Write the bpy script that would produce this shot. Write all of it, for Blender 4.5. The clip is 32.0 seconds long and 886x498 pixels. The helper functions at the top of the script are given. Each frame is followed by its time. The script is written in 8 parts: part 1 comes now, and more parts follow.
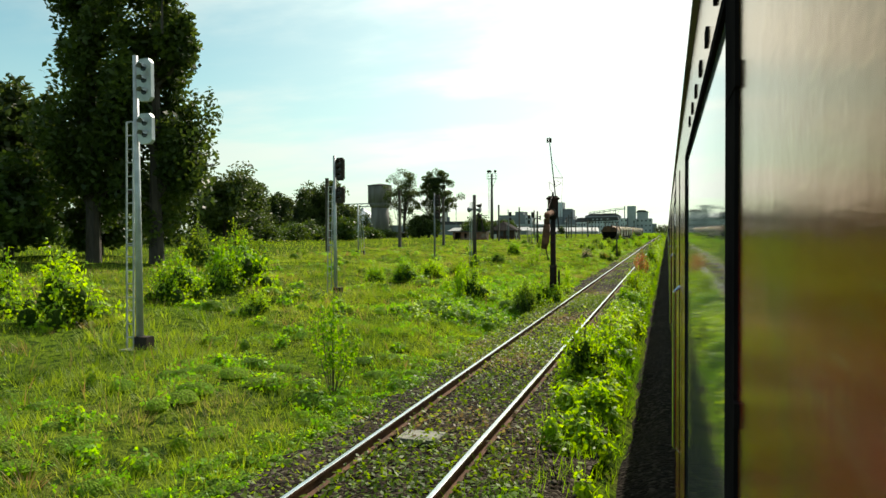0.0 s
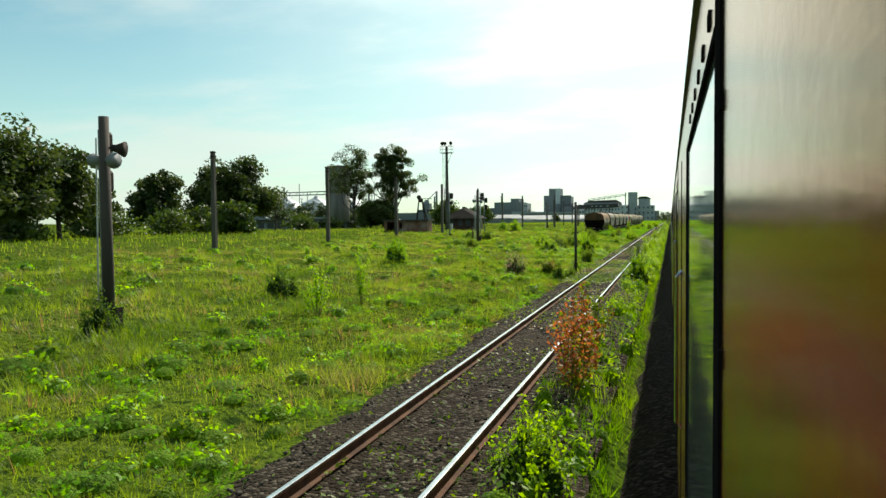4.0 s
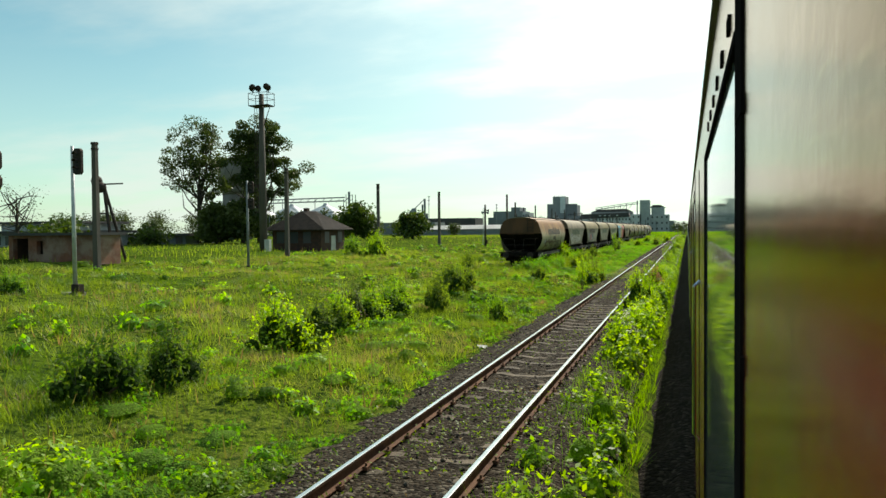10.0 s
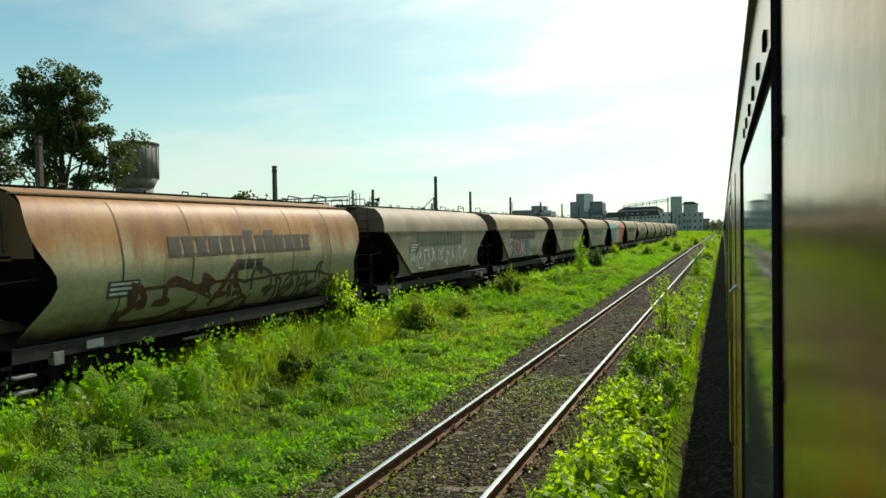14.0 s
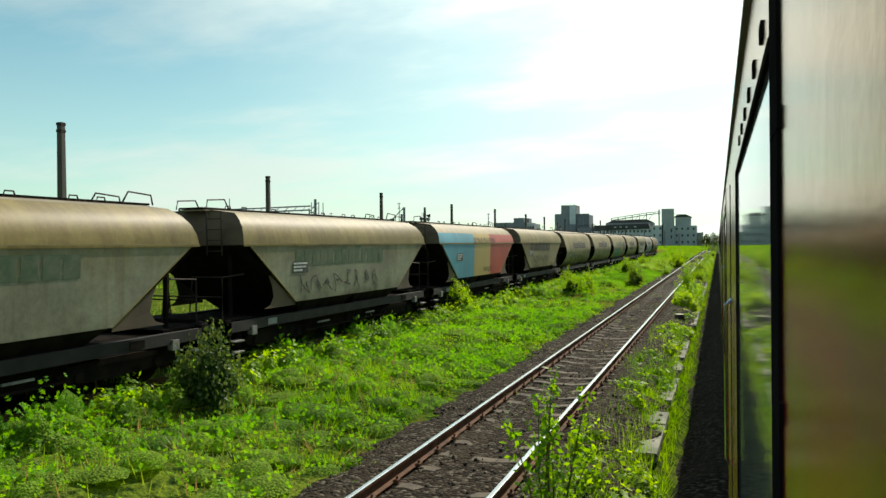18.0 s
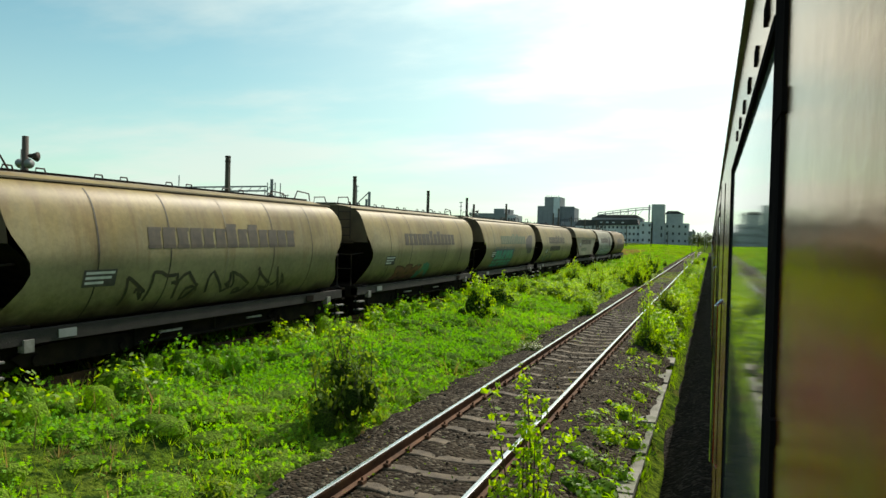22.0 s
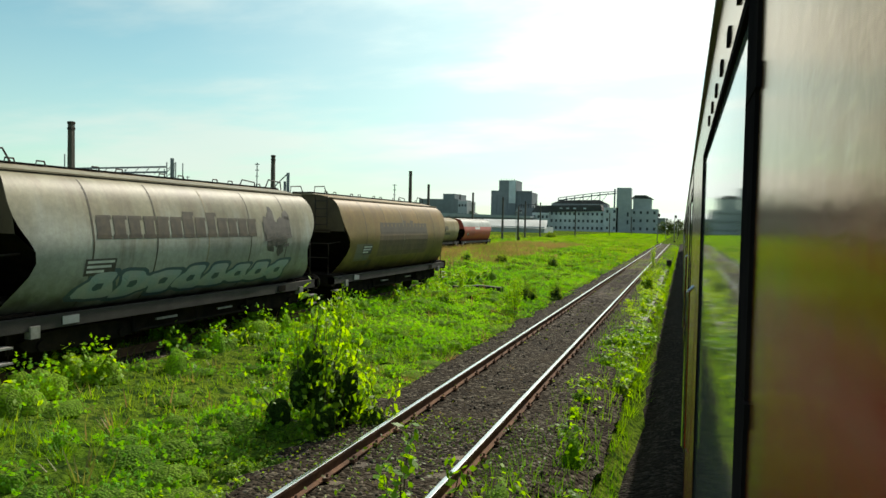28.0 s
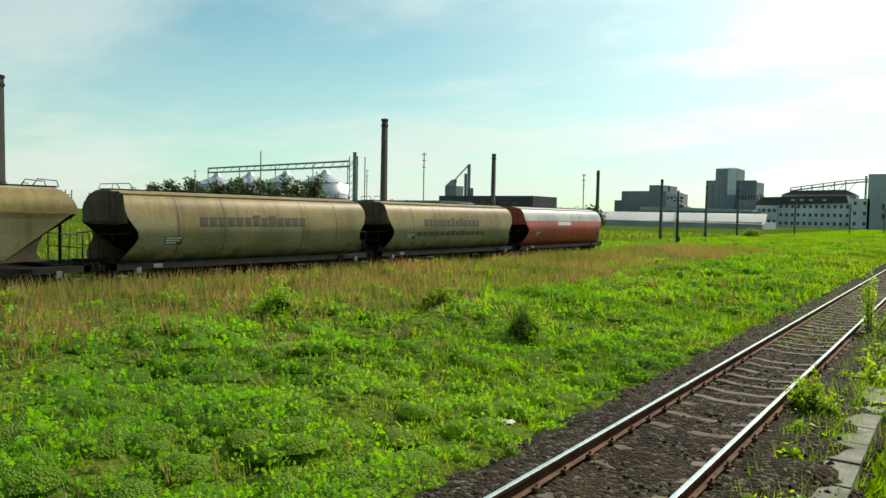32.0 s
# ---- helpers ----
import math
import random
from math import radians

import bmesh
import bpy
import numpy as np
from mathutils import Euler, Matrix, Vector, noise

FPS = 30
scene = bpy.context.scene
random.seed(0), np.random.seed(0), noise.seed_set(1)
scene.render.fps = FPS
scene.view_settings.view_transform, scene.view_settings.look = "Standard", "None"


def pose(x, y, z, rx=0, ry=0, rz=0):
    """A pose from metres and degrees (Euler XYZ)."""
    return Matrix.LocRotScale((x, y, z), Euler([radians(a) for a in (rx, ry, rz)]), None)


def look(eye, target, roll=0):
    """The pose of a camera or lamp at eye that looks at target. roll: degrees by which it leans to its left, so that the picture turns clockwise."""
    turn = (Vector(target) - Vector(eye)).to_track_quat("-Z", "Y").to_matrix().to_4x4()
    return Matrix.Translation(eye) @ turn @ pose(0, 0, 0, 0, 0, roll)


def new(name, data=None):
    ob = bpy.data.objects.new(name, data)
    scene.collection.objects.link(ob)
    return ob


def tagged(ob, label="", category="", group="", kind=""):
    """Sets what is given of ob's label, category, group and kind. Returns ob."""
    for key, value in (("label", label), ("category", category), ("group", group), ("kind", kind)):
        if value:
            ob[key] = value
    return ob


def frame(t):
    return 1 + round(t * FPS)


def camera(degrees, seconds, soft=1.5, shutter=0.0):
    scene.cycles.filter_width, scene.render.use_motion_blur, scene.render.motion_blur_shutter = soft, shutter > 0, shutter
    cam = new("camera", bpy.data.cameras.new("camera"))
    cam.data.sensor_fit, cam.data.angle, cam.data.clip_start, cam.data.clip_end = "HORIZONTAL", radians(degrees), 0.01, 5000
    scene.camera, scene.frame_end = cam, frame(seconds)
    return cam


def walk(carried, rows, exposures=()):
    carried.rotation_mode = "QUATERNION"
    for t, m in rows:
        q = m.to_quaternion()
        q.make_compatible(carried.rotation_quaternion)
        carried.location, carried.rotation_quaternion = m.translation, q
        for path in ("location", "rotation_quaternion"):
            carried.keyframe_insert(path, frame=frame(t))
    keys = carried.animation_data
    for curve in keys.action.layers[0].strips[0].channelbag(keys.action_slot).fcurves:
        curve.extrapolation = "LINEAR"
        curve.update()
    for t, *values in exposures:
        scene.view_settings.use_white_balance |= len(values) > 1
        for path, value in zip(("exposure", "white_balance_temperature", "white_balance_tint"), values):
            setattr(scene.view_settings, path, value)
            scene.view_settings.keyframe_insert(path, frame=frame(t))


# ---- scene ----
cam = camera(63.34, 32.0)
PATH = [
    (0, pose(0.000, 7.220, 2.828, 88.607, 0.388, 17.362)),
    (0.5, pose(0.000, 12.311, 2.829, 88.822, 0.941, 17.475)),
    (1, pose(0.000, 16.819, 2.831, 88.754, 1.079, 17.607)),
    (1.5, pose(0.000, 20.482, 2.834, 88.754, 0.928, 18.514)),
    (2, pose(0.000, 23.936, 2.830, 88.599, 1.250, 19.510)),
    (2.6, pose(0.000, 28.393, 2.823, 88.442, 0.682, 17.940)),
    (3, pose(0.000, 32.455, 2.829, 88.012, 0.243, 18.109)),
    (3.5, pose(0.000, 37.735, 2.833, 87.727, 0.411, 17.830)),
    (4, pose(0.003, 42.972, 2.830, 87.665, 0.593, 17.584)),
    (4.5, pose(0.001, 48.210, 2.829, 87.670, 0.481, 17.321)),
    (6.5, pose(0.000, 69.111, 2.806, 87.596, 0.452, 16.645)),
    (7, pose(0.002, 74.294, 2.784, 87.668, 0.587, 16.498)),
    (7.5, pose(0.000, 79.480, 2.810, 87.620, 0.527, 16.331)),
    (8, pose(0.000, 84.671, 2.817, 87.640, 0.615, 16.207)),
    (8.5, pose(0.000, 89.870, 2.814, 87.714, 0.722, 15.974)),
    (9, pose(0.003, 95.079, 2.799, 87.814, 0.586, 15.951)),
    (9.5, pose(-0.000, 100.302, 2.817, 87.978, 0.586, 17.634)),
    (10, pose(-0.001, 105.535, 2.823, 88.511, 0.535, 18.791)),
    (10.5, pose(-0.001, 110.778, 2.830, 88.475, 0.226, 19.003)),
    (11, pose(-0.001, 116.032, 2.833, 87.262, 0.384, 20.354)),
    (11.5, pose(-0.002, 121.296, 2.833, 87.992, 0.204, 20.263)),
    (12, pose(0.000, 126.566, 2.832, 88.800, -0.054, 19.453)),
    (12.5, pose(0.001, 131.837, 2.839, 88.831, -0.219, 19.639)),
    (13, pose(0.001, 137.098, 2.841, 88.396, -0.032, 20.450)),
    (13.5, pose(0.000, 142.345, 2.835, 88.348, -0.061, 21.459)),
    (14, pose(-0.001, 147.587, 2.852, 88.583, 0.978, 21.315)),
    (14.5, pose(-0.001, 152.838, 2.848, 88.560, 0.433, 21.241)),
    (16.5, pose(-0.000, 174.102, 2.835, 88.789, 0.239, 21.183)),
    (17, pose(0.003, 179.387, 2.836, 88.803, 0.094, 21.124)),
    (17.5, pose(-0.001, 184.661, 2.839, 89.222, 0.721, 21.072)),
    (18, pose(-0.000, 189.919, 2.839, 89.622, 0.612, 20.976)),
    (18.5, pose(-0.001, 195.154, 2.840, 89.701, 0.419, 20.882)),
    (19, pose(0.001, 200.360, 2.845, 89.634, 0.267, 20.826)),
    (19.5, pose(0.002, 205.524, 2.847, 89.671, -0.035, 20.799)),
    (20, pose(0.001, 210.651, 2.841, 89.581, -0.681, 20.668)),
    (20.5, pose(-0.001, 215.750, 2.850, 89.426, -0.814, 20.536)),
    (21, pose(-0.004, 220.837, 2.870, 89.153, -0.824, 20.477)),
    (21.5, pose(-0.000, 225.912, 2.844, 88.966, -1.258, 20.477)),
    (22, pose(0.001, 230.966, 2.835, 88.849, -1.472, 20.507)),
    (22.5, pose(0.001, 235.992, 2.828, 88.698, -1.979, 20.601)),
    (23, pose(-0.002, 240.990, 2.821, 88.548, -2.173, 20.736)),
    (23.5, pose(0.001, 245.973, 2.821, 88.443, -2.349, 20.796)),
    (24, pose(0.000, 250.929, 2.844, 88.356, -2.096, 20.906)),
    (24.5, pose(0.000, 255.854, 2.838, 88.217, -2.063, 20.730)),
    (25, pose(0.000, 260.748, 2.838, 88.136, -1.383, 20.230)),
    (25.5, pose(0.000, 265.615, 2.842, 88.043, -0.859, 19.564)),
    (26, pose(-0.006, 270.453, 2.857, 87.989, -0.784, 19.030)),
    (26.5, pose(-0.001, 275.267, 2.844, 87.949, -1.204, 18.757)),
    (28.5, pose(-0.000, 294.055, 2.826, 88.053, -1.214, 18.470)),
    (29, pose(0.000, 298.539, 2.823, 88.082, -1.334, 18.621)),
    (29.5, pose(0.000, 302.987, 2.815, 88.035, -1.084, 20.074)),
    (30, pose(-0.010, 307.394, 2.793, 87.840, -0.481, 24.579)),
    (30.5, pose(-0.020, 311.756, 2.817, 87.834, -0.219, 27.803)),
    (31, pose(-0.055, 316.076, 2.833, 87.833, -0.389, 30.211)),
    (31.5, pose(-0.090, 320.377, 2.842, 87.442, -0.756, 33.851)),
    (32, pose(-0.120, 324.681, 2.859, 87.300, -1.132, 35.913)),
]
walk(cam, PATH, [(0.0, 0.20, 7000, 11), (1.2, 0.19, 6950, 11), (2.6, 0.12, 6750, 9), (32.0, 0.12, 6750, 9)])

# ---------------------------------------------------------------- world and sun
SUN = Vector((0.105, 0.735, 0.67)).normalized()
world = bpy.data.worlds.new("sky")
scene.world = world
world.use_nodes = True
wn, wl = world.node_tree.nodes, world.node_tree.links
wn.clear()
w_out = wn.new("ShaderNodeOutputWorld")
w_bg = wn.new("ShaderNodeBackground")
w_sky = wn.new("ShaderNodeTexSky")
w_sky.sky_type, w_sky.sun_disc = "NISHITA", False
w_sky.sun_elevation, w_sky.sun_rotation = math.asin(SUN.z), math.atan2(SUN.x, SUN.y)
w_sky.dust_density, w_sky.ozone_density, w_sky.air_density = 0.6, 1.6, 1.0
w_tc = wn.new("ShaderNodeTexCoord")
w_sep = wn.new("ShaderNodeSeparateXYZ")
wl.new(w_tc.outputs["Generated"], w_sep.inputs[0])


def wmath(op, a, b=None, c=None):
    n = wn.new("ShaderNodeMath")
    n.operation = op
    for i, v in enumerate((a, b, c)):
        if v is None:
            continue
        if isinstance(v, (int, float)):
            n.inputs[i].default_value = v
        else:
            wl.new(v, n.inputs[i])
    return n.outputs[0]


w_h = wmath("ADD", wmath("MAXIMUM", w_sep.outputs[2], 0.0), 0.13)
w_cx, w_cy = wmath("DIVIDE", w_sep.outputs[0], w_h), wmath("DIVIDE", w_sep.outputs[1], w_h)
w_comb = wn.new("ShaderNodeCombineXYZ")
wl.new(wmath("MULTIPLY", w_cx, 0.8), w_comb.inputs[0])
wl.new(wmath("MULTIPLY", w_cy, 1.25), w_comb.inputs[1])
w_noise = wn.new("ShaderNodeTexNoise")
w_noise.inputs["Scale"].default_value = 0.55
w_noise.inputs["Detail"].default_value = 7
w_noise.inputs["Roughness"].default_value = 0.55
wl.new(w_comb.outputs[0], w_noise.inputs["Vector"])
w_map = wn.new("ShaderNodeMapRange")
w_map.interpolation_type = "SMOOTHSTEP"
w_map.inputs[1].default_value, w_map.inputs[2].default_value = 0.42, 0.62
wl.new(w_noise.outputs[0], w_map.inputs[0])
w_dot = wn.new("ShaderNodeVectorMath")
w_dot.operation = "DOT_PRODUCT"
wl.new(w_tc.outputs["Generated"], w_dot.inputs[0])
w_dot.inputs[1].default_value = SUN
w_glow = wn.new("ShaderNodeMapRange")
w_glow.interpolation_type = "SMOOTHSTEP"
w_glow.inputs[1].default_value, w_glow.inputs[2].default_value = 0.58, 0.97
wl.new(w_dot.outputs["Value"], w_glow.inputs[0])
w_low = wn.new("ShaderNodeMapRange")
w_low.inputs[1].default_value, w_low.inputs[2].default_value = 0.0, 0.30
w_low.inputs[3].default_value, w_low.inputs[4].default_value = 0.42, 0.0
wl.new(w_sep.outputs[2], w_low.inputs[0])
w_veil = wmath("MULTIPLY", w_map.outputs[0], wmath("MULTIPLY_ADD", w_glow.outputs[0], 0.26, 0.48))
w_fac = wmath("MINIMUM", wmath("ADD", wmath("ADD", w_veil, w_low.outputs[0]), wmath("MULTIPLY", w_glow.outputs[0], 0.55)), 1.0)
w_away = wn.new("ShaderNodeMapRange")
w_away.interpolation_type = "SMOOTHSTEP"
w_away.inputs[1].default_value, w_away.inputs[2].default_value = -0.7, 0.45
w_away.inputs[3].default_value, w_away.inputs[4].default_value = 0.35, 0.80
wl.new(w_dot.outputs["Value"], w_away.inputs[0])
w_bright = wmath("MULTIPLY_ADD", w_glow.outputs[0], 0.55, w_away.outputs[0])
w_cloud = wn.new("ShaderNodeCombineColor")
for i, k in enumerate((0.93, 1.04, 0.98)):
    wl.new(wmath("MULTIPLY", w_bright, k), w_cloud.inputs[i])
w_scale = wn.new("ShaderNodeMix")
w_scale.data_type, w_scale.blend_type = "RGBA", "MULTIPLY"
w_scale.inputs["Factor"].default_value = 1.0
wl.new(w_sky.outputs[0], w_scale.inputs["A"])
w_scale.inputs["B"].default_value = (0.080, 0.122, 0.103, 1)
w_mix = wn.new("ShaderNodeMix")
w_mix.data_type = "RGBA"
wl.new(w_fac, w_mix.inputs["Factor"])
wl.new(w_scale.outputs["Result"], w_mix.inputs["A"])
wl.new(w_cloud.outputs[0], w_mix.inputs["B"])
wl.new(w_mix.outputs["Result"], w_bg.inputs["Color"])
w_bg.inputs["Strength"].default_value = 1.0
wl.new(w_bg.outputs[0], w_out.inputs[0])

sun_data = bpy.data.lights.new("sun", "SUN")
sun_data.energy, sun_data.angle, sun_data.color = 5.0, radians(0.6), (1.0, 0.94, 0.84)
sun = new("sun", sun_data)
sun.matrix_world = look((60, 420, 380), Vector((60, 420, 380)) - SUN)


# ---------------------------------------------------------------- materials
def mat(name, c1, c2=None, scale=3.0, rough=0.7, bump=0.2, metal=0.0, streak=0.0, fine=40.0, c3=None, spots=0.62, vary=0.0):
    """A worn surface: two colours mixed by broad noise, fine grain, an optional third colour in stains, streaks that run down."""
    m = bpy.data.materials.new(name)
    m.use_nodes = True
    nt = m.node_tree
    n, ln = nt.nodes, nt.links
    b = n["Principled BSDF"]
    c2 = c2 or tuple(v * 0.7 for v in c1)
    tc = n.new("ShaderNodeTexCoord")
    big = n.new("ShaderNodeTexNoise")
    big.inputs["Scale"].default_value, big.inputs["Detail"].default_value = scale, 5
    src = tc.outputs["Object"]
    if streak:
        mp = n.new("ShaderNodeMapping")
        mp.inputs["Scale"].default_value = (1, 1, 1 - streak)
        ln.new(src, mp.inputs["Vector"])
        src = mp.outputs[0]
    ln.new(src, big.inputs["Vector"])
    small = n.new("ShaderNodeTexNoise")
    small.inputs["Scale"].default_value, small.inputs["Detail"].default_value = fine, 4
    ln.new(tc.outputs["Object"], small.inputs["Vector"])
    r1 = n.new("ShaderNodeMapRange")
    r1.inputs[1].default_value, r1.inputs[2].default_value = 0.36, 0.64
    ln.new(big.outputs[0], r1.inputs[0])
    mx = n.new("ShaderNodeMix")
    mx.data_type = "RGBA"
    mx.inputs["A"].default_value, mx.inputs["B"].default_value = (*c1, 1), (*c2, 1)
    ln.new(r1.outputs[0], mx.inputs["Factor"])
    col = mx.outputs["Result"]
    if c3:
        st = n.new("ShaderNodeTexNoise")
        st.inputs["Scale"].default_value, st.inputs["Detail"].default_value = scale * 0.45, 8
        st.inputs["Roughness"].default_value = 0.65
        ln.new(src, st.inputs["Vector"])
        r2 = n.new("ShaderNodeMapRange")
        r2.inputs[1].default_value, r2.inputs[2].default_value = spots - 0.08, spots + 0.08
        ln.new(st.outputs[0], r2.inputs[0])
        m3 = n.new("ShaderNodeMix")
        m3.data_type = "RGBA"
        ln.new(r2.outputs[0], m3.inputs["Factor"])
        ln.new(col, m3.inputs["A"])
        m3.inputs["B"].default_value = (*c3, 1)
        col = m3.outputs["Result"]
    gr = n.new("ShaderNodeMapRange")
    gr.inputs[3].default_value, gr.inputs[4].default_value = 0.78, 1.18
    ln.new(small.outputs[0], gr.inputs[0])
    val = gr.outputs[0]
    if vary:
        oi = n.new("ShaderNodeObjectInfo")
        vr = n.new("ShaderNodeMapRange")
        vr.inputs[3].default_value, vr.inputs[4].default_value = 1 - vary, 1 + vary
        ln.new(oi.outputs["Random"], vr.inputs[0])
        mu = n.new("ShaderNodeMath")
        mu.operation = "MULTIPLY"
        ln.new(val, mu.inputs[0])
        ln.new(vr.outputs[0], mu.inputs[1])
        val = mu.outputs[0]
    hsv = n.new("ShaderNodeHueSaturation")
    ln.new(col, hsv.inputs["Color"])
    ln.new(val, hsv.inputs["Value"])
    ln.new(hsv.outputs[0], b.inputs["Base Color"])
    b.inputs["Roughness"].default_value, b.inputs["Metallic"].default_value = rough, metal
    if bump:
        bp = n.new("ShaderNodeBump")
        bp.inputs["Strength"].default_value, bp.inputs["Distance"].default_value = bump, 0.02
        ln.new(small.outputs[0], bp.inputs["Height"])
        ln.new(bp.outputs[0], b.inputs["Normal"])
    return m


def wagon_paint(name, top, low, rust, amount=0.5, z0=1.9, z1=2.9):
    """Old wagon paint: warm above, paler below, rust in streaks that run down from the roof."""
    m = bpy.data.materials.new(name)
    m.use_nodes = True
    n, ln = m.node_tree.nodes, m.node_tree.links
    b = n["Principled BSDF"]
    tc = n.new("ShaderNodeTexCoord")
    sep = n.new("ShaderNodeSeparateXYZ")
    ln.new(tc.outputs["Object"], sep.inputs[0])
    oi = n.new("ShaderNodeObjectInfo")

    def tex(sx, sy, sz, det=5, rough=0.55):
        mp = n.new("ShaderNodeMapping")
        mp.inputs["Scale"].default_value = (sx, sy, sz)
        ln.new(tc.outputs["Object"], mp.inputs["Vector"])
        va = n.new("ShaderNodeVectorMath")
        va.operation = "ADD"
        sc = n.new("ShaderNodeVectorMath")
        sc.operation = "SCALE"
        cv = n.new("ShaderNodeCombineXYZ")
        ln.new(oi.outputs["Random"], cv.inputs[1])
        ln.new(cv.outputs[0], sc.inputs[0])
        sc.inputs["Scale"].default_value = 40
        ln.new(mp.outputs[0], va.inputs[0])
        ln.new(sc.outputs[0], va.inputs[1])
        t = n.new("ShaderNodeTexNoise")
        t.inputs["Scale"].default_value, t.inputs["Detail"].default_value, t.inputs["Roughness"].default_value = 1.0, det, rough
        ln.new(va.outputs[0], t.inputs["Vector"])
        return t.outputs[0]

    def ramp(v, lo, hi, a=0.0, c=1.0):
        r = n.new("ShaderNodeMapRange")
        r.interpolation_type = "SMOOTHSTEP"
        r.inputs[1].default_value, r.inputs[2].default_value = lo, hi
        r.inputs[3].default_value, r.inputs[4].default_value = a, c
        ln.new(v, r.inputs[0])
        return r.outputs[0]

    def op(kind, a, c, d=None):
        q = n.new("ShaderNodeMath")
        q.operation = kind
        for i, v in enumerate((a, c, d)):
            if v is None:
                continue
            if isinstance(v, (int, float)):
                q.inputs[i].default_value = v
            else:
                ln.new(v, q.inputs[i])
        return q.outputs[0]

    def mixc(f, a, c):
        x = n.new("ShaderNodeMix")
        x.data_type = "RGBA"
        ln.new(f, x.inputs["Factor"])
        for key, v in (("A", a), ("B", c)):
            if isinstance(v, tuple):
                x.inputs[key].default_value = (*v, 1)
            else:
                ln.new(v, x.inputs[key])
        return x.outputs["Result"]

    streak = tex(1, 2.6, 0.25)
    lift = op("MULTIPLY_ADD", streak, 1.6, sep.outputs[2])
    c = mixc(ramp(lift, z0 + 0.8, z1 + 0.8), low, top)
    run = ramp(op("MULTIPLY_ADD", tex(1, 3.2, 0.30, 7, 0.6), 1.0, op("MULTIPLY", sep.outputs[2], 0.09)), 0.70, 0.88, 0.0, amount)
    c = mixc(run, c, rust)
    dirt = ramp(op("MULTIPLY_ADD", tex(2, 1.5, 2), 0.9, op("MULTIPLY", sep.outputs[2], -0.55)), -0.42, 0.02, 0.0, 0.75)
    c = mixc(dirt, c, tuple(v * 0.35 for v in rust))
    grain = n.new("ShaderNodeHueSaturation")
    worn = ramp(tex(0.5, 0.55, 0.9, 3), 0.32, 0.68, 0.80, 1.14)
    ln.new(op("MULTIPLY", ramp(tex(9, 9, 9, 6, 0.7), 0.25, 0.75, 0.84, 1.14), worn), grain.inputs["Value"])
    ln.new(c, grain.inputs["Color"])
    ln.new(grain.outputs[0], b.inputs["Base Color"])
    b.inputs["Roughness"].default_value = 0.52
    b.inputs["Specular IOR Level"].default_value = 0.22
    bp = n.new("ShaderNodeBump")
    bp.inputs["Strength"].default_value, bp.inputs["Distance"].default_value = 0.10, 0.03
    ln.new(tex(0.8, 1.4, 1.0, 3), bp.inputs["Height"])
    ln.new(bp.outputs[0], b.inputs["Normal"])
    return m


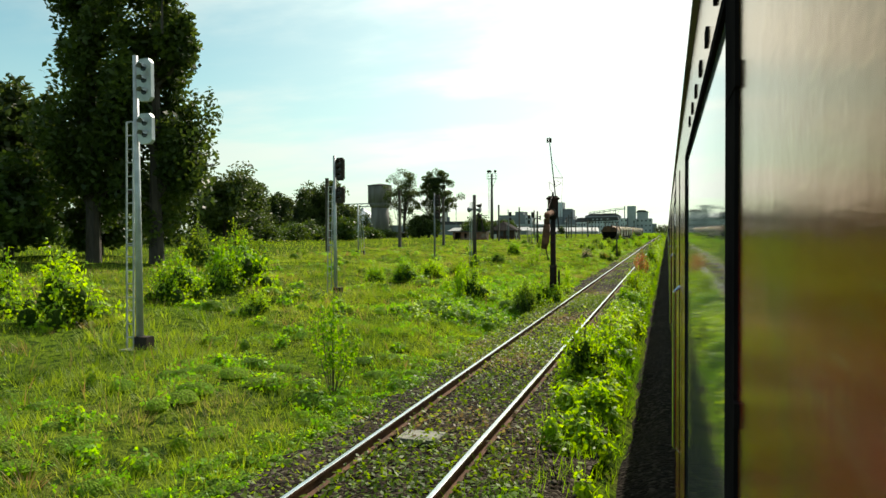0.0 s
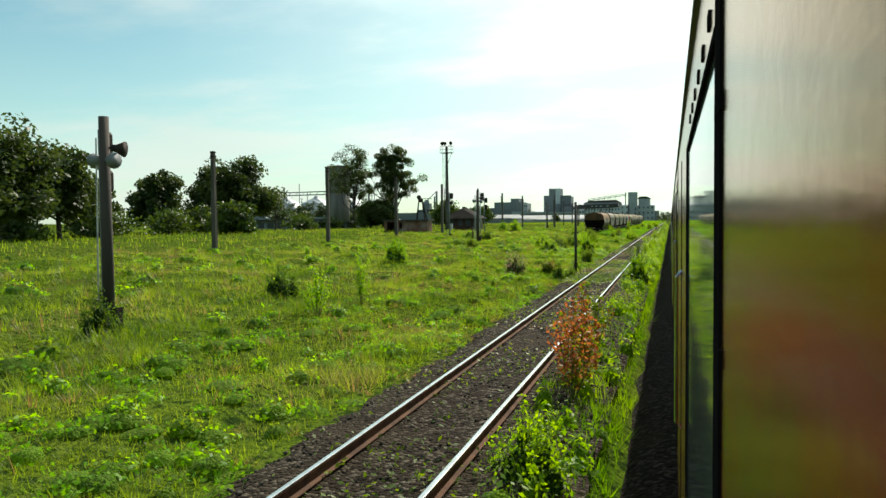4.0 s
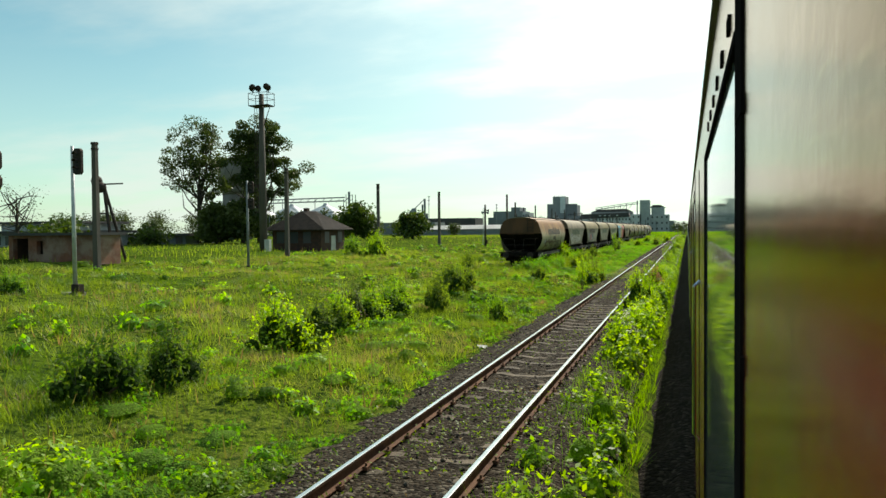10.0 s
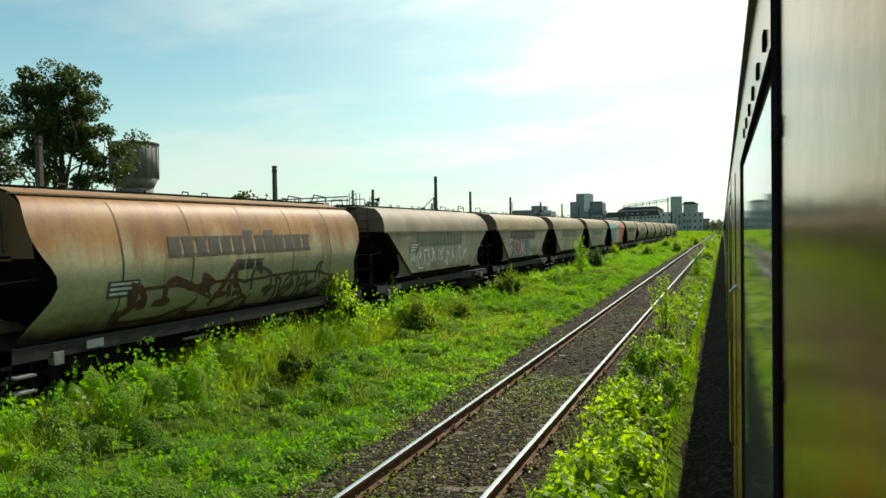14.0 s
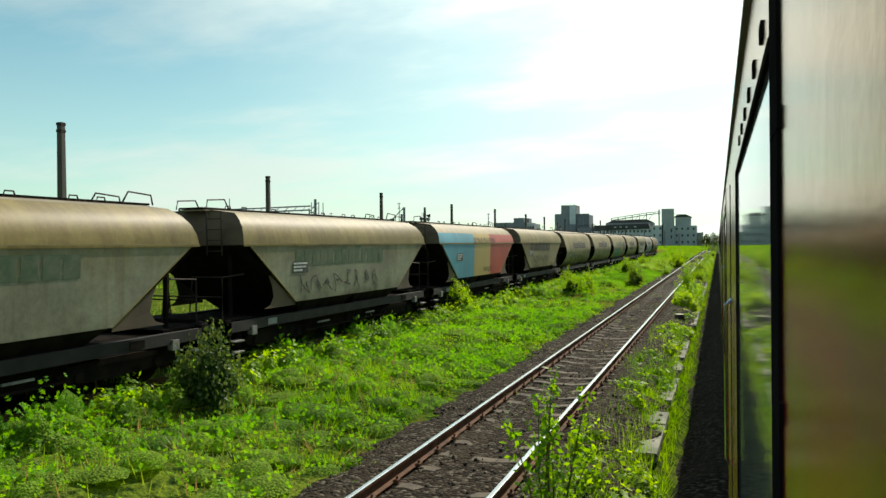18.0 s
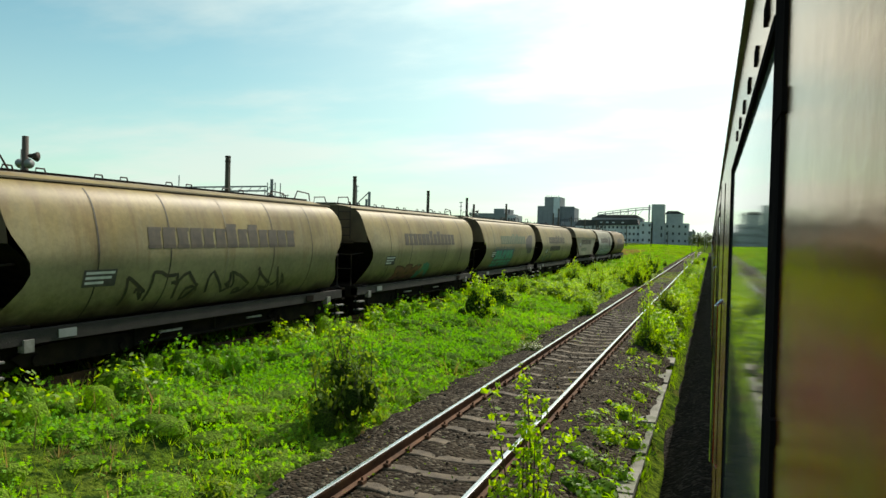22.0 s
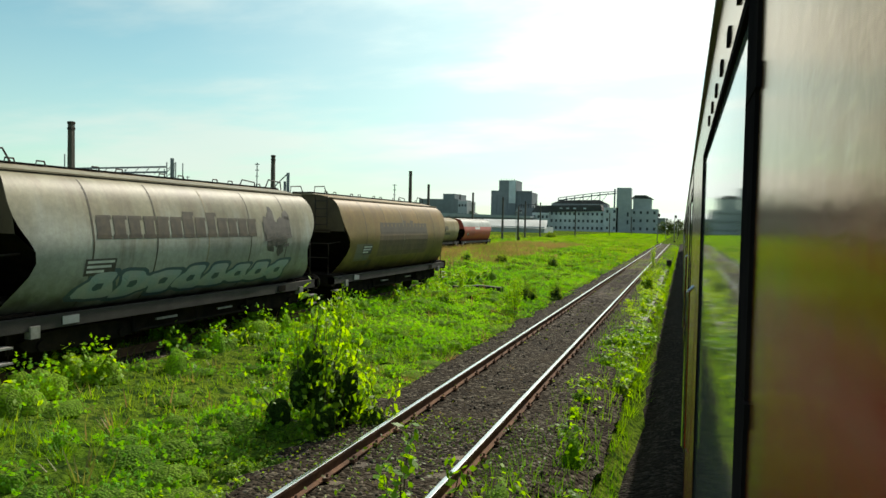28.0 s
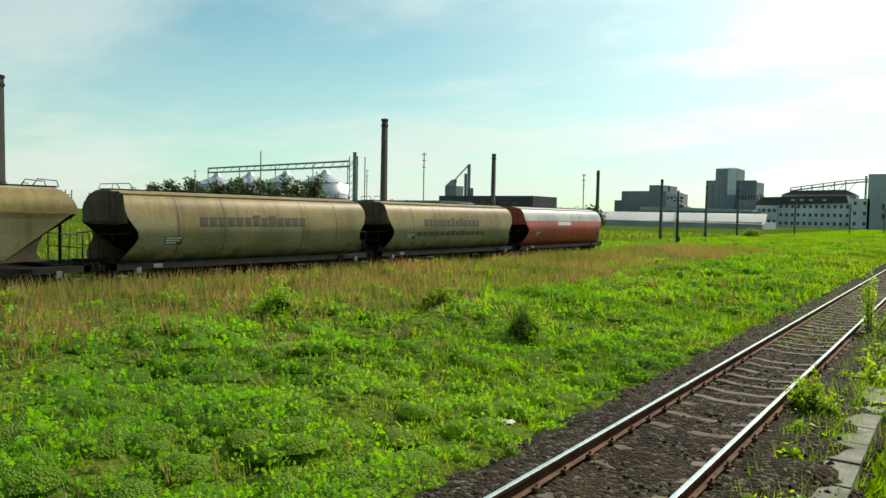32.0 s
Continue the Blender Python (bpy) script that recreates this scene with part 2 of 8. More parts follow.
def leaf_mat(name, c1, c2, glow=0.45, c3=None, gloss=0.5, mass=False, vary=0.40, c3at=0.66, thin=2.3):
    """Leaves: colour by leaf and by place, light passes through them."""
    m = bpy.data.materials.new(name)
    m.use_nodes = True
    nt = m.node_tree
    n, ln = nt.nodes, nt.links
    b, out = n["Principled BSDF"], n["Material Output"]
    geo = n.new("ShaderNodeNewGeometry")
    noise_ = n.new("ShaderNodeTexNoise")
    noise_.inputs["Scale"].default_value, noise_.inputs["Detail"].default_value = 0.22, 4
    ln.new(geo.outputs["Position"], noise_.inputs["Vector"])
    wide = n.new("ShaderNodeMapRange")
    wide.inputs[1].default_value, wide.inputs[2].default_value = 0.36, 0.64
    wide.inputs[3].default_value, wide.inputs[4].default_value = 0.02, 0.68
    ln.new(noise_.outputs[0], wide.inputs[0])
    add = n.new("ShaderNodeMath")
    add.operation = "MULTIPLY_ADD"
    ln.new(geo.outputs["Random Per Island"], add.inputs[0])
    add.inputs[1].default_value = vary
    ln.new(wide.outputs[0], add.inputs[2])
    rp = n.new("ShaderNodeValToRGB")
    rp.color_ramp.elements[0].position, rp.color_ramp.elements[1].position = 0.22, 0.86
    rp.color_ramp.elements[0].color, rp.color_ramp.elements[1].color = (*c1, 1), (*c2, 1)
    if c3:
        e = rp.color_ramp.elements.new(c3at)
        e.color = (*c2, 1)
        rp.color_ramp.elements[2].position = c3at + 0.10
        rp.color_ramp.elements[2].color = (*c3, 1)
    ln.new(add.outputs[0], rp.inputs[0])
    col = rp.outputs[0]
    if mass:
        # Cell edges darkened: shade in the gaps between leaves goes into the colour.
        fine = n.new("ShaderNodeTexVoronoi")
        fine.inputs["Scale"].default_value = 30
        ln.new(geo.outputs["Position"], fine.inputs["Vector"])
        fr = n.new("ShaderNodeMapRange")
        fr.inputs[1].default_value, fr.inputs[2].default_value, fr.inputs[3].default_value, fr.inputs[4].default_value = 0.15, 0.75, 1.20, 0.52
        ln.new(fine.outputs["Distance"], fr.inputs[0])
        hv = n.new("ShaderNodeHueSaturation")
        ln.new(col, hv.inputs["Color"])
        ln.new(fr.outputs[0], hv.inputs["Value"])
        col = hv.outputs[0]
        bp = n.new("ShaderNodeBump")
        bp.inputs["Strength"].default_value, bp.inputs["Distance"].default_value = 1.0, 0.06
        bp.invert = True
        ln.new(fine.outputs["Distance"], bp.inputs["Height"])
        ln.new(bp.outputs[0], b.inputs["Normal"])
    ln.new(col, b.inputs["Base Color"])
    b.inputs["Roughness"].default_value = gloss
    b.inputs["Specular IOR Level"].default_value = 0.3
    tr = n.new("ShaderNodeBsdfTranslucent")
    hsv = n.new("ShaderNodeHueSaturation")
    hsv.inputs["Hue"].default_value = 0.488
    hsv.inputs["Saturation"].default_value = 1.1
    hsv.inputs["Value"].default_value = thin
    ln.new(col, hsv.inputs["Color"])
    ln.new(hsv.outputs[0], tr.inputs["Color"])
    mx = n.new("ShaderNodeMixShader")
    mx.inputs[0].default_value = glow
    ln.new(b.outputs[0], mx.inputs[1])
    ln.new(tr.outputs[0], mx.inputs[2])
    ln.new(mx.outputs[0], out.inputs["Surface"])
    return m


def ground_mat():
    m = bpy.data.materials.new("meadow")
    m.use_nodes = True
    nt = m.node_tree
    n, ln = nt.nodes, nt.links
    b = n["Principled BSDF"]
    geo = n.new("ShaderNodeNewGeometry")

    def tex(sc, det=6):
        t = n.new("ShaderNodeTexNoise")
        t.inputs["Scale"].default_value, t.inputs["Detail"].default_value = sc, det
        ln.new(geo.outputs["Position"], t.inputs["Vector"])
        return t.outputs[0]

    def mixc(f, a, c, lo, hi):
        r = n.new("ShaderNodeMapRange")
        r.inputs[1].default_value, r.inputs[2].default_value = lo, hi
        ln.new(f, r.inputs[0])
        x = n.new("ShaderNodeMix")
        x.data_type = "RGBA"
        ln.new(r.outputs[0], x.inputs["Factor"])
        for key, v in (("A", a), ("B", c)):
            if isinstance(v, tuple):
                x.inputs[key].default_value = (*v, 1)
            else:
                ln.new(v, x.inputs[key])
        return x.outputs["Result"]

    c = mixc(tex(0.16), (0.072, 0.128, 0.011), (0.125, 0.165, 0.020), 0.35, 0.65)
    c = mixc(tex(0.75), c, (0.105, 0.100, 0.030), 0.56, 0.74)
    c = mixc(tex(5.0), c, (0.022, 0.042, 0.009), 0.47, 0.62)
    c = mixc(tex(24.0, 3), c, (0.030, 0.055, 0.011), 0.50, 0.68)
    ln.new(c, b.inputs["Base Color"])
    b.inputs["Roughness"].default_value = 0.9
    b.inputs["Specular IOR Level"].default_value = 0.0
    bp = n.new("ShaderNodeBump")
    bp.inputs["Strength"].default_value, bp.inputs["Distance"].default_value = 0.8, 0.12
    ln.new(tex(9.0), bp.inputs["Height"])
    ln.new(bp.outputs[0], b.inputs["Normal"])
    return m


def coach_paint():
    """Brown gloss paint wiped with dust, red with a yellow patch lower down, waved like old sheet metal."""
    m = bpy.data.materials.new("brown_coach_gloss")
    m.use_nodes = True
    nt = m.node_tree
    n, ln = nt.nodes, nt.links
    b = n["Principled BSDF"]
    tc = n.new("ShaderNodeTexCoord")
    sep = n.new("ShaderNodeSeparateXYZ")
    ln.new(tc.outputs["Object"], sep.inputs[0])

    def tex(sc, det=3):
        t = n.new("ShaderNodeTexNoise")
        t.inputs["Scale"].default_value, t.inputs["Detail"].default_value = sc, det
        ln.new(tc.outputs["Object"], t.inputs["Vector"])
        return t.outputs[0]

    def ramp(v, a, c):
        r = n.new("ShaderNodeMapRange")
        r.interpolation_type = "SMOOTHSTEP"
        r.inputs[1].default_value, r.inputs[2].default_value = a, c
        ln.new(v, r.inputs[0])
        return r.outputs[0]

    def mixc(f, a, c):
        x = n.new("ShaderNodeMix")
        x.data_type = "RGBA"
        ln.new(f, x.inputs["Factor"])
        for key, v in (("A", a), ("B", c)):
            if isinstance(v, tuple):
                x.inputs[key].default_value = (*v, 1)
            else:
                ln.new(v, x.inputs[key])
        return x.outputs["Result"]

    def brushed():
        mp = n.new("ShaderNodeMapping")
        mp.inputs["Rotation"].default_value = (radians(28), 0, 0)
        mp.inputs["Scale"].default_value = (1, 22, 130)
        ln.new(tc.outputs["Object"], mp.inputs["Vector"])
        t = n.new("ShaderNodeTexNoise")
        t.inputs["Scale"].default_value, t.inputs["Detail"].default_value = 1.0, 6
        ln.new(mp.outputs[0], t.inputs["Vector"])
        return t.outputs[0]

    low = mixc(ramp(tex(4.5), 0.44, 0.60), (0.38, 0.018, 0.011), (0.23, 0.080, 0.012))
    mid = mixc(ramp(tex(2.0), 0.35, 0.65), (0.21, 0.100, 0.052), (0.14, 0.066, 0.036))
    c = mixc(ramp(sep.outputs[2], 2.87, 2.77), mid, low)
    dust = brushed()
    c = mixc(ramp(dust, 0.42, 1.15), c, (0.38, 0.29, 0.17))
    ln.new(c, b.inputs["Base Color"])
    b.inputs["Roughness"].default_value = 0.18
    b.inputs["Metallic"].default_value = 0.50
    b.inputs["Specular IOR Level"].default_value = 0.32
    b.inputs["Specular Tint"].default_value = (1.0, 0.80, 0.57, 1)
    bp = n.new("ShaderNodeBump")
    bp.inputs["Strength"].default_value, bp.inputs["Distance"].default_value = 0.035, 0.02
    ln.new(tex(14, 4), bp.inputs["Height"])
    b2 = n.new("ShaderNodeBump")
    b2.inputs["Strength"].default_value, b2.inputs["Distance"].default_value = 0.018, 0.01
    ln.new(dust, b2.inputs["Height"])
    ln.new(bp.outputs[0], b2.inputs["Normal"])
    ln.new(b2.outputs[0], b.inputs["Normal"])
    return m


def stone_mat(f=1.0):
    """Crushed stone: cells of uneven colour with dark gaps, rusty stains by place."""
    m = bpy.data.materials.new("ballast")
    m.use_nodes = True
    n, ln = m.node_tree.nodes, m.node_tree.links
    b = n["Principled BSDF"]
    geo = n.new("ShaderNodeNewGeometry")
    vor = n.new("ShaderNodeTexVoronoi")
    vor.inputs["Scale"].default_value = 17
    ln.new(geo.outputs["Position"], vor.inputs["Vector"])
    sep = n.new("ShaderNodeSeparateColor")
    ln.new(vor.outputs["Color"], sep.inputs[0])
    rp = n.new("ShaderNodeValToRGB")
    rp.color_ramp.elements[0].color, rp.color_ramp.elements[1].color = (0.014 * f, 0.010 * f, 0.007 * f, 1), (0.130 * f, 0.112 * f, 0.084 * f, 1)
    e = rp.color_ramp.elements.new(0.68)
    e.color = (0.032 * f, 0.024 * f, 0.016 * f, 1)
    ln.new(sep.outputs[0], rp.inputs[0])
    big = n.new("ShaderNodeTexNoise")
    big.inputs["Scale"].default_value, big.inputs["Detail"].default_value = 1.1, 5
    ln.new(geo.outputs["Position"], big.inputs["Vector"])
    mr = n.new("ShaderNodeMapRange")
    mr.inputs[1].default_value, mr.inputs[2].default_value, mr.inputs[4].default_value = 0.45, 0.70, 0.6
    ln.new(big.outputs[0], mr.inputs[0])
    mx = n.new("ShaderNodeMix")
    mx.data_type = "RGBA"
    ln.new(mr.outputs[0], mx.inputs["Factor"])
    ln.new(rp.outputs[0], mx.inputs["A"])
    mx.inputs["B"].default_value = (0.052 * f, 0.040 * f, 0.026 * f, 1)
    ln.new(mx.outputs["Result"], b.inputs["Base Color"])
    b.inputs["Roughness"].default_value = 0.95
    b.inputs["Specular IOR Level"].default_value = 0.08
    bp = n.new("ShaderNodeBump")
    bp.inputs["Strength"].default_value, bp.inputs["Distance"].default_value = 1.0, 0.05
    bp.invert = True
    ln.new(vor.outputs["Distance"], bp.inputs["Height"])
    ln.new(bp.outputs[0], b.inputs["Normal"])
    return m


M_ground = ground_mat()
M_ballast = stone_mat()
# Ballast at 0.4 tone: the train's own shadow put into the colour.
M_ballast_shade = stone_mat(0.4)
M_stone = mat("crushed_stone", (0.135, 0.118, 0.094), (0.030, 0.025, 0.020), 9, 1.0, 0.4, fine=60)
M_sleeper = mat("old_concrete", (0.135, 0.103, 0.066), (0.072, 0.054, 0.036), 5, 0.9, 0.4, fine=60, vary=0.22)
M_slab = mat("concrete_slab", (0.26, 0.25, 0.21), (0.16, 0.16, 0.125), 3, 0.9, 0.4, fine=50, vary=0.15, c3=(0.10, 0.12, 0.06), spots=0.58)
M_railtop = mat("worn_steel", (0.80, 0.79, 0.77), (0.66, 0.64, 0.61), 4, 0.20, 0.05, metal=1.0)
M_railside = mat("rusty_rail", (0.16, 0.085, 0.05), (0.085, 0.05, 0.034), 4, 0.85, 0.3, fine=50)
M_rust = mat("rust", (0.20, 0.095, 0.05), (0.10, 0.05, 0.03), 4, 0.85, 0.3)
M_iron = mat("black_iron", (0.035, 0.030, 0.028), (0.060, 0.042, 0.032), 3, 0.7, 0.3)
M_cranewood = mat("rusty_grey_column", (0.024, 0.020, 0.017), (0.011, 0.009, 0.008), 3, 0.85, 0.3, streak=0.7, c3=(0.060, 0.022, 0.013), spots=0.50)
M_sill = mat("grimy_sill", (0.026, 0.022, 0.018), (0.013, 0.011, 0.009), 2.2, 0.85, 0.3, vary=0.2)
M_step = mat("worn_step_steel", (0.27, 0.26, 0.24), (0.16, 0.15, 0.135), 9, 0.6, 0.2)
# Near black: grime, and the shade under the wagons put into the colour.
M_dirt_shade_iron = mat("grimy_shaded_underframe", (0.010, 0.009, 0.008), (0.022, 0.016, 0.012), 3, 0.9, 0.3)
M_pole = mat("weathered_concrete", (0.115, 0.100, 0.082), (0.070, 0.060, 0.050), 2, 0.9, 0.35, streak=0.8)
M_postwood = mat("tarred_timber", (0.070, 0.056, 0.044), (0.040, 0.032, 0.026), 3, 0.85, 0.4, streak=0.9)
M_silver = mat("aluminium_paint", (0.55, 0.57, 0.57), (0.38, 0.40, 0.40), 3, 0.45, 0.1, metal=0.3, c3=(0.22, 0.17, 0.12), spots=0.70)
M_grey = mat("grey_steel", (0.23, 0.25, 0.25), (0.15, 0.16, 0.16), 2, 0.6, 0.1)
M_lens = mat("dark_lens", (0.02, 0.022, 0.022), (0.03, 0.03, 0.03), 3, 0.15, 0)
M_brick = mat("dark_red_brick", (0.085, 0.040, 0.024), (0.050, 0.028, 0.020), 3, 0.9, 0.4, fine=12)
M_pinkplaster = mat("faded_plaster", (0.240, 0.095, 0.055), (0.150, 0.070, 0.045), 1.2, 0.9, 0.3, c3=(0.30, 0.21, 0.16), spots=0.56)
M_roof = mat("old_roof_tiles", (0.042, 0.032, 0.024), (0.024, 0.019, 0.015), 2.4, 0.9, 0.4, vary=0.25)
M_white = mat("dirty_white", (0.62, 0.61, 0.57), (0.48, 0.47, 0.43), 2, 0.7, 0.1)
M_tower = mat("tower_concrete", (0.20, 0.19, 0.17), (0.13, 0.12, 0.11), 0.5, 0.9, 0.3, streak=0.85, c3=(0.09, 0.08, 0.07))
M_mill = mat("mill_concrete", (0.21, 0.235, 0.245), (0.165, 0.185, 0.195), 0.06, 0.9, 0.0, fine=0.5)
# Lighter copy of the mill concrete: lit walls put into the colour.
M_mill_lit = mat("lit_mill_concrete", (0.40, 0.43, 0.44), (0.32, 0.35, 0.36), 0.08, 0.9, 0.0, fine=0.5)
M_millwhite = mat("white_render", (0.60, 0.63, 0.63), (0.48, 0.50, 0.50), 0.1, 0.9, 0.0, fine=0.5)
M_darkroof = mat("dark_roof", (0.07, 0.068, 0.068), (0.05, 0.048, 0.048), 0.2, 0.9, 0.0)
M_pane = mat("dark_window", (0.025, 0.03, 0.035), (0.04, 0.045, 0.05), 0.5, 0.3, 0.0)
M_zinc = mat("zinc_sheet", (0.55, 0.58, 0.60), (0.42, 0.45, 0.47), 0.2, 0.4, 0.0, metal=0.6)
M_shedroof = mat("pale_sheet_roof", (0.72, 0.72, 0.70), (0.60, 0.60, 0.57), 0.05, 0.45, 0.0)
M_bark = mat("bark", (0.075, 0.060, 0.046), (0.045, 0.036, 0.028), 5, 0.95, 0.6, streak=0.8)
M_stem = mat("green_stem", (0.10, 0.11, 0.04), (0.12, 0.08, 0.04), 6, 0.8, 0.2)
for m_ in (M_iron, M_dirt_shade_iron, M_railside, M_stone, M_cranewood, M_rust):
    m_.node_tree.nodes["Principled BSDF"].inputs["Specular IOR Level"].default_value = 0.12
M_dirt_shade_iron.node_tree.nodes["Principled BSDF"].inputs["Specular IOR Level"].default_value = 0.03
# grain wagons
M_tan = wagon_paint("cream_wagon_paint", (0.240, 0.180, 0.062), (0.262, 0.225, 0.118), (0.150, 0.085, 0.032), 0.45)
M_tanrust = wagon_paint("rust_stained_cream", (0.330, 0.165, 0.045), (0.410, 0.370, 0.215), (0.240, 0.095, 0.028), 0.65, 2.0, 2.7)
M_lasttan = wagon_paint("rusty_tan_paint", (0.205, 0.125, 0.030), (0.200, 0.140, 0.044), (0.150, 0.078, 0.022), 0.45)
M_greytan = wagon_paint("grey_wagon_paint", (0.215, 0.188, 0.092), (0.285, 0.275, 0.190), (0.140, 0.105, 0.055), 0.4)
M_roofpaint = mat("dusty_wagon_roof", (0.27, 0.22, 0.13), (0.18, 0.14, 0.085), 1.2, 0.7, 0.1, c3=(0.16, 0.12, 0.08))
M_blue = mat("faded_blue_paint", (0.10, 0.33, 0.42), (0.08, 0.26, 0.33), 1.0, 0.55, 0.05, streak=0.85, c3=(0.12, 0.16, 0.17), spots=0.66)
M_yellow = mat("faded_yellow_paint", (0.50, 0.36, 0.12), (0.40, 0.28, 0.10), 1.0, 0.55, 0.05, streak=0.85, c3=(0.22, 0.16, 0.09), spots=0.64)
M_red = mat("faded_red_paint", (0.48, 0.075, 0.045), (0.36, 0.055, 0.035), 1.0, 0.5, 0.05, streak=0.85, c3=(0.20, 0.05, 0.04), spots=0.66)
M_lightgrey = mat("pale_grey_paint", (0.42, 0.43, 0.40), (0.30, 0.30, 0.27), 1.0, 0.5, 0.05, streak=0.8)
M_shoulder = wagon_paint("dusty_yellow_paint", (0.205, 0.156, 0.045), (0.228, 0.171, 0.052), (0.106, 0.065, 0.021), 0.4)
M_fadedletter = mat("worn_brown_lettering", (0.085, 0.066, 0.038), (0.062, 0.048, 0.028), 5, 0.7, 0.0)
M_palegrey = wagon_paint("pale_grey_wagon_paint", (0.230, 0.208, 0.135), (0.330, 0.335, 0.285), (0.150, 0.110, 0.065), 0.45)
# Brown stain, with the sunless end's shade put into the colour too.
M_endbrown = mat("brown_stained_shaded_end", (0.14, 0.062, 0.026), (0.075, 0.04, 0.02), 1.2, 0.85, 0.1, streak=0.6)
# Body paint darkened: soiling, and the ends' shaded side put into the colour.
M_end_shade_soil = mat("shaded_soiled_end_paint", (0.125, 0.092, 0.050), (0.075, 0.052, 0.030), 1.2, 0.85, 0.1)
M_letter = mat("faded_brown_lettering", (0.034, 0.027, 0.014), (0.070, 0.054, 0.028), 6, 0.7, 0.0)
M_letter_g = mat("faded_green_lettering", (0.060, 0.105, 0.050), (0.13, 0.15, 0.085), 5, 0.7, 0.0)
M_spray_black = mat("black_spray", (0.055, 0.048, 0.040), (0.10, 0.085, 0.065), 6, 0.7, 0.0)
M_spray_green = mat("green_spray", (0.07, 0.27, 0.18), (0.05, 0.18, 0.13), 4, 0.6, 0.0)
M_spray_teal = mat("teal_spray", (0.045, 0.33, 0.23), (0.06, 0.24, 0.18), 4, 0.6, 0.0)
M_fadepatch = mat("faded_brown_patch", (0.150, 0.098, 0.042), (0.105, 0.072, 0.034), 3, 0.7, 0.1)
M_greypatch = mat("grey_blue_patch", (0.135, 0.135, 0.105), (0.17, 0.14, 0.085), 3, 0.7, 0.1)
M_spray_red = mat("red_spray", (0.50, 0.10, 0.07), (0.40, 0.13, 0.10), 4, 0.6, 0.0)
M_spray_white = mat("white_spray", (0.66, 0.66, 0.62), (0.52, 0.52, 0.48), 5, 0.6, 0.0)
M_spray_cream = mat("cream_spray", (0.34, 0.30, 0.17), (0.28, 0.26, 0.15), 3, 0.6, 0.0)
M_spray_wine = mat("wine_red_spray", (0.085, 0.028, 0.020), (0.13, 0.05, 0.035), 4, 0.6, 0.0)
M_spray_dullred = mat("dull_red_spray", (0.22, 0.07, 0.05), (0.16, 0.07, 0.05), 3, 0.6, 0.0)
M_spray_pale = mat("pale_blue_spray", (0.30, 0.38, 0.40), (0.40, 0.42, 0.40), 3, 0.6, 0.0)
M_spray_dark = mat("dark_blue_spray", (0.06, 0.10, 0.12), (0.09, 0.12, 0.13), 3, 0.6, 0.0)
# passenger coaches
M_coach = coach_paint()
M_door = mat("polished_door_paint", (0.19, 0.225, 0.19), (0.155, 0.19, 0.155), 1.5, 0.05, 0.012, fine=5)
M_rubber = mat("black_rubber", (0.012, 0.011, 0.012), (0.020, 0.017, 0.017), 8, 0.55, 0.1)
M_rubber.node_tree.nodes["Principled BSDF"].inputs["Specular IOR Level"].default_value = 0.0
M_chrome = mat("chrome", (0.75, 0.75, 0.75), (0.65, 0.65, 0.65), 3, 0.12, 0.0, metal=1.0)
M_coachroof = mat("grey_coach_roof", (0.30, 0.30, 0.29), (0.20, 0.20, 0.19), 1.5, 0.7, 0.1)
# plants
M_grass = leaf_mat("grass_blades", (0.058, 0.160, 0.008), (0.160, 0.285, 0.018), 0.5)
M_meadow = leaf_mat("meadow_blades", (0.060, 0.118, 0.012), (0.200, 0.268, 0.032), 0.5, c3=(0.175, 0.160, 0.050), c3at=0.80)
M_drygrass = leaf_mat("dry_grass", (0.13, 0.14, 0.03), (0.26, 0.17, 0.07), 0.35)
M_weed = leaf_mat("weed_leaves", (0.095, 0.250, 0.011), (0.215, 0.390, 0.020), 0.55)
M_fern = leaf_mat("feathery_weeds", (0.142, 0.365, 0.026), (0.246, 0.505, 0.044), 0.40, gloss=0.85, vary=0.16, thin=1.7)
M_core = leaf_mat("inner_growth", (0.115, 0.245, 0.014), (0.215, 0.345, 0.024), 0.42, gloss=0.95, mass=True)
M_fcore = leaf_mat("feathery_inner_growth", (0.168, 0.325, 0.026), (0.290, 0.445, 0.046), 0.50, gloss=0.95, mass=True)
M_moss = leaf_mat("creeping_weeds", (0.055, 0.105, 0.010), (0.150, 0.235, 0.018), 0.45, c3=(0.15, 0.115, 0.05))
M_bush = leaf_mat("bush_leaves", (0.100, 0.220, 0.016), (0.255, 0.390, 0.030), 0.52)
M_dark = leaf_mat("dull_leaves", (0.066, 0.130, 0.016), (0.180, 0.250, 0.028), 0.48, gloss=0.75)
# Leaf tone at under half: the shade inside bushes put into the colour.
M_bcore = leaf_mat("shaded_bush_heart", (0.040, 0.092, 0.009), (0.090, 0.160, 0.014), 0.35, gloss=0.95, mass=True)
M_redleaf = leaf_mat("turning_leaves", (0.060, 0.13, 0.012), (0.15, 0.20, 0.02), 0.45, c3=(0.31, 0.125, 0.045))
M_pink = leaf_mat("seeding_leaves", (0.050, 0.095, 0.018), (0.11, 0.14, 0.035), 0.40, c3=(0.40, 0.26, 0.20))
M_yellowleaf = leaf_mat("yellowing_leaves", (0.10, 0.12, 0.02), (0.22, 0.17, 0.03), 0.45, c3=(0.30, 0.19, 0.08))
M_whitefl = leaf_mat("white_flowering_leaves", (0.055, 0.10, 0.02), (0.12, 0.16, 0.04), 0.4, c3=(0.55, 0.55, 0.46), c3at=0.62)
M_hedge = leaf_mat("hedge_leaves", (0.026, 0.052, 0.009), (0.066, 0.105, 0.014), 0.28)
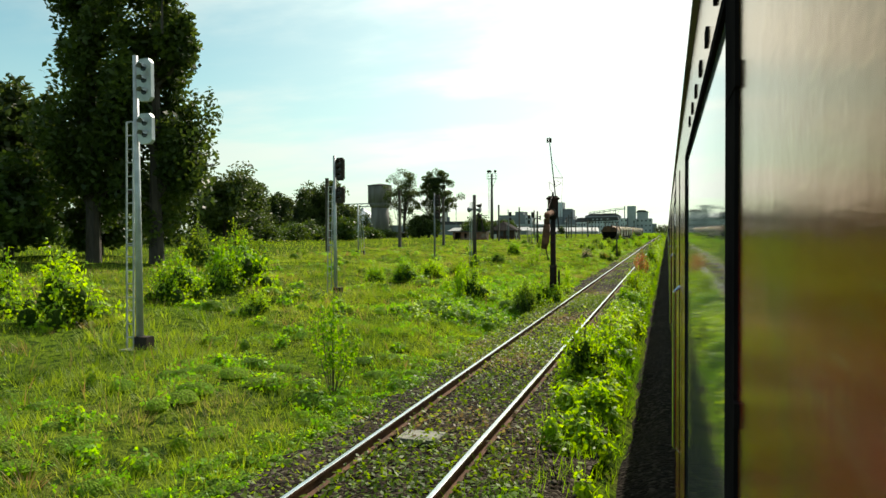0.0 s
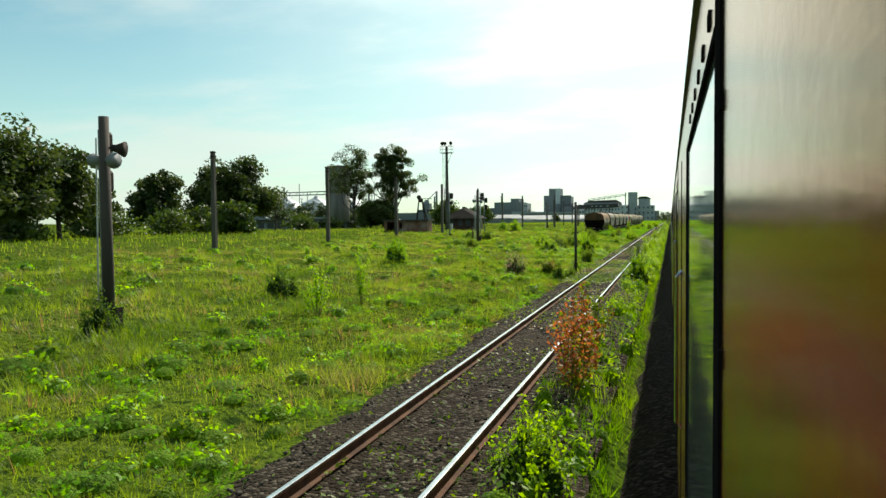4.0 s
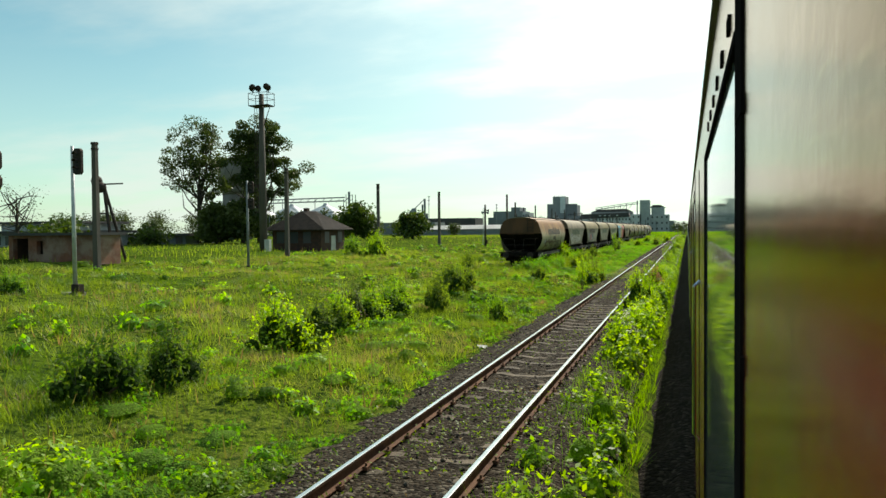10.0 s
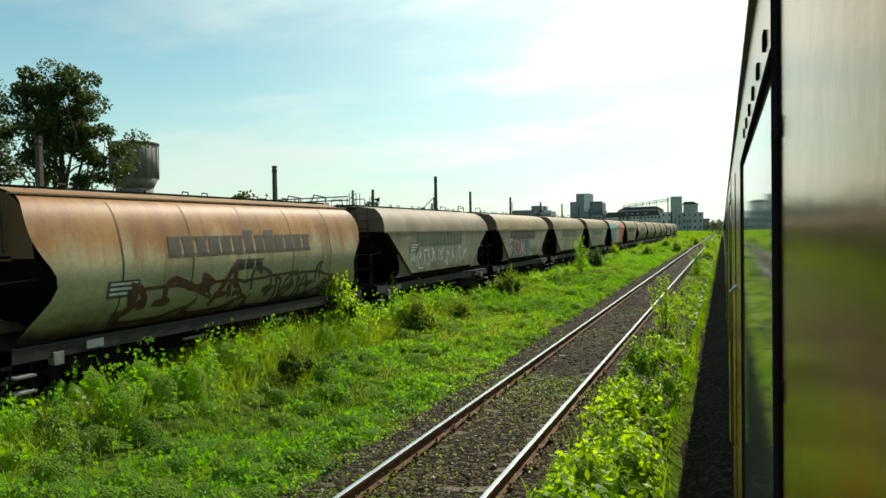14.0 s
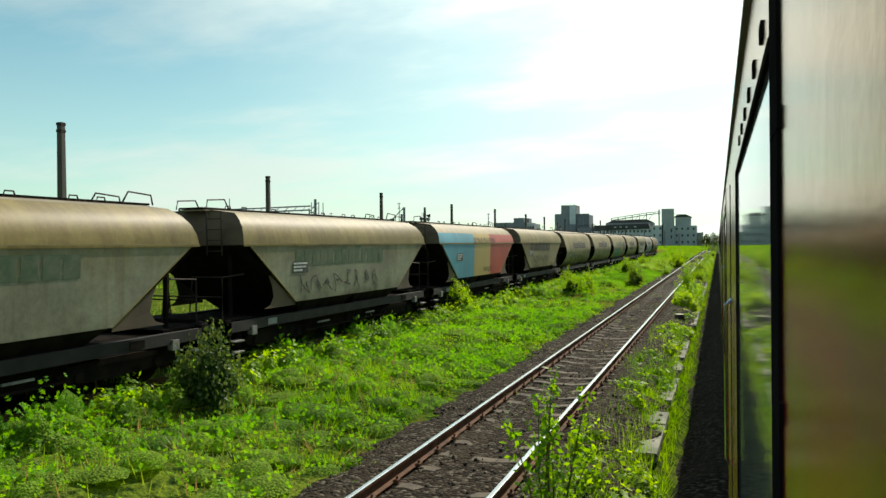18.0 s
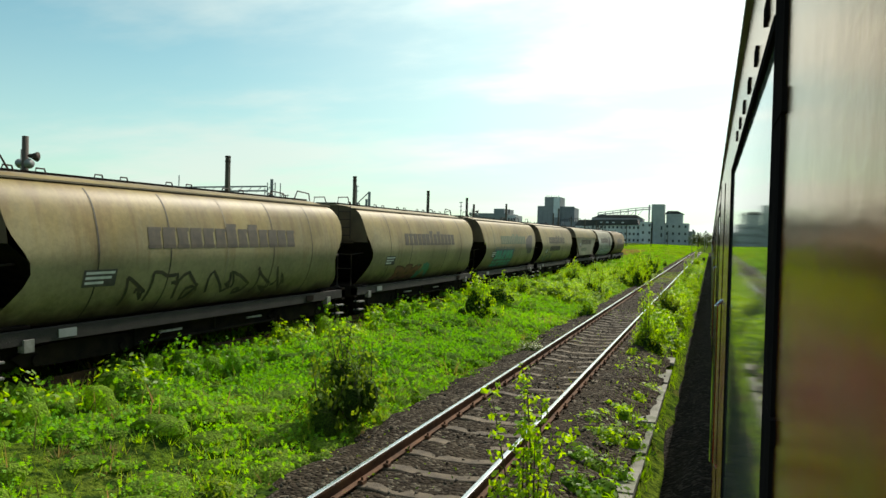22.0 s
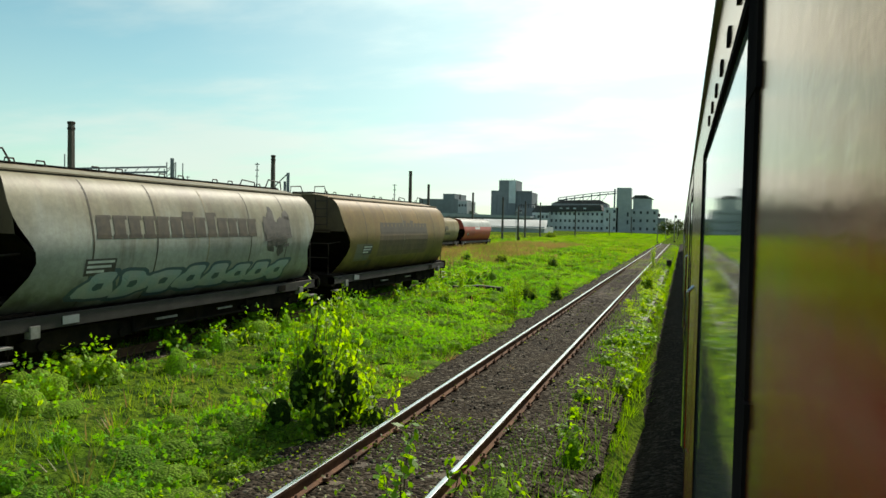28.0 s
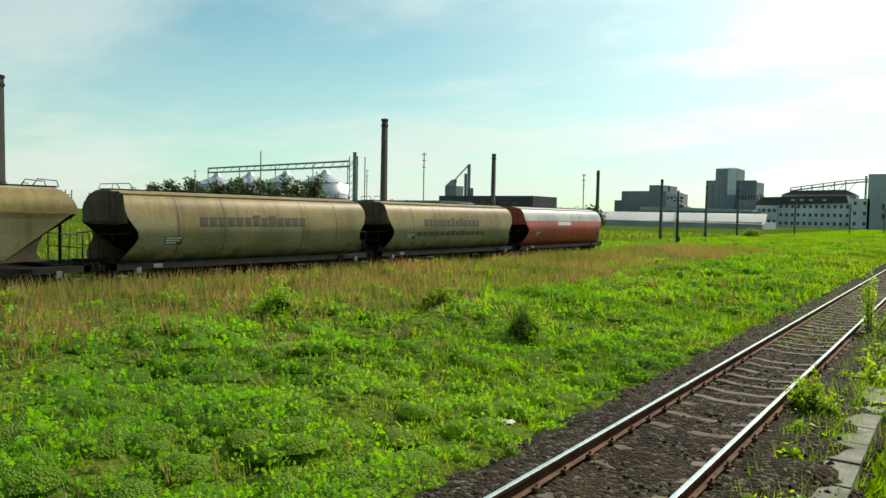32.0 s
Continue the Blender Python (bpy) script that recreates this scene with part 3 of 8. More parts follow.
M_poplar = leaf_mat("poplar_leaves", (0.028, 0.050, 0.011), (0.072, 0.106, 0.018), 0.34)
M_tree = leaf_mat("tree_leaves", (0.026, 0.046, 0.011), (0.062, 0.088, 0.018), 0.30)


# ---------------------------------------------------------------- mesh helpers
def part(name, bm, material, parent=None, label="", smooth=False, bevel=0.0):
    """Links a bmesh as one mesh object under a thing or a part."""
    if bevel:
        edges = [e for e in bm.edges if len(e.link_faces) == 2 and e.calc_face_angle(0) > 0.6]
        bmesh.ops.bevel(bm, geom=edges, offset=bevel, segments=1, affect="EDGES", clamp_overlap=True)
    if len(bm.faces) < 6000:
        bmesh.ops.recalc_face_normals(bm, faces=bm.faces)
    me = bpy.data.meshes.new(name)
    bm.to_mesh(me)
    bm.free()
    me.materials.append(material)
    if smooth:
        me.shade_smooth()
    ob = new(name, me)
    ob.parent = parent
    if label:
        ob["label"] = label
    return ob


def thing(name, label, category, at=(0, 0, 0), rz=0.0, group="", kind=""):
    """An empty at the base of a thing, which carries its parts."""
    ob = tagged(new(name), label, category, group, kind)
    ob.empty_display_size = 0.2
    ob.matrix_basis = pose(*at, 0, 0, rz)
    return ob


def B():
    return bmesh.new()


def box(bm, x0, x1, y0, y1, z0, z1):
    v = [bm.verts.new(p) for p in ((x0, y0, z0), (x1, y0, z0), (x1, y1, z0), (x0, y1, z0), (x0, y0, z1), (x1, y0, z1), (x1, y1, z1), (x0, y1, z1))]
    for f in ((3, 2, 1, 0), (4, 5, 6, 7), (0, 1, 5, 4), (1, 2, 6, 5), (2, 3, 7, 6), (3, 0, 4, 7)):
        bm.faces.new([v[i] for i in f])
    return bm


def tube(bm, pts, radii, n=8, cap=True):
    """A tube through points, with a radius at each."""
    pts = [Vector(p) for p in pts]
    if isinstance(radii, (int, float)):
        radii = [radii] * len(pts)
    rings = []
    for i, p in enumerate(pts):
        d = (pts[min(i + 1, len(pts) - 1)] - pts[max(i - 1, 0)]).normalized()
        up = Vector((0, 0, 1)) if abs(d.z) < 0.9 else Vector((0, 1, 0))
        a = d.cross(up).normalized()
        b = a.cross(d)
        rings.append([bm.verts.new(p + (a * math.cos(t) + b * math.sin(t)) * radii[i]) for t in (2 * math.pi * k / n for k in range(n))])
    for r, s in zip(rings, rings[1:]):
        for k in range(n):
            bm.faces.new((r[k], r[(k + 1) % n], s[(k + 1) % n], s[k]))
    if cap:
        bm.faces.new(rings[0])
        bm.faces.new(rings[-1])
    return bm


def extrude(bm, prof, y0, y1, caps=True):
    """A closed profile of (x, z) drawn along y."""
    a = [bm.verts.new((x, y0, z)) for x, z in prof]
    b = [bm.verts.new((x, y1, z)) for x, z in prof]
    k = len(prof)
    for i in range(k):
        bm.faces.new((a[i], a[(i + 1) % k], b[(i + 1) % k], b[i]))
    if caps:
        bm.faces.new(a)
        bm.faces.new(b)
    return bm


def poly(bm, pts):
    return bm.faces.new([bm.verts.new(p) for p in pts])


def ball(bm, c, r, u=8, v=5, sz=1.0):
    rows = []
    for j in range(v + 1):
        t = math.pi * j / v
        rows.append([bm.verts.new((c[0] + r * math.sin(t) * math.cos(2 * math.pi * i / u), c[1] + r * math.sin(t) * math.sin(2 * math.pi * i / u), c[2] + r * sz * math.cos(t))) for i in range(u)])
    for a, b in zip(rows, rows[1:]):
        for i in range(u):
            bm.faces.new((a[i], a[(i + 1) % u], b[(i + 1) % u], b[i]))
    bmesh.ops.remove_doubles(bm, verts=bm.verts, dist=1e-5)
    return bm


def raw(name, verts, faces, material, parent=None, label="", category="", kind="", smooth=False):
    """A large mesh from arrays: verts (n, 3), faces (m, 3 or 4)."""
    verts, faces = np.asarray(verts, np.float32), np.asarray(faces, np.int32)
    me = bpy.data.meshes.new(name)
    k = faces.shape[1]
    me.vertices.add(len(verts))
    me.vertices.foreach_set("co", verts.ravel())
    me.loops.add(faces.size)
    me.loops.foreach_set("vertex_index", faces.ravel())
    me.polygons.add(len(faces))
    me.polygons.foreach_set("loop_start", np.arange(0, faces.size, k, dtype=np.int32))
    me.update(calc_edges=True)
    me.materials.append(material)
    if smooth:
        me.shade_smooth()
    ob = new(name, me)
    ob.parent = parent
    return tagged(ob, label, category, "", kind)


def swell(x, y):
    """Low humps and hollows of the unmown yard; the strips under the rails stay level."""
    u = 0.17 * np.sin(0.83 * x + 1.9 * np.sin(0.31 * y)) * np.sin(0.57 * y + 1.3 * np.sin(0.44 * x))
    u = u + 0.10 * np.sin(1.7 * x + 0.9 * y + np.sin(0.7 * y)) * np.sin(1.3 * y - 0.6 * x) + 0.10 * np.sin(0.19 * x + 0.11 * y)
    far_x = np.interp(y, [146, 152, 322, 330], [60.0, 8.4, 8.4, 20.5])
    return u * np.clip((-x - 5.3) / 1.4, 0, 1) * np.clip((far_x + 1.0 + x) / 1.0, 0, 1)


def height(x, y):
    """The lie of the land: a low bank up to the sidings and the yard on the west."""
    x, y = np.asarray(x, float), np.asarray(y, float)
    base = np.interp(-x, [-400, -6, -3.2, 0.6, 1.15, 1.6, 5.4, 7, 11, 29, 40, 400], [-0.5, -0.5, -0.95, -0.95, -0.47, -0.36, -0.34, -0.15, 0.05, 0.85, 1.1, 1.1])
    fade = np.interp(y, [280, 345], [1.0, 0.35])
    return np.where(base > 0, base * fade, base) + swell(x, y)


def gz(x, y):
    return float(height(x, y))
# ---------------------------------------------------------------- ground and tracks
def grid_lines(parts):
    out = []
    for a, b, k in parts:
        out += list(np.linspace(a, b, k, endpoint=False))
    return np.array(out + [parts[-1][1]])


gx = grid_lines([(-3200, -400, 12), (-400, -60, 24), (-60, -13, 66), (-13, 2, 36), (2, 60, 12), (60, 3200, 12)])
gy = grid_lines([(-1500, -30, 10), (-30, 430, 460), (430, 900, 40), (900, 4200, 16)])
GX, GY = np.meshgrid(gx, gy)
GZ = height(GX, GY)
nx_, ny_ = len(gx), len(gy)
idx = np.arange(nx_ * ny_).reshape(ny_, nx_)
quads = np.stack([idx[:-1, :-1], idx[:-1, 1:], idx[1:, 1:], idx[1:, :-1]], -1).reshape(-1, 4)
raw("ground", np.stack([GX, GY, GZ], -1).reshape(-1, 3), quads, M_ground, label="green overgrown meadow of a disused railway yard", category="ground", kind="structure", smooth=True)

TRACK_Y0, TRACK_Y1 = -8.0, 440.0
RAIL_L, RAIL_R = -3.92, -2.42
TC = (RAIL_L + RAIL_R) / 2
SLEEPER = 0.71


def ballast_bed(name, cx, z, y0, y1, half, step, parent, material=None):
    ys = np.arange(y0, y1 + step, step)
    us = np.array([-half - 0.75, -half - 0.35, -half, -half * 0.6, -half * 0.3, 0, half * 0.3, half * 0.6, half, half + 0.35, half + 0.75])
    zs = np.array([-0.26, -0.10, 0.0, 0.0, 0.0, -0.01, 0.0, 0.0, 0.0, -0.10, -0.26])
    U, Y = np.meshgrid(us, ys)
    Z = z + zs[None, :] + np.random.uniform(-0.025, 0.02, U.shape)
    X = cx + U + np.random.uniform(-0.05, 0.05, U.shape)
    Z[:, :2] += np.random.uniform(-0.12, 0.07, (len(ys), 2))
    Z[:, -2:] += np.random.uniform(-0.12, 0.07, (len(ys), 2))
    i = np.arange(U.size).reshape(U.shape)
    q = np.stack([i[:-1, :-1], i[:-1, 1:], i[1:, 1:], i[1:, :-1]], -1).reshape(-1, 4)
    return raw(name, np.stack([X, Y, Z], -1).reshape(-1, 3), q, material or M_ballast, parent)


def rail_mesh(x, zt, y0, y1):
    """Rail with a worn head, a web and a foot; head and body as two meshes."""
    body = [(-0.070, -0.172), (0.070, -0.172), (0.070, -0.160), (0.012, -0.142), (0.009, -0.052), (0.033, -0.040), (0.034, -0.006), (-0.034, -0.006), (-0.033, -0.040), (-0.009, -0.052), (-0.012, -0.142), (-0.070, -0.160)]
    head = [(-0.034, -0.006), (0.034, -0.006), (0.031, -0.001), (0.022, 0.0015), (-0.022, 0.0015), (-0.031, -0.001)]
    return [extrude(B(), [(x + a, zt + b) for a, b in p], y0, y1) for p in (body, head)]


track = thing("railway_track", "single track with polished rails on weedy concrete sleepers", "track", (0, 0, 0), kind="structure")
ballast_bed("ballast", TC, -0.200, TRACK_Y0, TRACK_Y1, 1.45, 0.35, track)
for x in (RAIL_L, RAIL_R):
    low, top = rail_mesh(x, 0.0, TRACK_Y0, TRACK_Y1)
    r = part("rail", low, M_railside, track, "rusty rail with a bright worn head")
    part("railhead", top, M_railtop, r, "bright worn steel")


def sleeper_mesh():
    """Concrete sleeper, dished in the middle."""
    bm = B()
    xs = [-1.2, -1.15, -0.95, -0.52, -0.25, 0.25, 0.52, 0.95, 1.15, 1.2]
    tops = [-0.075, -0.07, -0.02, 0.014, -0.018, -0.018, 0.014, -0.02, -0.07, -0.075]
    rows = []
    for x, t in zip(xs, tops):
        rows.append([bm.verts.new((x, y, z)) for y, z in ((-0.14, -0.16), (-0.105, t - 0.012), (-0.09, t), (0.09, t), (0.105, t - 0.012), (0.14, -0.16))])
    for a, b in zip(rows, rows[1:]):
        for i in range(5):
            bm.faces.new((a[i], a[i + 1], b[i + 1], b[i]))
    bm.faces.new(rows[0])
    bm.faces.new(rows[-1])
    bmesh.ops.recalc_face_normals(bm, faces=bm.faces)
    return bm


sl_bm = sleeper_mesh()
sl_me = bpy.data.meshes.new("sleeper")
sl_bm.to_mesh(sl_me)
sl_me.materials.append(M_sleeper)
sl_v = np.array([v.co[:] for v in sl_bm.verts])
sl_bm.verts.index_update()
sl_f = [[v.index for v in f.verts] for f in sl_bm.faces]
sl_bm.free()


def clip_boxes(bm, x, y, z):
    for s in (-1, 1):
        box(bm, x + s * 0.085 - 0.035, x + s * 0.085 + 0.035, y - 0.05, y + 0.05, z - 0.01, z + 0.035)
        tube(bm, [(x + s * 0.085, y, z + 0.03), (x + s * 0.085, y, z + 0.075)], 0.016, 6)


# ---------------------------------------------------------------- passenger coaches beside the camera's line
WALL = 0.060
# Bay spacing is set so the door edges fit the camera's view.
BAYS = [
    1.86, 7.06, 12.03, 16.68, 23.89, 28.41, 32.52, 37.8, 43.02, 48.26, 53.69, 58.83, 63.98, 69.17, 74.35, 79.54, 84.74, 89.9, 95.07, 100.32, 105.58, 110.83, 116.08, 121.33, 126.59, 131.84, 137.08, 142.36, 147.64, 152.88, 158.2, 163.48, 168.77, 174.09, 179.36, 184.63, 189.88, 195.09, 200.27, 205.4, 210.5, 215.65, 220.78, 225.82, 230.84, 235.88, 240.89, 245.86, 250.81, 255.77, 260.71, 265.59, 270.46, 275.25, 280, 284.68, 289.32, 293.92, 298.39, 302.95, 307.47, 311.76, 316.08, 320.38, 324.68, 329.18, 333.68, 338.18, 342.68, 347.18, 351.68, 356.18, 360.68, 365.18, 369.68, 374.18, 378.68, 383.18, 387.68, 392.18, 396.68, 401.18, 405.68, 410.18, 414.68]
coach_z = dict(low=-0.10, waist=2.80, seam=3.07, gutter=3.29)


def coach_bay(coach, y, y_next):
    """One bay of the side: plain panel, grab bar with two brackets, door leaf in a rubber seam, bolts above it."""
    w, z = WALL, coach_z
    y0 = y - 0.80
    for a, b in ((y0, y + 0.90), (y + 2.84, y_next - 0.80)):
        part("side_panel", box(B(), w, w + 0.03, a, b, 0.85, z["gutter"]), M_coach, coach, "glossy brown side panel, red and yellow lower down")
    bar = part("grab_bar", box(B(), w - 0.0035, w + 0.006, y + 0.845, y + 0.955, 0.9, 3.25), M_rubber, coach, "black rubber-covered vertical bar", bevel=0.001)
    for zc in (2.83 + 0.133, 2.83 - 0.165):
        part("bracket", box(B(), w - 0.0045, w + 0.002, y + 0.83, y + 0.94, zc - 0.011, zc + 0.011), M_rubber, bar, bevel=0.002)
    part("door_leaf", box(B(), w + 0.004, w + 0.03, y + 0.956, y + 2.80, 0.9, z["seam"]), M_door, coach, "polished dark green door leaf")
    part("lintel", box(B(), w, w + 0.03, y + 0.90, y + 2.84, z["seam"] + 0.02, z["gutter"]), M_coach, coach, "cream panel above the door")
    part("door_seal", box(B(), w - 0.002, w + 0.012, y + 1.0, y + 2.84, z["seam"], z["seam"] + 0.017), M_rubber, coach)
    part("door_seal", box(B(), w - 0.002, w + 0.012, y + 2.80, y + 2.84, 0.9, z["seam"]), M_rubber, coach)
    for k in range(6):
        yy = y + 1.14 + 0.23 * k
        part("bolt", box(B(), w - 0.004, w, yy - 0.022, yy + 0.022, 3.118, 3.142), M_rubber, coach, bevel=0.001)
    if y_next - y > 4.9:
        part("panel_seal", box(B(), w - 0.003, w + 0.012, y + 4.02, y + 4.10, 0.9, 3.13), M_rubber, coach, bevel=0.001)
    h = B()
    tube(h, [(w, y + 3.9, 2.55), (w - 0.028, y + 3.9, 2.52), (w - 0.028, y + 3.9, 1.75), (w, y + 3.9, 1.72)], 0.010, 6)
    part("handrail", h, M_chrome, coach, "chrome handrail")


def coach_shell(coach, a, b):
    roof = [(WALL, 3.29), (WALL + 0.05, 3.42), (WALL + 0.25, 3.66), (WALL + 0.7, 3.88), (WALL + 1.42, 3.98), (WALL + 2.14, 3.88), (WALL + 2.6, 3.66), (WALL + 2.79, 3.42), (WALL + 2.84, 3.29)]
    part("roof", extrude(B(), roof, a, b), M_coachroof, coach, "grey curved coach roof", smooth=False)
    part("gutter", box(B(), WALL - 0.012, WALL + 0.004, a, b, 3.285, 3.300), M_coachroof, coach)
    part("far_side", box(B(), WALL + 2.80, WALL + 2.84, a, b, 0.85, 3.29), M_coach, coach)
    part("floor", box(B(), WALL + 0.03, WALL + 2.80, a, b, 0.85, 1.05), M_dirt_shade_iron, coach)
    for yy in (a + 0.02, b - 0.06):
        part("end_wall", box(B(), WALL + 0.03, WALL + 2.80, yy, yy + 0.04, 1.05, 3.29), M_coach, coach)
    part("underframe", box(B(), WALL + 0.02, WALL + 2.7, a + 0.1, b - 0.1, 0.25, 0.84), M_dirt_shade_iron, coach, "black underframe")
    for yc in (a + 2.6, b - 2.6):
        bogie = part("bogie", box(B(), WALL + 0.25, WALL + 2.55, yc - 1.7, yc + 1.7, -0.10, 0.28), M_dirt_shade_iron, coach)
        for dy in (-1.25, 1.25):
            for xx in (WALL + 0.62, WALL + 2.12):
                part("wheel", tube(B(), [(xx - 0.065, yc + dy, 0.0), (xx + 0.065, yc + dy, 0.0)], 0.46, 16), M_dirt_shade_iron, bogie)


own_track = thing("train_track", "track under the passenger train", "track", kind="structure")
ballast_bed("ballast", WALL + 1.42, -0.63, -20, 470, 1.55, 1.2, own_track, M_ballast_shade)
for x in (WALL + 0.67, WALL + 2.17):
    low, top = rail_mesh(x, -0.46, -20, 470)
    part("rail", low, M_railside, own_track)
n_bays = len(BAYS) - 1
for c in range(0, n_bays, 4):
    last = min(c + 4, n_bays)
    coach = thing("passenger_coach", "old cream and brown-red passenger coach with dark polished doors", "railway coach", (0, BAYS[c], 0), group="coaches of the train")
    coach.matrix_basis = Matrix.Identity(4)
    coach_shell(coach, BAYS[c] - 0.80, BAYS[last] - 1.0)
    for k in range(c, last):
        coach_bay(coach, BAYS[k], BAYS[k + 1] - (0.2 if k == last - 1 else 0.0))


# ---------------------------------------------------------------- grain wagons
R_KEYS = [(0.74, 0.86), (1.06, 1.00), (1.37, 1.42), (1.52, 2.00), (1.49, 2.42), (1.36, 2.90), (1.18, 3.18), (0.96, 3.31), (0.62, 3.41), (0.36, 3.44)]


def bowed(keys, steps=3):
    """A smooth line through the key points of a profile."""
    out = []
    for i in range(len(keys) - 1):
        p0, p1, p2, p3 = (Vector(keys[min(max(i + d, 0), len(keys) - 1)]) for d in (-1, 0, 1, 2))
        for k in range(steps):
            f = k / steps
            q = 0.5 * (2 * p1 + (p2 - p0) * f + (2 * p0 - 5 * p1 + 4 * p2 - p3) * f * f + (3 * p1 - p0 - 3 * p2 + p3) * f ** 3)
            out.append((q.x, q.y))
    return out + [keys[-1]]


R_PROF = bowed(R_KEYS)
ANG = [(1.44, 1.2), (1.50, 2.63), (1.475, 2.83), (1.39, 3.04), (1.23, 3.22), (1.02, 3.36)]


def prof_x(z):
    zs, xs = [p[1] for p in R_PROF], [p[0] for p in R_PROF]
    return float(np.interp(z, zs, xs))


def running_gear(w, length):
    """Sills, bogies with wheels, buffers, steps and brake rods, shared by both kinds of wagon."""
    for s in (-1, 1):
        part("sill", box(B(), s * 1.28 - 0.06, s * 1.28 + 0.06, -0.42, length + 0.42, 0.72, 0.94), M_sill, w, "grimy steel sill", bevel=0.01)
        for yy in (1.1, length - 1.7):
            part("panel_plate", box(B(), s * 1.345, s * 1.36, yy, yy + 0.35, 0.76, 0.90), M_grey if s > 0 and yy < 2 else M_dirt_shade_iron, w)
        rod = B()
        tube(rod, [(s * 1.2, 2.9, 0.40), (s * 1.2, length - 2.9, 0.40)], 0.03, 6)
        for yy in (2.9, length / 2, length - 2.9):
            tube(rod, [(s * 1.2, yy, 0.40), (s * 1.2, yy, 0.75)], 0.025, 6)
        part("brake_rod", rod, M_dirt_shade_iron, w)
        for yy, ll in ((3.5, 0.62), (length - 4.1, 0.55)):
            part("brake_lever", box(B(), s * 1.24 - 0.02, s * 1.24 + 0.02, yy, yy + ll, 0.545, 0.585), M_step, w, "worn pale lever", bevel=0.008)
        for yy in (-0.42, length + 0.24):
            part("end_beam", box(B(), min(0, s * 1.34), max(0, s * 1.34), yy, yy + 0.18, 0.66, 1.00), M_dirt_shade_iron, w)
        for yy, d in ((-0.40, -1), (length + 0.40, 1)):
            bf = B()
            tube(bf, [(s * 0.87, yy, 0.80), (s * 0.87, yy + d * 0.26, 0.80)], 0.10, 10)
            tube(bf, [(s * 0.87, yy + d * 0.26, 0.80), (s * 0.87, yy + d * 0.33, 0.80)], 0.22, 12)
            part("buffer", bf, M_iron, w)
            st = B()
            tube(st, [(s * 1.30, yy - d * 0.15, 0.7), (s * 1.32, yy - d * 0.15, 0.28), (s * 1.32, yy - d * 0.50, 0.28), (s * 1.30, yy - d * 0.50, 0.7)], 0.02, 5)
            step_ = part("step", st, M_dirt_shade_iron, w)
            for zz in (0.28, 0.52):
                part("tread", box(B(), s * 1.32 - 0.1, s * 1.32 + 0.1, yy - d * 0.325 - 0.18, yy - d * 0.325 + 0.18, zz - 0.012, zz + 0.018), M_step, step_, "worn pale tread")
            part("corner_bracket", box(B(), s * 1.30 - 0.06, s * 1.30 + 0.075, yy - d * 0.95 - 0.09, yy - d * 0.95 + 0.09, 0.60, 0.80), M_step, w, "pale corner bracket", bevel=0.02)
    # Wide dark box added to fill the shaded gap below the body.
    part("underbody_fill", box(B(), -1.08, 1.08, 0.25, length - 0.25, 0.34, 0.90), M_dirt_shade_iron, w)
    for yc in (1.75, length - 1.75):
        bogie = part("bogie", box(B(), -0.9, 0.9, yc - 0.25, yc + 0.25, 0.42, 0.70), M_dirt_shade_iron, w, "four-wheeled bogie")
        for s in (-1, 1):
            fr = B()
            pr = [(-1.35, 0.50), (-1.05, 0.62), (-0.45, 0.66), (0.45, 0.66), (1.05, 0.62), (1.35, 0.50), (1.15, 0.34), (0.5, 0.30), (-0.5, 0.30), (-1.15, 0.34)]
            a = [fr.verts.new((s * 1.04, yc + u, v)) for u, v in pr]
            b = [fr.verts.new((s * 1.16, yc + u, v)) for u, v in pr]
            for i in range(len(pr)):
                fr.faces.new((a[i], a[(i + 1) % len(pr)], b[(i + 1) % len(pr)], b[i]))
            fr.faces.new(a)
            fr.faces.new(b)
            part("bogie_frame", fr, M_dirt_shade_iron, bogie)
            for dy in (-0.9, 0.9):
                wh = B()
                tube(wh, [(s * 0.70, yc + dy, 0.42), (s * 0.73, yc + dy, 0.42), (s * 0.83, yc + dy, 0.42)], [0.45, 0.42, 0.42], 18)
                tube(wh, [(s * 0.83, yc + dy, 0.42), (s * 1.20, yc + dy, 0.42)], [0.11, 0.10], 8)
                part("wheel", wh, M_dirt_shade_iron, bogie)


def end_rails(w, length, near):
    """Brake platform with tubular rails and a ladder at one end."""
    d, y = (-1, -0.30) if near else (1, length + 0.30)
    part("platform", box(B(), -1.2, 1.2, min(y, y - d * 1.0), max(y, y - d * 1.0), 0.96, 1.00), M_dirt_shade_iron, w, "grimy end platform, blackened for the shade there")
    rl = B()
    for x in (-1.15, 1.15):
        tube(rl, [(x, y, 1.0), (x, y, 1.93), (x, y - d * 0.75, 1.97)], 0.022, 6)
    tube(rl, [(-1.15, y, 1.5), (1.15, y, 1.5)], 0.018, 6)
    tube(rl, [(-1.15, y, 1.93), (-0.35, y, 1.93), (-0.25, y, 1.0)], 0.018, 6)
    tube(rl, [(1.15, y, 1.93), (0.35, y, 1.93), (0.25, y, 1.0)], 0.018, 6)
    part("end_railing", rl, M_iron, w, "bent tube railing")
    ld = B()
    for x in (0.55, 0.95):
        tube(ld, [(x, y - d * 0.26, 2.4), (x, y - d * 0.24, 3.38)], 0.016, 5)
    for k in range(4):
        tube(ld, [(0.55, y - d * 0.25, 2.5 + 0.24 * k), (0.95, y - d * 0.25, 2.5 + 0.24 * k)], 0.012, 5)
    part("ladder", ld, M_iron, w)


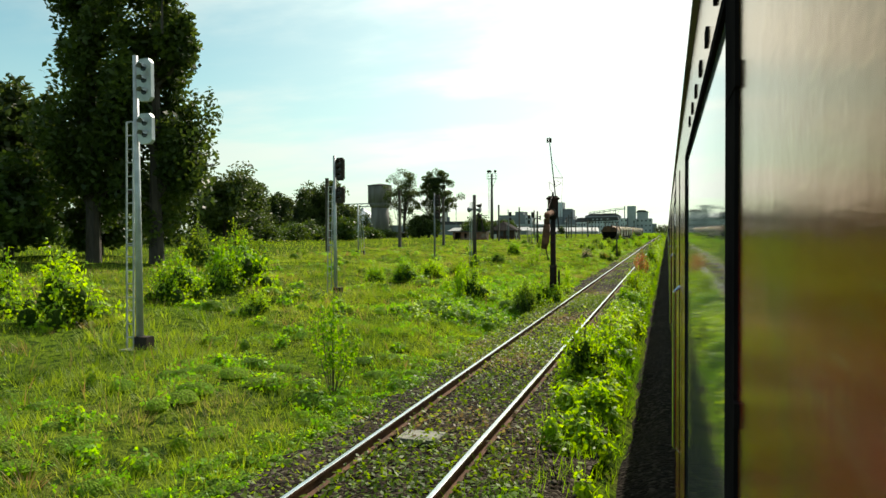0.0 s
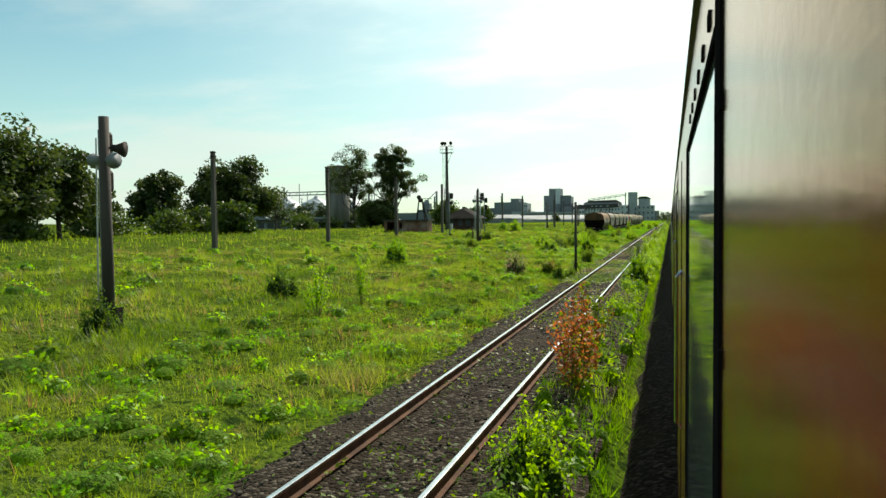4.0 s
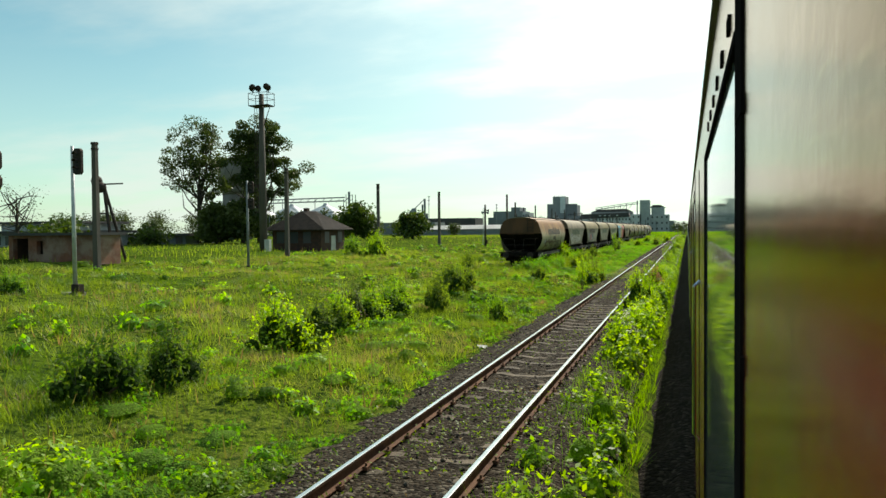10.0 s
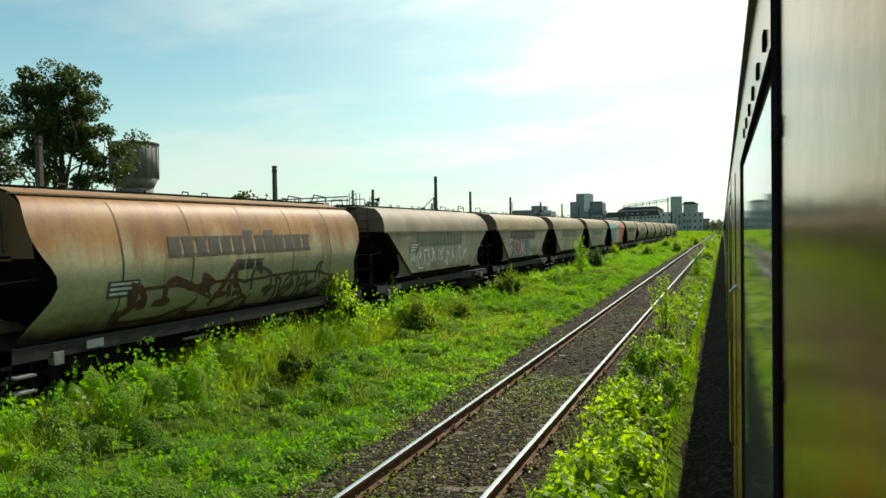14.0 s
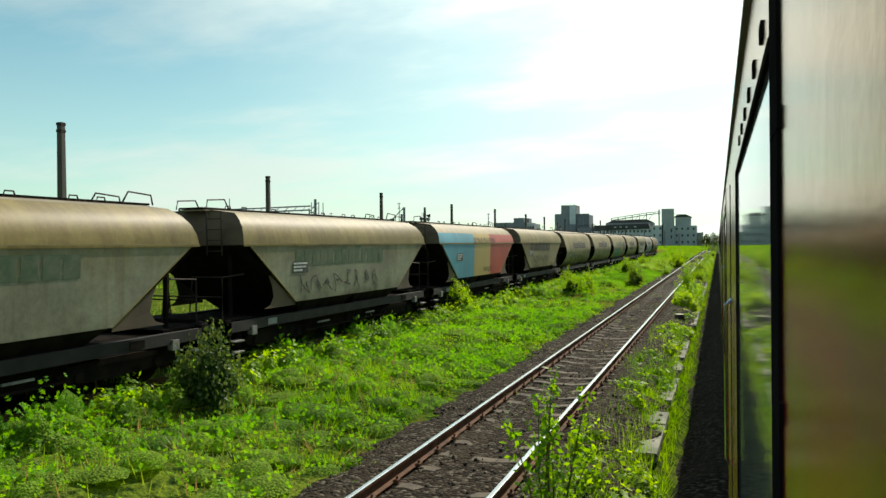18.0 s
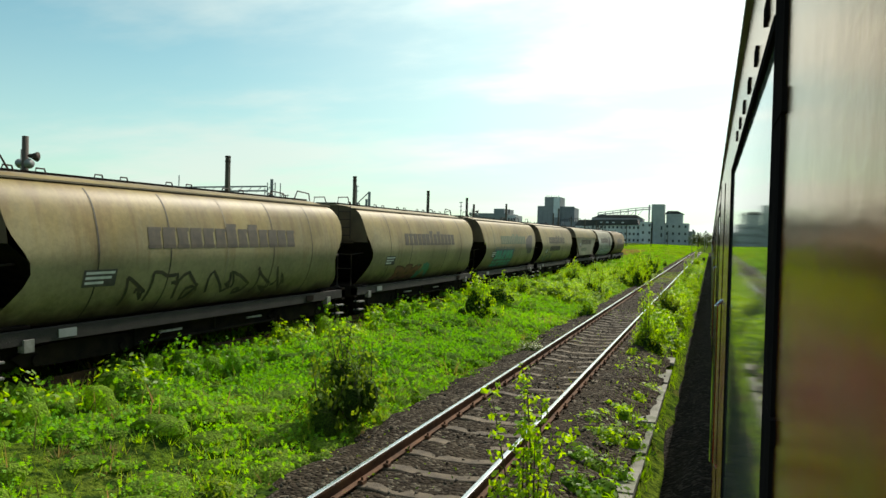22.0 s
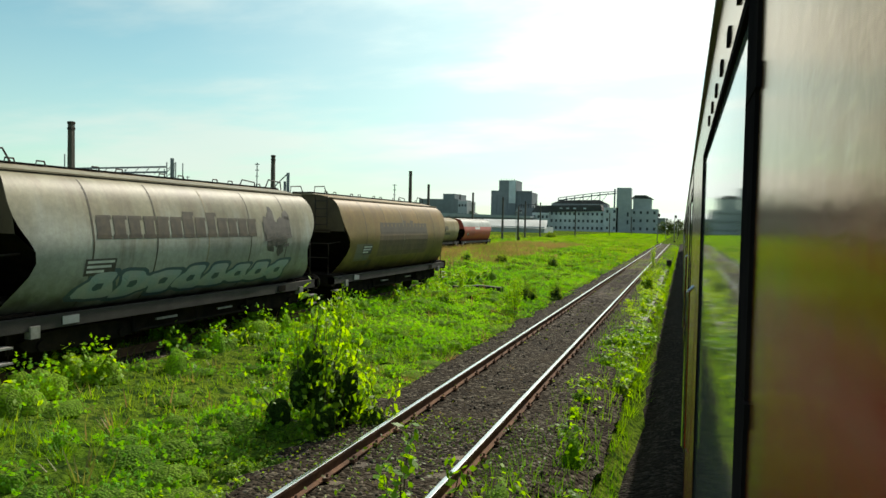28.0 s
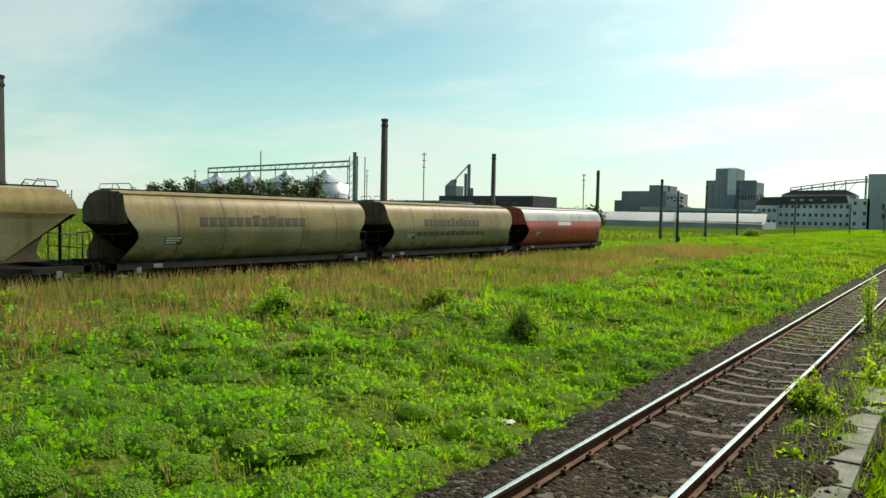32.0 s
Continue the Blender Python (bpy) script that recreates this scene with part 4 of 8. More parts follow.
def roof_gear(w, length):
    wk = part("roof_walkway", box(B(), -0.34, 0.34, 0.10, length - 0.10, 3.46, 3.50), M_dirt_shade_iron, w, "steel roof walkway")
    k = 0
    y = 0.9
    while y < length - 0.6:
        for x in (0.40,):
            lp = B()
            tube(lp, [(x, y - 0.11, 3.46), (x, y - 0.08, 3.55), (x, y + 0.08, 3.55), (x, y + 0.11, 3.46)], 0.016, 5)
            part("hatch_handle", lp, M_iron, wk)
        y += 0.62 if k % 2 == 0 else 1.25
        k += 1
    for ya, d in ((0.10, 1), (length - 0.10, -1)):
        for x in (-0.42, 0.42):
            rl = tube(B(), [(x, ya, 3.46), (x, ya + d * 0.05, 3.66), (x, ya + d * 0.65, 3.70), (x, ya + d * 0.80, 3.48)], 0.018, 6)
            part("roof_rail", rl, M_iron, w, "low tube rail at the roof end")


LETTER_SHIFT = -0.75


def curved_quad(bm, surf, y0, y1, z0, z1, gap):
    """A flat patch that follows the bend of a wagon side."""
    zs = [z0] + sorted(k for _, k in (R_PROF if surf is prof_x else ANG) if z0 + 0.01 < k < z1 - 0.01) + [z1]
    for a, b in zip(zs, zs[1:]):
        poly(bm, [(surf(a) + gap, y0, a), (surf(a) + gap, y1, a), (surf(b) + gap, y1, b), (surf(b) + gap, y0, b)])


def lettering(w, y0, y1, z0, z1, surf, material, seed, n=13, gap=0.006):
    """A faded word as a row of plain slab shapes of its size."""
    y0, y1 = y0 + LETTER_SHIFT, y1 + LETTER_SHIFT
    rr = random.Random(seed)
    step = (y1 - y0) / n
    h = z1 - z0
    for i in range(n):
        bm = B()
        a, b = y0 + i * step + 0.02, y0 + (i + 1) * step - 0.02
        tall = z1 + (0.10 * h / 0.38 if i in (6, 8) and n == 13 else 0.0)
        wd = b - a
        lean = 0.10 * h
        neck = rr.uniform(0.0, 0.14) * wd
        for lo, hi, inset in ((z0, z0 + h * 0.18, 0.0), (z0 + h * 0.18, tall - h * 0.18, neck), (tall - h * 0.18, tall, 0.0)):
            curved_quad(bm, surf, a + inset + lean * (lo - z0) / h, b - inset + lean * (lo - z0) / h, lo, hi, gap)
        part("letter_block", bm, material, w, "faded bold bar of a painted word")


def scrawl(w, y0, y1, z0, z1, surf, material, seed, loops=7, r=0.022, label="sprayed scrawl", gap=0.010):
    """A sprayed line of loops on the side."""
    y0, y1 = y0 + LETTER_SHIFT, y1 + LETTER_SHIFT
    rr = random.Random(seed)
    y = y0
    dy = (y1 - y0) / loops
    for k in range(loops):
        bm = B()
        keys = [(rr.uniform(0.0, 0.35), rr.uniform(0.0, 0.4)), (rr.uniform(0.0, 0.5), rr.uniform(0.7, 1.0))]
        keys += [(rr.uniform(0.3, 1.0), rr.uniform(0.0, 1.0)) for _ in range(3)] + [(rr.uniform(0.7, 1.05), rr.uniform(0.0, 0.5))]
        pts = []
        for i in range(len(keys) - 1):
            (ya, za), (yb, zb) = keys[i], keys[i + 1]
            bow = rr.uniform(-0.22, 0.22)
            for f in (0.0, 0.25, 0.5, 0.75):
                q = bow * math.sin(math.pi * f)
                pts.append((y + dy * (ya + (yb - ya) * f + q), z0 + (z1 - z0) * min(max(za + (zb - za) * f - q, 0.0), 1.0)))
        rails = []
        for i, (a, b) in enumerate(pts):
            (p0, q0), (p1, q1) = pts[max(i - 1, 0)], pts[min(i + 1, len(pts) - 1)]
            n = Vector((-(q1 - q0), p1 - p0))
            n = n.normalized() * r if n.length > 1e-4 else Vector((0.0, r))
            rails.append([bm.verts.new((surf(b + e * n.y) + gap, a + e * n.x, b + e * n.y)) for e in (1, -1)])
        for u, v in zip(rails, rails[1:]):
            bm.faces.new((u[0], v[0], v[1], u[1]))
        y += dy
        part("graffiti_stroke", bm, material, w, label)


def teal_piece(w, y0, y1):
    """Slanting block letters in teal on a dark ground with a spiky upper edge."""
    pn = B()
    curved_quad(pn, prof_x, y0 - 0.12, y1 + 0.10, 1.06, 1.93, 0.005)
    part("graffiti_ground", pn, M_spray_dark, w, "dark sprayed background")
    step = (y1 - y0) / 5
    zs = [1.12, 1.3, 1.48, 1.66, 1.88]
    for k in range(5):
        bm, a = B(), y0 + step * k
        for za, zb in zip(zs, zs[1:]):
            la, lb = (0.30 * (z - 1.12) for z in (za, zb))
            cut = 0.30 * step if (zs.index(za) + k) % 3 == 1 else 0.0
            poly(bm, [(prof_x(za) + 0.010, a + la - 0.12, za), (prof_x(za) + 0.010, a + la + step * 0.88 - cut - 0.12, za), (prof_x(zb) + 0.010, a + lb + step * 0.88 - cut - 0.12, zb), (prof_x(zb) + 0.010, a + lb - 0.12, zb)])
        part("graffiti_fill", bm, M_spray_teal, w, "teal sprayed block letter")
    for k in range(16):
        bm, a = B(), y0 + (y1 - y0) * k / 15
        poly(bm, [(prof_x(1.93) + 0.006, a - 0.07, 1.93), (prof_x(1.93) + 0.006, a + 0.07, 1.93), (prof_x(2.09) + 0.006, a + 0.02, 2.09), (prof_x(2.09) + 0.006, a - 0.01, 2.09)])
        part("graffiti_stroke", bm, M_spray_dark, w)


def bubbles(w, y0, y1, z0, z1, surf, fill, line, seed, n=5, label="sprayed bubble letters"):
    """Fat sprayed letters: each a dark rounded outline with a paler filling and a counter."""
    y0, y1 = y0 + LETTER_SHIFT, y1 + LETTER_SHIFT
    rr = random.Random(seed)
    step = (y1 - y0) / n
    for i in range(n):
        cy, cz = y0 + (i + 0.5) * step, (z0 + z1) / 2
        ph, sq = rr.uniform(0, 6.28), rr.uniform(0.12, 0.24)
        top = rr.uniform(0.75, 1.0)
        for rad, m, gap, nm in ((1.0, line, 0.008, "outline"), (0.80, fill, 0.012, "fill"), (0.22, line, 0.016, "counter")):
            bm = B()
            ring, mid = [], []
            for k in range(22):
                a = 2 * math.pi * k / 22
                f = rad * (1 + sq * math.sin(3 * a + ph) * (rad > 0.5) + 0.08 * math.sin(5 * a + ph))
                ca, sa = math.cos(a), math.sin(a)
                yy = cy + 0.60 * step * f * math.copysign(abs(ca) ** 0.7, ca) + 0.12 * step * f * sa
                zz = min(max(cz + 0.55 * (z1 - z0) * f * top * math.copysign(abs(sa) ** 0.7, sa), z0 - 0.04), z1 + 0.08)
                ring.append(bm.verts.new((surf(zz) + gap, yy, zz)))
                zm = cz + (zz - cz) * 0.5
                mid.append(bm.verts.new((surf(zm) + gap, cy + (yy - cy) * 0.5, zm)))
            core = bm.verts.new((surf(cz) + gap, cy, cz))
            for k in range(22):
                j = (k + 1) % 22
                bm.faces.new((ring[k], ring[j], mid[j], mid[k]))
                bm.faces.new((mid[k], mid[j], core))
            part("graffiti_" + nm, bm, m, w, label)


def owner_plate(w, y, z, surf):
    """Black plate with white bars for its small print."""
    bm = B()
    curved_quad(bm, surf, y, y + 0.72, z, z + 0.30, 0.008)
    pl_ = part("owner_plate", bm, M_spray_black, w, "black plate with small white print")
    for k, ln_ in enumerate((0.62, 0.56, 0.40)):
        bm = B()
        curved_quad(bm, surf, y + 0.05, y + 0.05 + ln_, z + 0.22 - 0.085 * k, z + 0.265 - 0.085 * k, 0.012)
        part("text_bar", bm, M_spray_white, pl_)


def word(w, text, y0, z0, size, surf, material, gap, label):
    """Sprayed letters, with Blender's own font."""
    cu = bpy.data.curves.new("word", "FONT")
    cu.body, cu.size = text, size
    tmp = bpy.data.objects.new("word", cu)
    me = bpy.data.meshes.new_from_object(tmp)
    bpy.data.objects.remove(tmp)
    bpy.data.curves.remove(cu)
    for v in me.vertices:
        a, b = v.co.x, v.co.y
        v.co = (surf(z0 + b) + gap, y0 + a, z0 + b)
    me.materials.append(material)
    ob = new("graffiti", me)
    ob.parent = w
    ob["label"] = label
    return ob


def round_wagon(at, rz, length, body, label, group, skin_label="", low=None, end_mat=None):
    """Grain wagon with bulging curved sides and recessed ends."""
    w = thing("grain_wagon", label, "railway wagon", at, rz, group)
    bands = [(R_PROF, body)]
    if low:
        cut = 2.55
        k = next(i for i, p in enumerate(R_PROF) if p[1] > cut)
        mid = (prof_x(cut), cut)
        bands = [(R_PROF[:k] + [mid], low), ([mid] + R_PROF[k:], body)]
    for prof, m in bands:
        for s in (1, -1):
            bm = B()
            ys = list(np.linspace(0, length, 7))
            rows = [[bm.verts.new((s * x, y + (float(y < 0.01) - float(y > length - 0.01)) * 0.46 * math.exp(-((z - 1.85) / 0.50) ** 2) + (float(y < 0.01) - float(y > length - 0.01)) * 0.20 * max(0.0, (z - 2.75) / 0.65) ** 2, z)) for x, z in prof] for y in ys]
            for a, b in zip(rows, rows[1:]):
                for i in range(len(prof) - 1):
                    bm.faces.new((a[i], a[i + 1], b[i + 1], b[i]))
            part("side_shell", bm, m, w, skin_label, smooth=True)
    part("roof", extrude(B(), [(-0.62, 3.405), (0.62, 3.405), (0.36, 3.455), (-0.36, 3.455)], 0.02, length - 0.02), M_roofpaint, w, "dusty roof")
    for s in (1, -1):
        part("roof_edge", box(B(), s * 1.00 - 0.05, s * 1.00 + 0.05, 0.05, length - 0.05, 3.305, 3.335), M_roofpaint, w)
    for k in range(1, 6):
        y = length * k / 6
        rb = B()
        for s in (1,):
            pts = [(s * (x + 0.004), z) for x, z in R_PROF[3:20]]
            for (x0, z0), (x1, z1) in zip(pts, pts[1:]):
                poly(rb, [(x0, y - 0.018, z0), (x0, y + 0.018, z0), (x1, y + 0.018, z1), (x1, y - 0.018, z1)])
        part("weld_seam", rb, M_letter if k % 3 else M_roofpaint, w, "thin rusty seam")
    em = end_mat or body
    for ya, d in ((0.06, 1), (length - 0.06, -1)):
        up = [(x - 0.01, z) for x, z in R_PROF if z >= 2.3]
        up = [(prof_x(2.3) - 0.01, 2.3)] + up
        bm = B()
        poly(bm, [(x, ya, z) for x, z in up] + [(-x, ya, z) for x, z in reversed(up)])
        part("end_plate", bm, em, w, "stained upper end plate")
        bm = B()
        zs = [2.3, 1.95, 1.5, 1.1]
        ring = [[bm.verts.new((sx * (prof_x(z) - 0.01), ya + d * (2.3 - z) * 1.25, z)) for sx in (-1, 1)] for z in zs]
        for a, b in zip(ring, ring[1:]):
            bm.faces.new((a[0], a[1], b[1], b[0]))
        # The slope's black is the shade below the end, put into the colour.
        part("end_slope", bm, M_dirt_shade_iron, w, "sloping end sheet, shade put into its black colour")
        box_b = B()
        box(box_b, -1.0, 1.0, min(ya, ya + d * 0.05), max(ya, ya + d * 0.05), 2.26, 2.34)
        part("end_rib", box_b, em, w)
    for y in (length * 0.33, length * 0.5, length * 0.67):
        ch = B()
        a = [(-0.95, y - 0.8, 0.9), (0.95, y - 0.8, 0.9), (0.95, y + 0.8, 0.9), (-0.95, y + 0.8, 0.9)]
        b = [(-0.75, y - 0.25, 0.34), (0.75, y - 0.25, 0.34), (0.75, y + 0.25, 0.34), (-0.75, y + 0.25, 0.34)]
        va, vb = [ch.verts.new(p) for p in a], [ch.verts.new(p) for p in b]
        for i in range(4):
            ch.faces.new((va[i], va[(i + 1) % 4], vb[(i + 1) % 4], vb[i]))
        ch.faces.new(vb)
        part("discharge_hopper", ch, M_dirt_shade_iron, w)
    owner_plate(w, 1.45, 1.55, prof_x)
    running_gear(w, length)
    end_rails(w, length, True)
    end_rails(w, length, False)
    roof_gear(w, length)
    return w


def ang_x(z):
    return float(np.interp(z, [p[1] for p in ANG], [p[0] for p in ANG]))


def ang_in(z):
    """How far the rounded shoulder draws back from the wagon's end at the height z."""
    return float(np.interp(z, [2.63, 2.83, 3.04, 3.22, 3.36], [0.0, 0.03, 0.10, 0.20, 0.32]))


def angular_wagon(at, rz, length, panels, label, group, top=None):
    """Grain wagon with flat sides that slant in at both ends and a sloping upper band. panels: (share of the length, material)."""
    w = thing("grain_wagon", label, "railway wagon", at, rz, group)
    top = top or M_shoulder

    def lo_y(z, end):
        cut = 0.22 + (2.63 - z) / (2.63 - 1.22) * 1.95
        return cut if end == 0 else length - cut

    for s in (1, -1):
        pos = 0.0
        for share, m in panels:
            a, b = pos, pos + share
            pos = b
            ya, yb = a * length, b * length
            bm = B()
            t0 = max(ya, lo_y(2.63, 0)), min(yb, lo_y(2.63, 1))
            t1 = max(ya, lo_y(1.22, 0)), min(yb, lo_y(1.22, 1))
            poly(bm, [(s * ang_x(1.22), t1[0], 1.22), (s * ang_x(1.22), t1[1], 1.22), (s * 1.50, t0[1], 2.63), (s * 1.50, t0[0], 2.63)])
            part("side_panel", bm, m, w)
            zt = 3.04 if len(panels) > 1 else 2.66
            zs = [2.635] + [q for q in (2.83, 3.04) if 2.66 < q <= zt] if len(panels) > 1 else [2.635, 2.66]
            bm = B()
            rows = [[bm.verts.new((s * ang_x(q), min(max(y, ang_in(q)), length - ang_in(q)), q)) for y in (ya, yb)] for q in zs]
            for u, v in zip(rows, rows[1:]):
                bm.faces.new((u[0], u[1], v[1], v[0]))
            part("upper_band", bm, m, w, smooth=True)
        bm = B()
        zs = [zt] + [q for q in (2.83, 3.04, 3.22, 3.36) if q > zt + 0.01]
        rows = [[bm.verts.new((s * ang_x(q), y, q)) for y in np.linspace(ang_in(q), length - ang_in(q), 5)] for q in zs]
        for u, v in zip(rows, rows[1:]):
            for k in range(4):
                bm.faces.new((u[k], u[k + 1], v[k + 1], v[k]))
        part("shoulder", bm, top, w, "rounded dusty shoulder", smooth=True)
        bm = B()
        poly(bm, [(s * 1.02, 0.32, 3.36), (s * 1.02, length - 0.32, 3.36), (s * 0.36, length - 0.32, 3.45), (s * 0.36, 0.32, 3.45)])
        part("roof", bm, M_roofpaint, w)
        for yb, d in ((2.17, -1), (length - 2.17, 1)):
            bm = B()
            arc = [(yb + d * 1.30, 1.14), (yb + d * 1.05, 1.22), (yb + d * 0.92, 1.40), (yb + d * 0.98, 1.66), (yb + d * 1.10, 1.90)]
            poly(bm, [(s * 1.41, yb, 1.14), (s * 1.41, yb, 1.22)] + [(s * 1.43, yb + d * 1.95 * f, 1.22 + 1.41 * f) for f in (0.28, 0.52)] + [(s * 1.40, y, z) for y, z in reversed(arc)])
            part("end_gusset", bm, M_end_shade_soil, w, "rusty brown web plate under the slanting edge")
        part("rim", box(B(), s * 1.505 - 0.012, s * 1.505 + 0.012, 0.0, length, 2.60, 2.65), top, w, bevel=0.004)
        for yy, ye in ((0.22, 2.17), (length - 0.22, length - 2.17)):
            bm = B()
            tube(bm, [(s * 1.49, yy, 2.62), (s * 1.43, ye, 1.22)], 0.02, 6)
            part("slant_edge", bm, top, w)
    part("roof_centre", box(B(), -0.36, 0.36, 0.12, length - 0.12, 3.42, 3.45), M_roofpaint, w)
    for ya, d in ((0.0, 1), (length, -1)):
        bm = B()
        poly(bm, [(-1.49, ya + d * 0.02, 2.63), (1.49, ya + d * 0.02, 2.63), (1.475, ya + d * 0.05, 2.83), (1.39, ya + d * 0.12, 3.04), (1.23, ya + d * 0.22, 3.22), (1.02, ya + d * 0.34, 3.36), (0.36, ya + d * 0.34, 3.45), (-0.36, ya + d * 0.34, 3.45), (-1.02, ya + d * 0.34, 3.36), (-1.23, ya + d * 0.22, 3.22), (-1.39, ya + d * 0.12, 3.04), (-1.475, ya + d * 0.05, 2.83)])
        part("end_plate", bm, M_end_shade_soil, w, "upper end plate, soiled and toned for shade")
        bm = B()
        poly(bm, [(-1.49, ya + d * 0.02, 2.62), (1.49, ya + d * 0.02, 2.62), (1.43, ya + d * 2.17, 1.22), (-1.43, ya + d * 2.17, 1.22)])
        # Shade under the overhanging end is painted in as black.
        part("end_slope", bm, M_dirt_shade_iron, w, "sloping end sheet, shade put into its black colour")
        for x in (-0.9, 0.9):
            part("end_post", tube(B(), [(x, ya + d * 0.3, 0.9), (x, ya + d * 0.3, 2.45)], 0.05, 6), M_dirt_shade_iron, w)
    for yc in (length * 0.36, length * 0.64):
        ch = B()
        va = [ch.verts.new(p) for p in ((-1.42, yc - 1.5, 1.22), (1.42, yc - 1.5, 1.22), (1.42, yc + 1.5, 1.22), (-1.42, yc + 1.5, 1.22))]
        vb = [ch.verts.new(p) for p in ((-0.8, yc - 0.4, 0.36), (0.8, yc - 0.4, 0.36), (0.8, yc + 0.4, 0.36), (-0.8, yc + 0.4, 0.36))]
        for i in range(4):
            ch.faces.new((va[i], va[(i + 1) % 4], vb[(i + 1) % 4], vb[i]))
        ch.faces.new(vb)
        part("discharge_hopper", ch, M_dirt_shade_iron, w)
    owner_plate(w, 1.95 if length < 11 else 2.3, 1.92, ang_x)
    running_gear(w, length)
    end_rails(w, length, True)
    end_rails(w, length, False)
    roof_gear(w, length)
    return w


W_X, W_Z, W_Y, W_P, W_L = -11.22, 0.24, 155.7, 11.84, 10.4
siding = thing("siding_track", "overgrown siding track under the wagons", "track", kind="structure")
for cx, zz, a, b in ((W_X, W_Z, 152, 321), (-24.4, 0.05, 318, 394)):
    for x in (cx - 0.75, cx + 0.75):
        low, top = rail_mesh(x, zz, a, b)
        part("rail", low, M_railside, siding)
        top.free()
    ballast_bed("ballast", cx, zz - 0.2, a, b, 1.1, 1.0, siding)
ROW = "row of grain wagons on the siding"


def at_wagon(k):
    return (W_X, W_Y + W_P * k, W_Z)


w = round_wagon((W_X, 155.4, W_Z), 0, 10.6, M_tanrust, "rust-stained cream grain wagon with bulging sides, scrawled over", ROW, "rust-stained cream shell", end_mat=M_endbrown)
lettering(w, 3.6, 8.6, 2.2, 2.6, prof_x, M_letter, 1)
lettering(w, 5.6, 6.6, 1.85, 2.08, prof_x, M_letter, 91, 3)
bubbles(w, 2.7, 9.5, 1.0, 1.72, prof_x, M_spray_cream, M_spray_wine, 4, 4, "pale sprayed letter with a dark red edge")
scrawl(w, 2.2, 6.4, 1.0, 2.0, prof_x, M_spray_wine, 61, 3, 0.065, "broad dark red sprayed stroke", 0.020)
scrawl(w, 6.2, 9.8, 1.0, 1.9, prof_x, M_spray_black, 64, 4, 0.040, "dark sprayed stroke", 0.020)
w = angular_wagon(at_wagon(1), 0, W_L, [(1.0, M_greytan)], "grey grain wagon with slanting flat sides and pale graffiti", ROW, M_roofpaint)
lettering(w, 3.2, 7.8, 2.1, 2.5, ang_x, M_letter_g, 2)
scrawl(w, 2.6, 8.4, 1.35, 2.0, ang_x, M_spray_white, 5, 9, 0.03, "white sprayed letters")
w = angular_wagon(at_wagon(2), 0, W_L, [(1.0, M_greytan)], "grey grain wagon with red and white graffiti letters", ROW, M_tan)
lettering(w, 3.0, 7.9, 2.15, 2.55, ang_x, M_letter, 3)
pn = B()
poly(pn, [(ang_x(1.3) + 0.004, 2.65, 1.3), (ang_x(1.3) + 0.004, 5.85, 1.3), (ang_x(2.08) + 0.004, 5.85, 2.08), (ang_x(2.08) + 0.004, 2.65, 2.08)])
part("graffiti_ground", pn, M_spray_dark, w, "dark blue sprayed background")
word(w, "KRAL", 2.81, 1.36, 0.98, ang_x, M_spray_white, 0.008, "white outline of sprayed letters")
word(w, "KRAL", 2.84, 1.40, 0.90, ang_x, M_spray_red, 0.012, "red sprayed letters")
scrawl(w, 6.8, 8.5, 1.35, 1.85, ang_x, M_spray_black, 8, 5, 0.025)
w = angular_wagon(at_wagon(3), 0, W_L, [(1.0, M_greytan)], "grey-cream grain wagon with green faded lettering", ROW)
lettering(w, 3.3, 8.3, 2.1, 2.5, ang_x, M_letter_g, 4)
w = angular_wagon(at_wagon(4), 0, W_L, [(1.0, M_greytan)], "grey grain wagon with brown lettering and scrawls", ROW)
lettering(w, 2.8, 7.8, 2.1, 2.5, ang_x, M_letter_g, 5)
scrawl(w, 3.0, 7.5, 1.35, 1.9, ang_x, M_spray_black, 9, 8, 0.018)
w = angular_wagon(at_wagon(5), 0, W_L, [(0.40, M_blue), (0.22, M_yellow), (0.38, M_red)], "grain wagon painted in blue, yellow and red blocks", ROW)
word(w, "OT BLUE YELLOW RED", 4.1, 2.66, 0.30, ang_x, M_spray_black, 0.012, "black sprayed words across the yellow block")
scrawl(w, 6.2, 7.5, 1.35, 1.6, ang_x, M_spray_black, 41, 6, 0.014, "small black tag")
w = angular_wagon(at_wagon(6), 0, W_L, [(1.0, M_tan)], "cream grain wagon with slanting sides and black scrawl", ROW)
lettering(w, 2.8, 7.7, 2.18, 2.58, ang_x, M_letter, 6)
scrawl(w, 3.1, 7.3, 1.4, 1.95, ang_x, M_spray_black, 10, 9, 0.02)
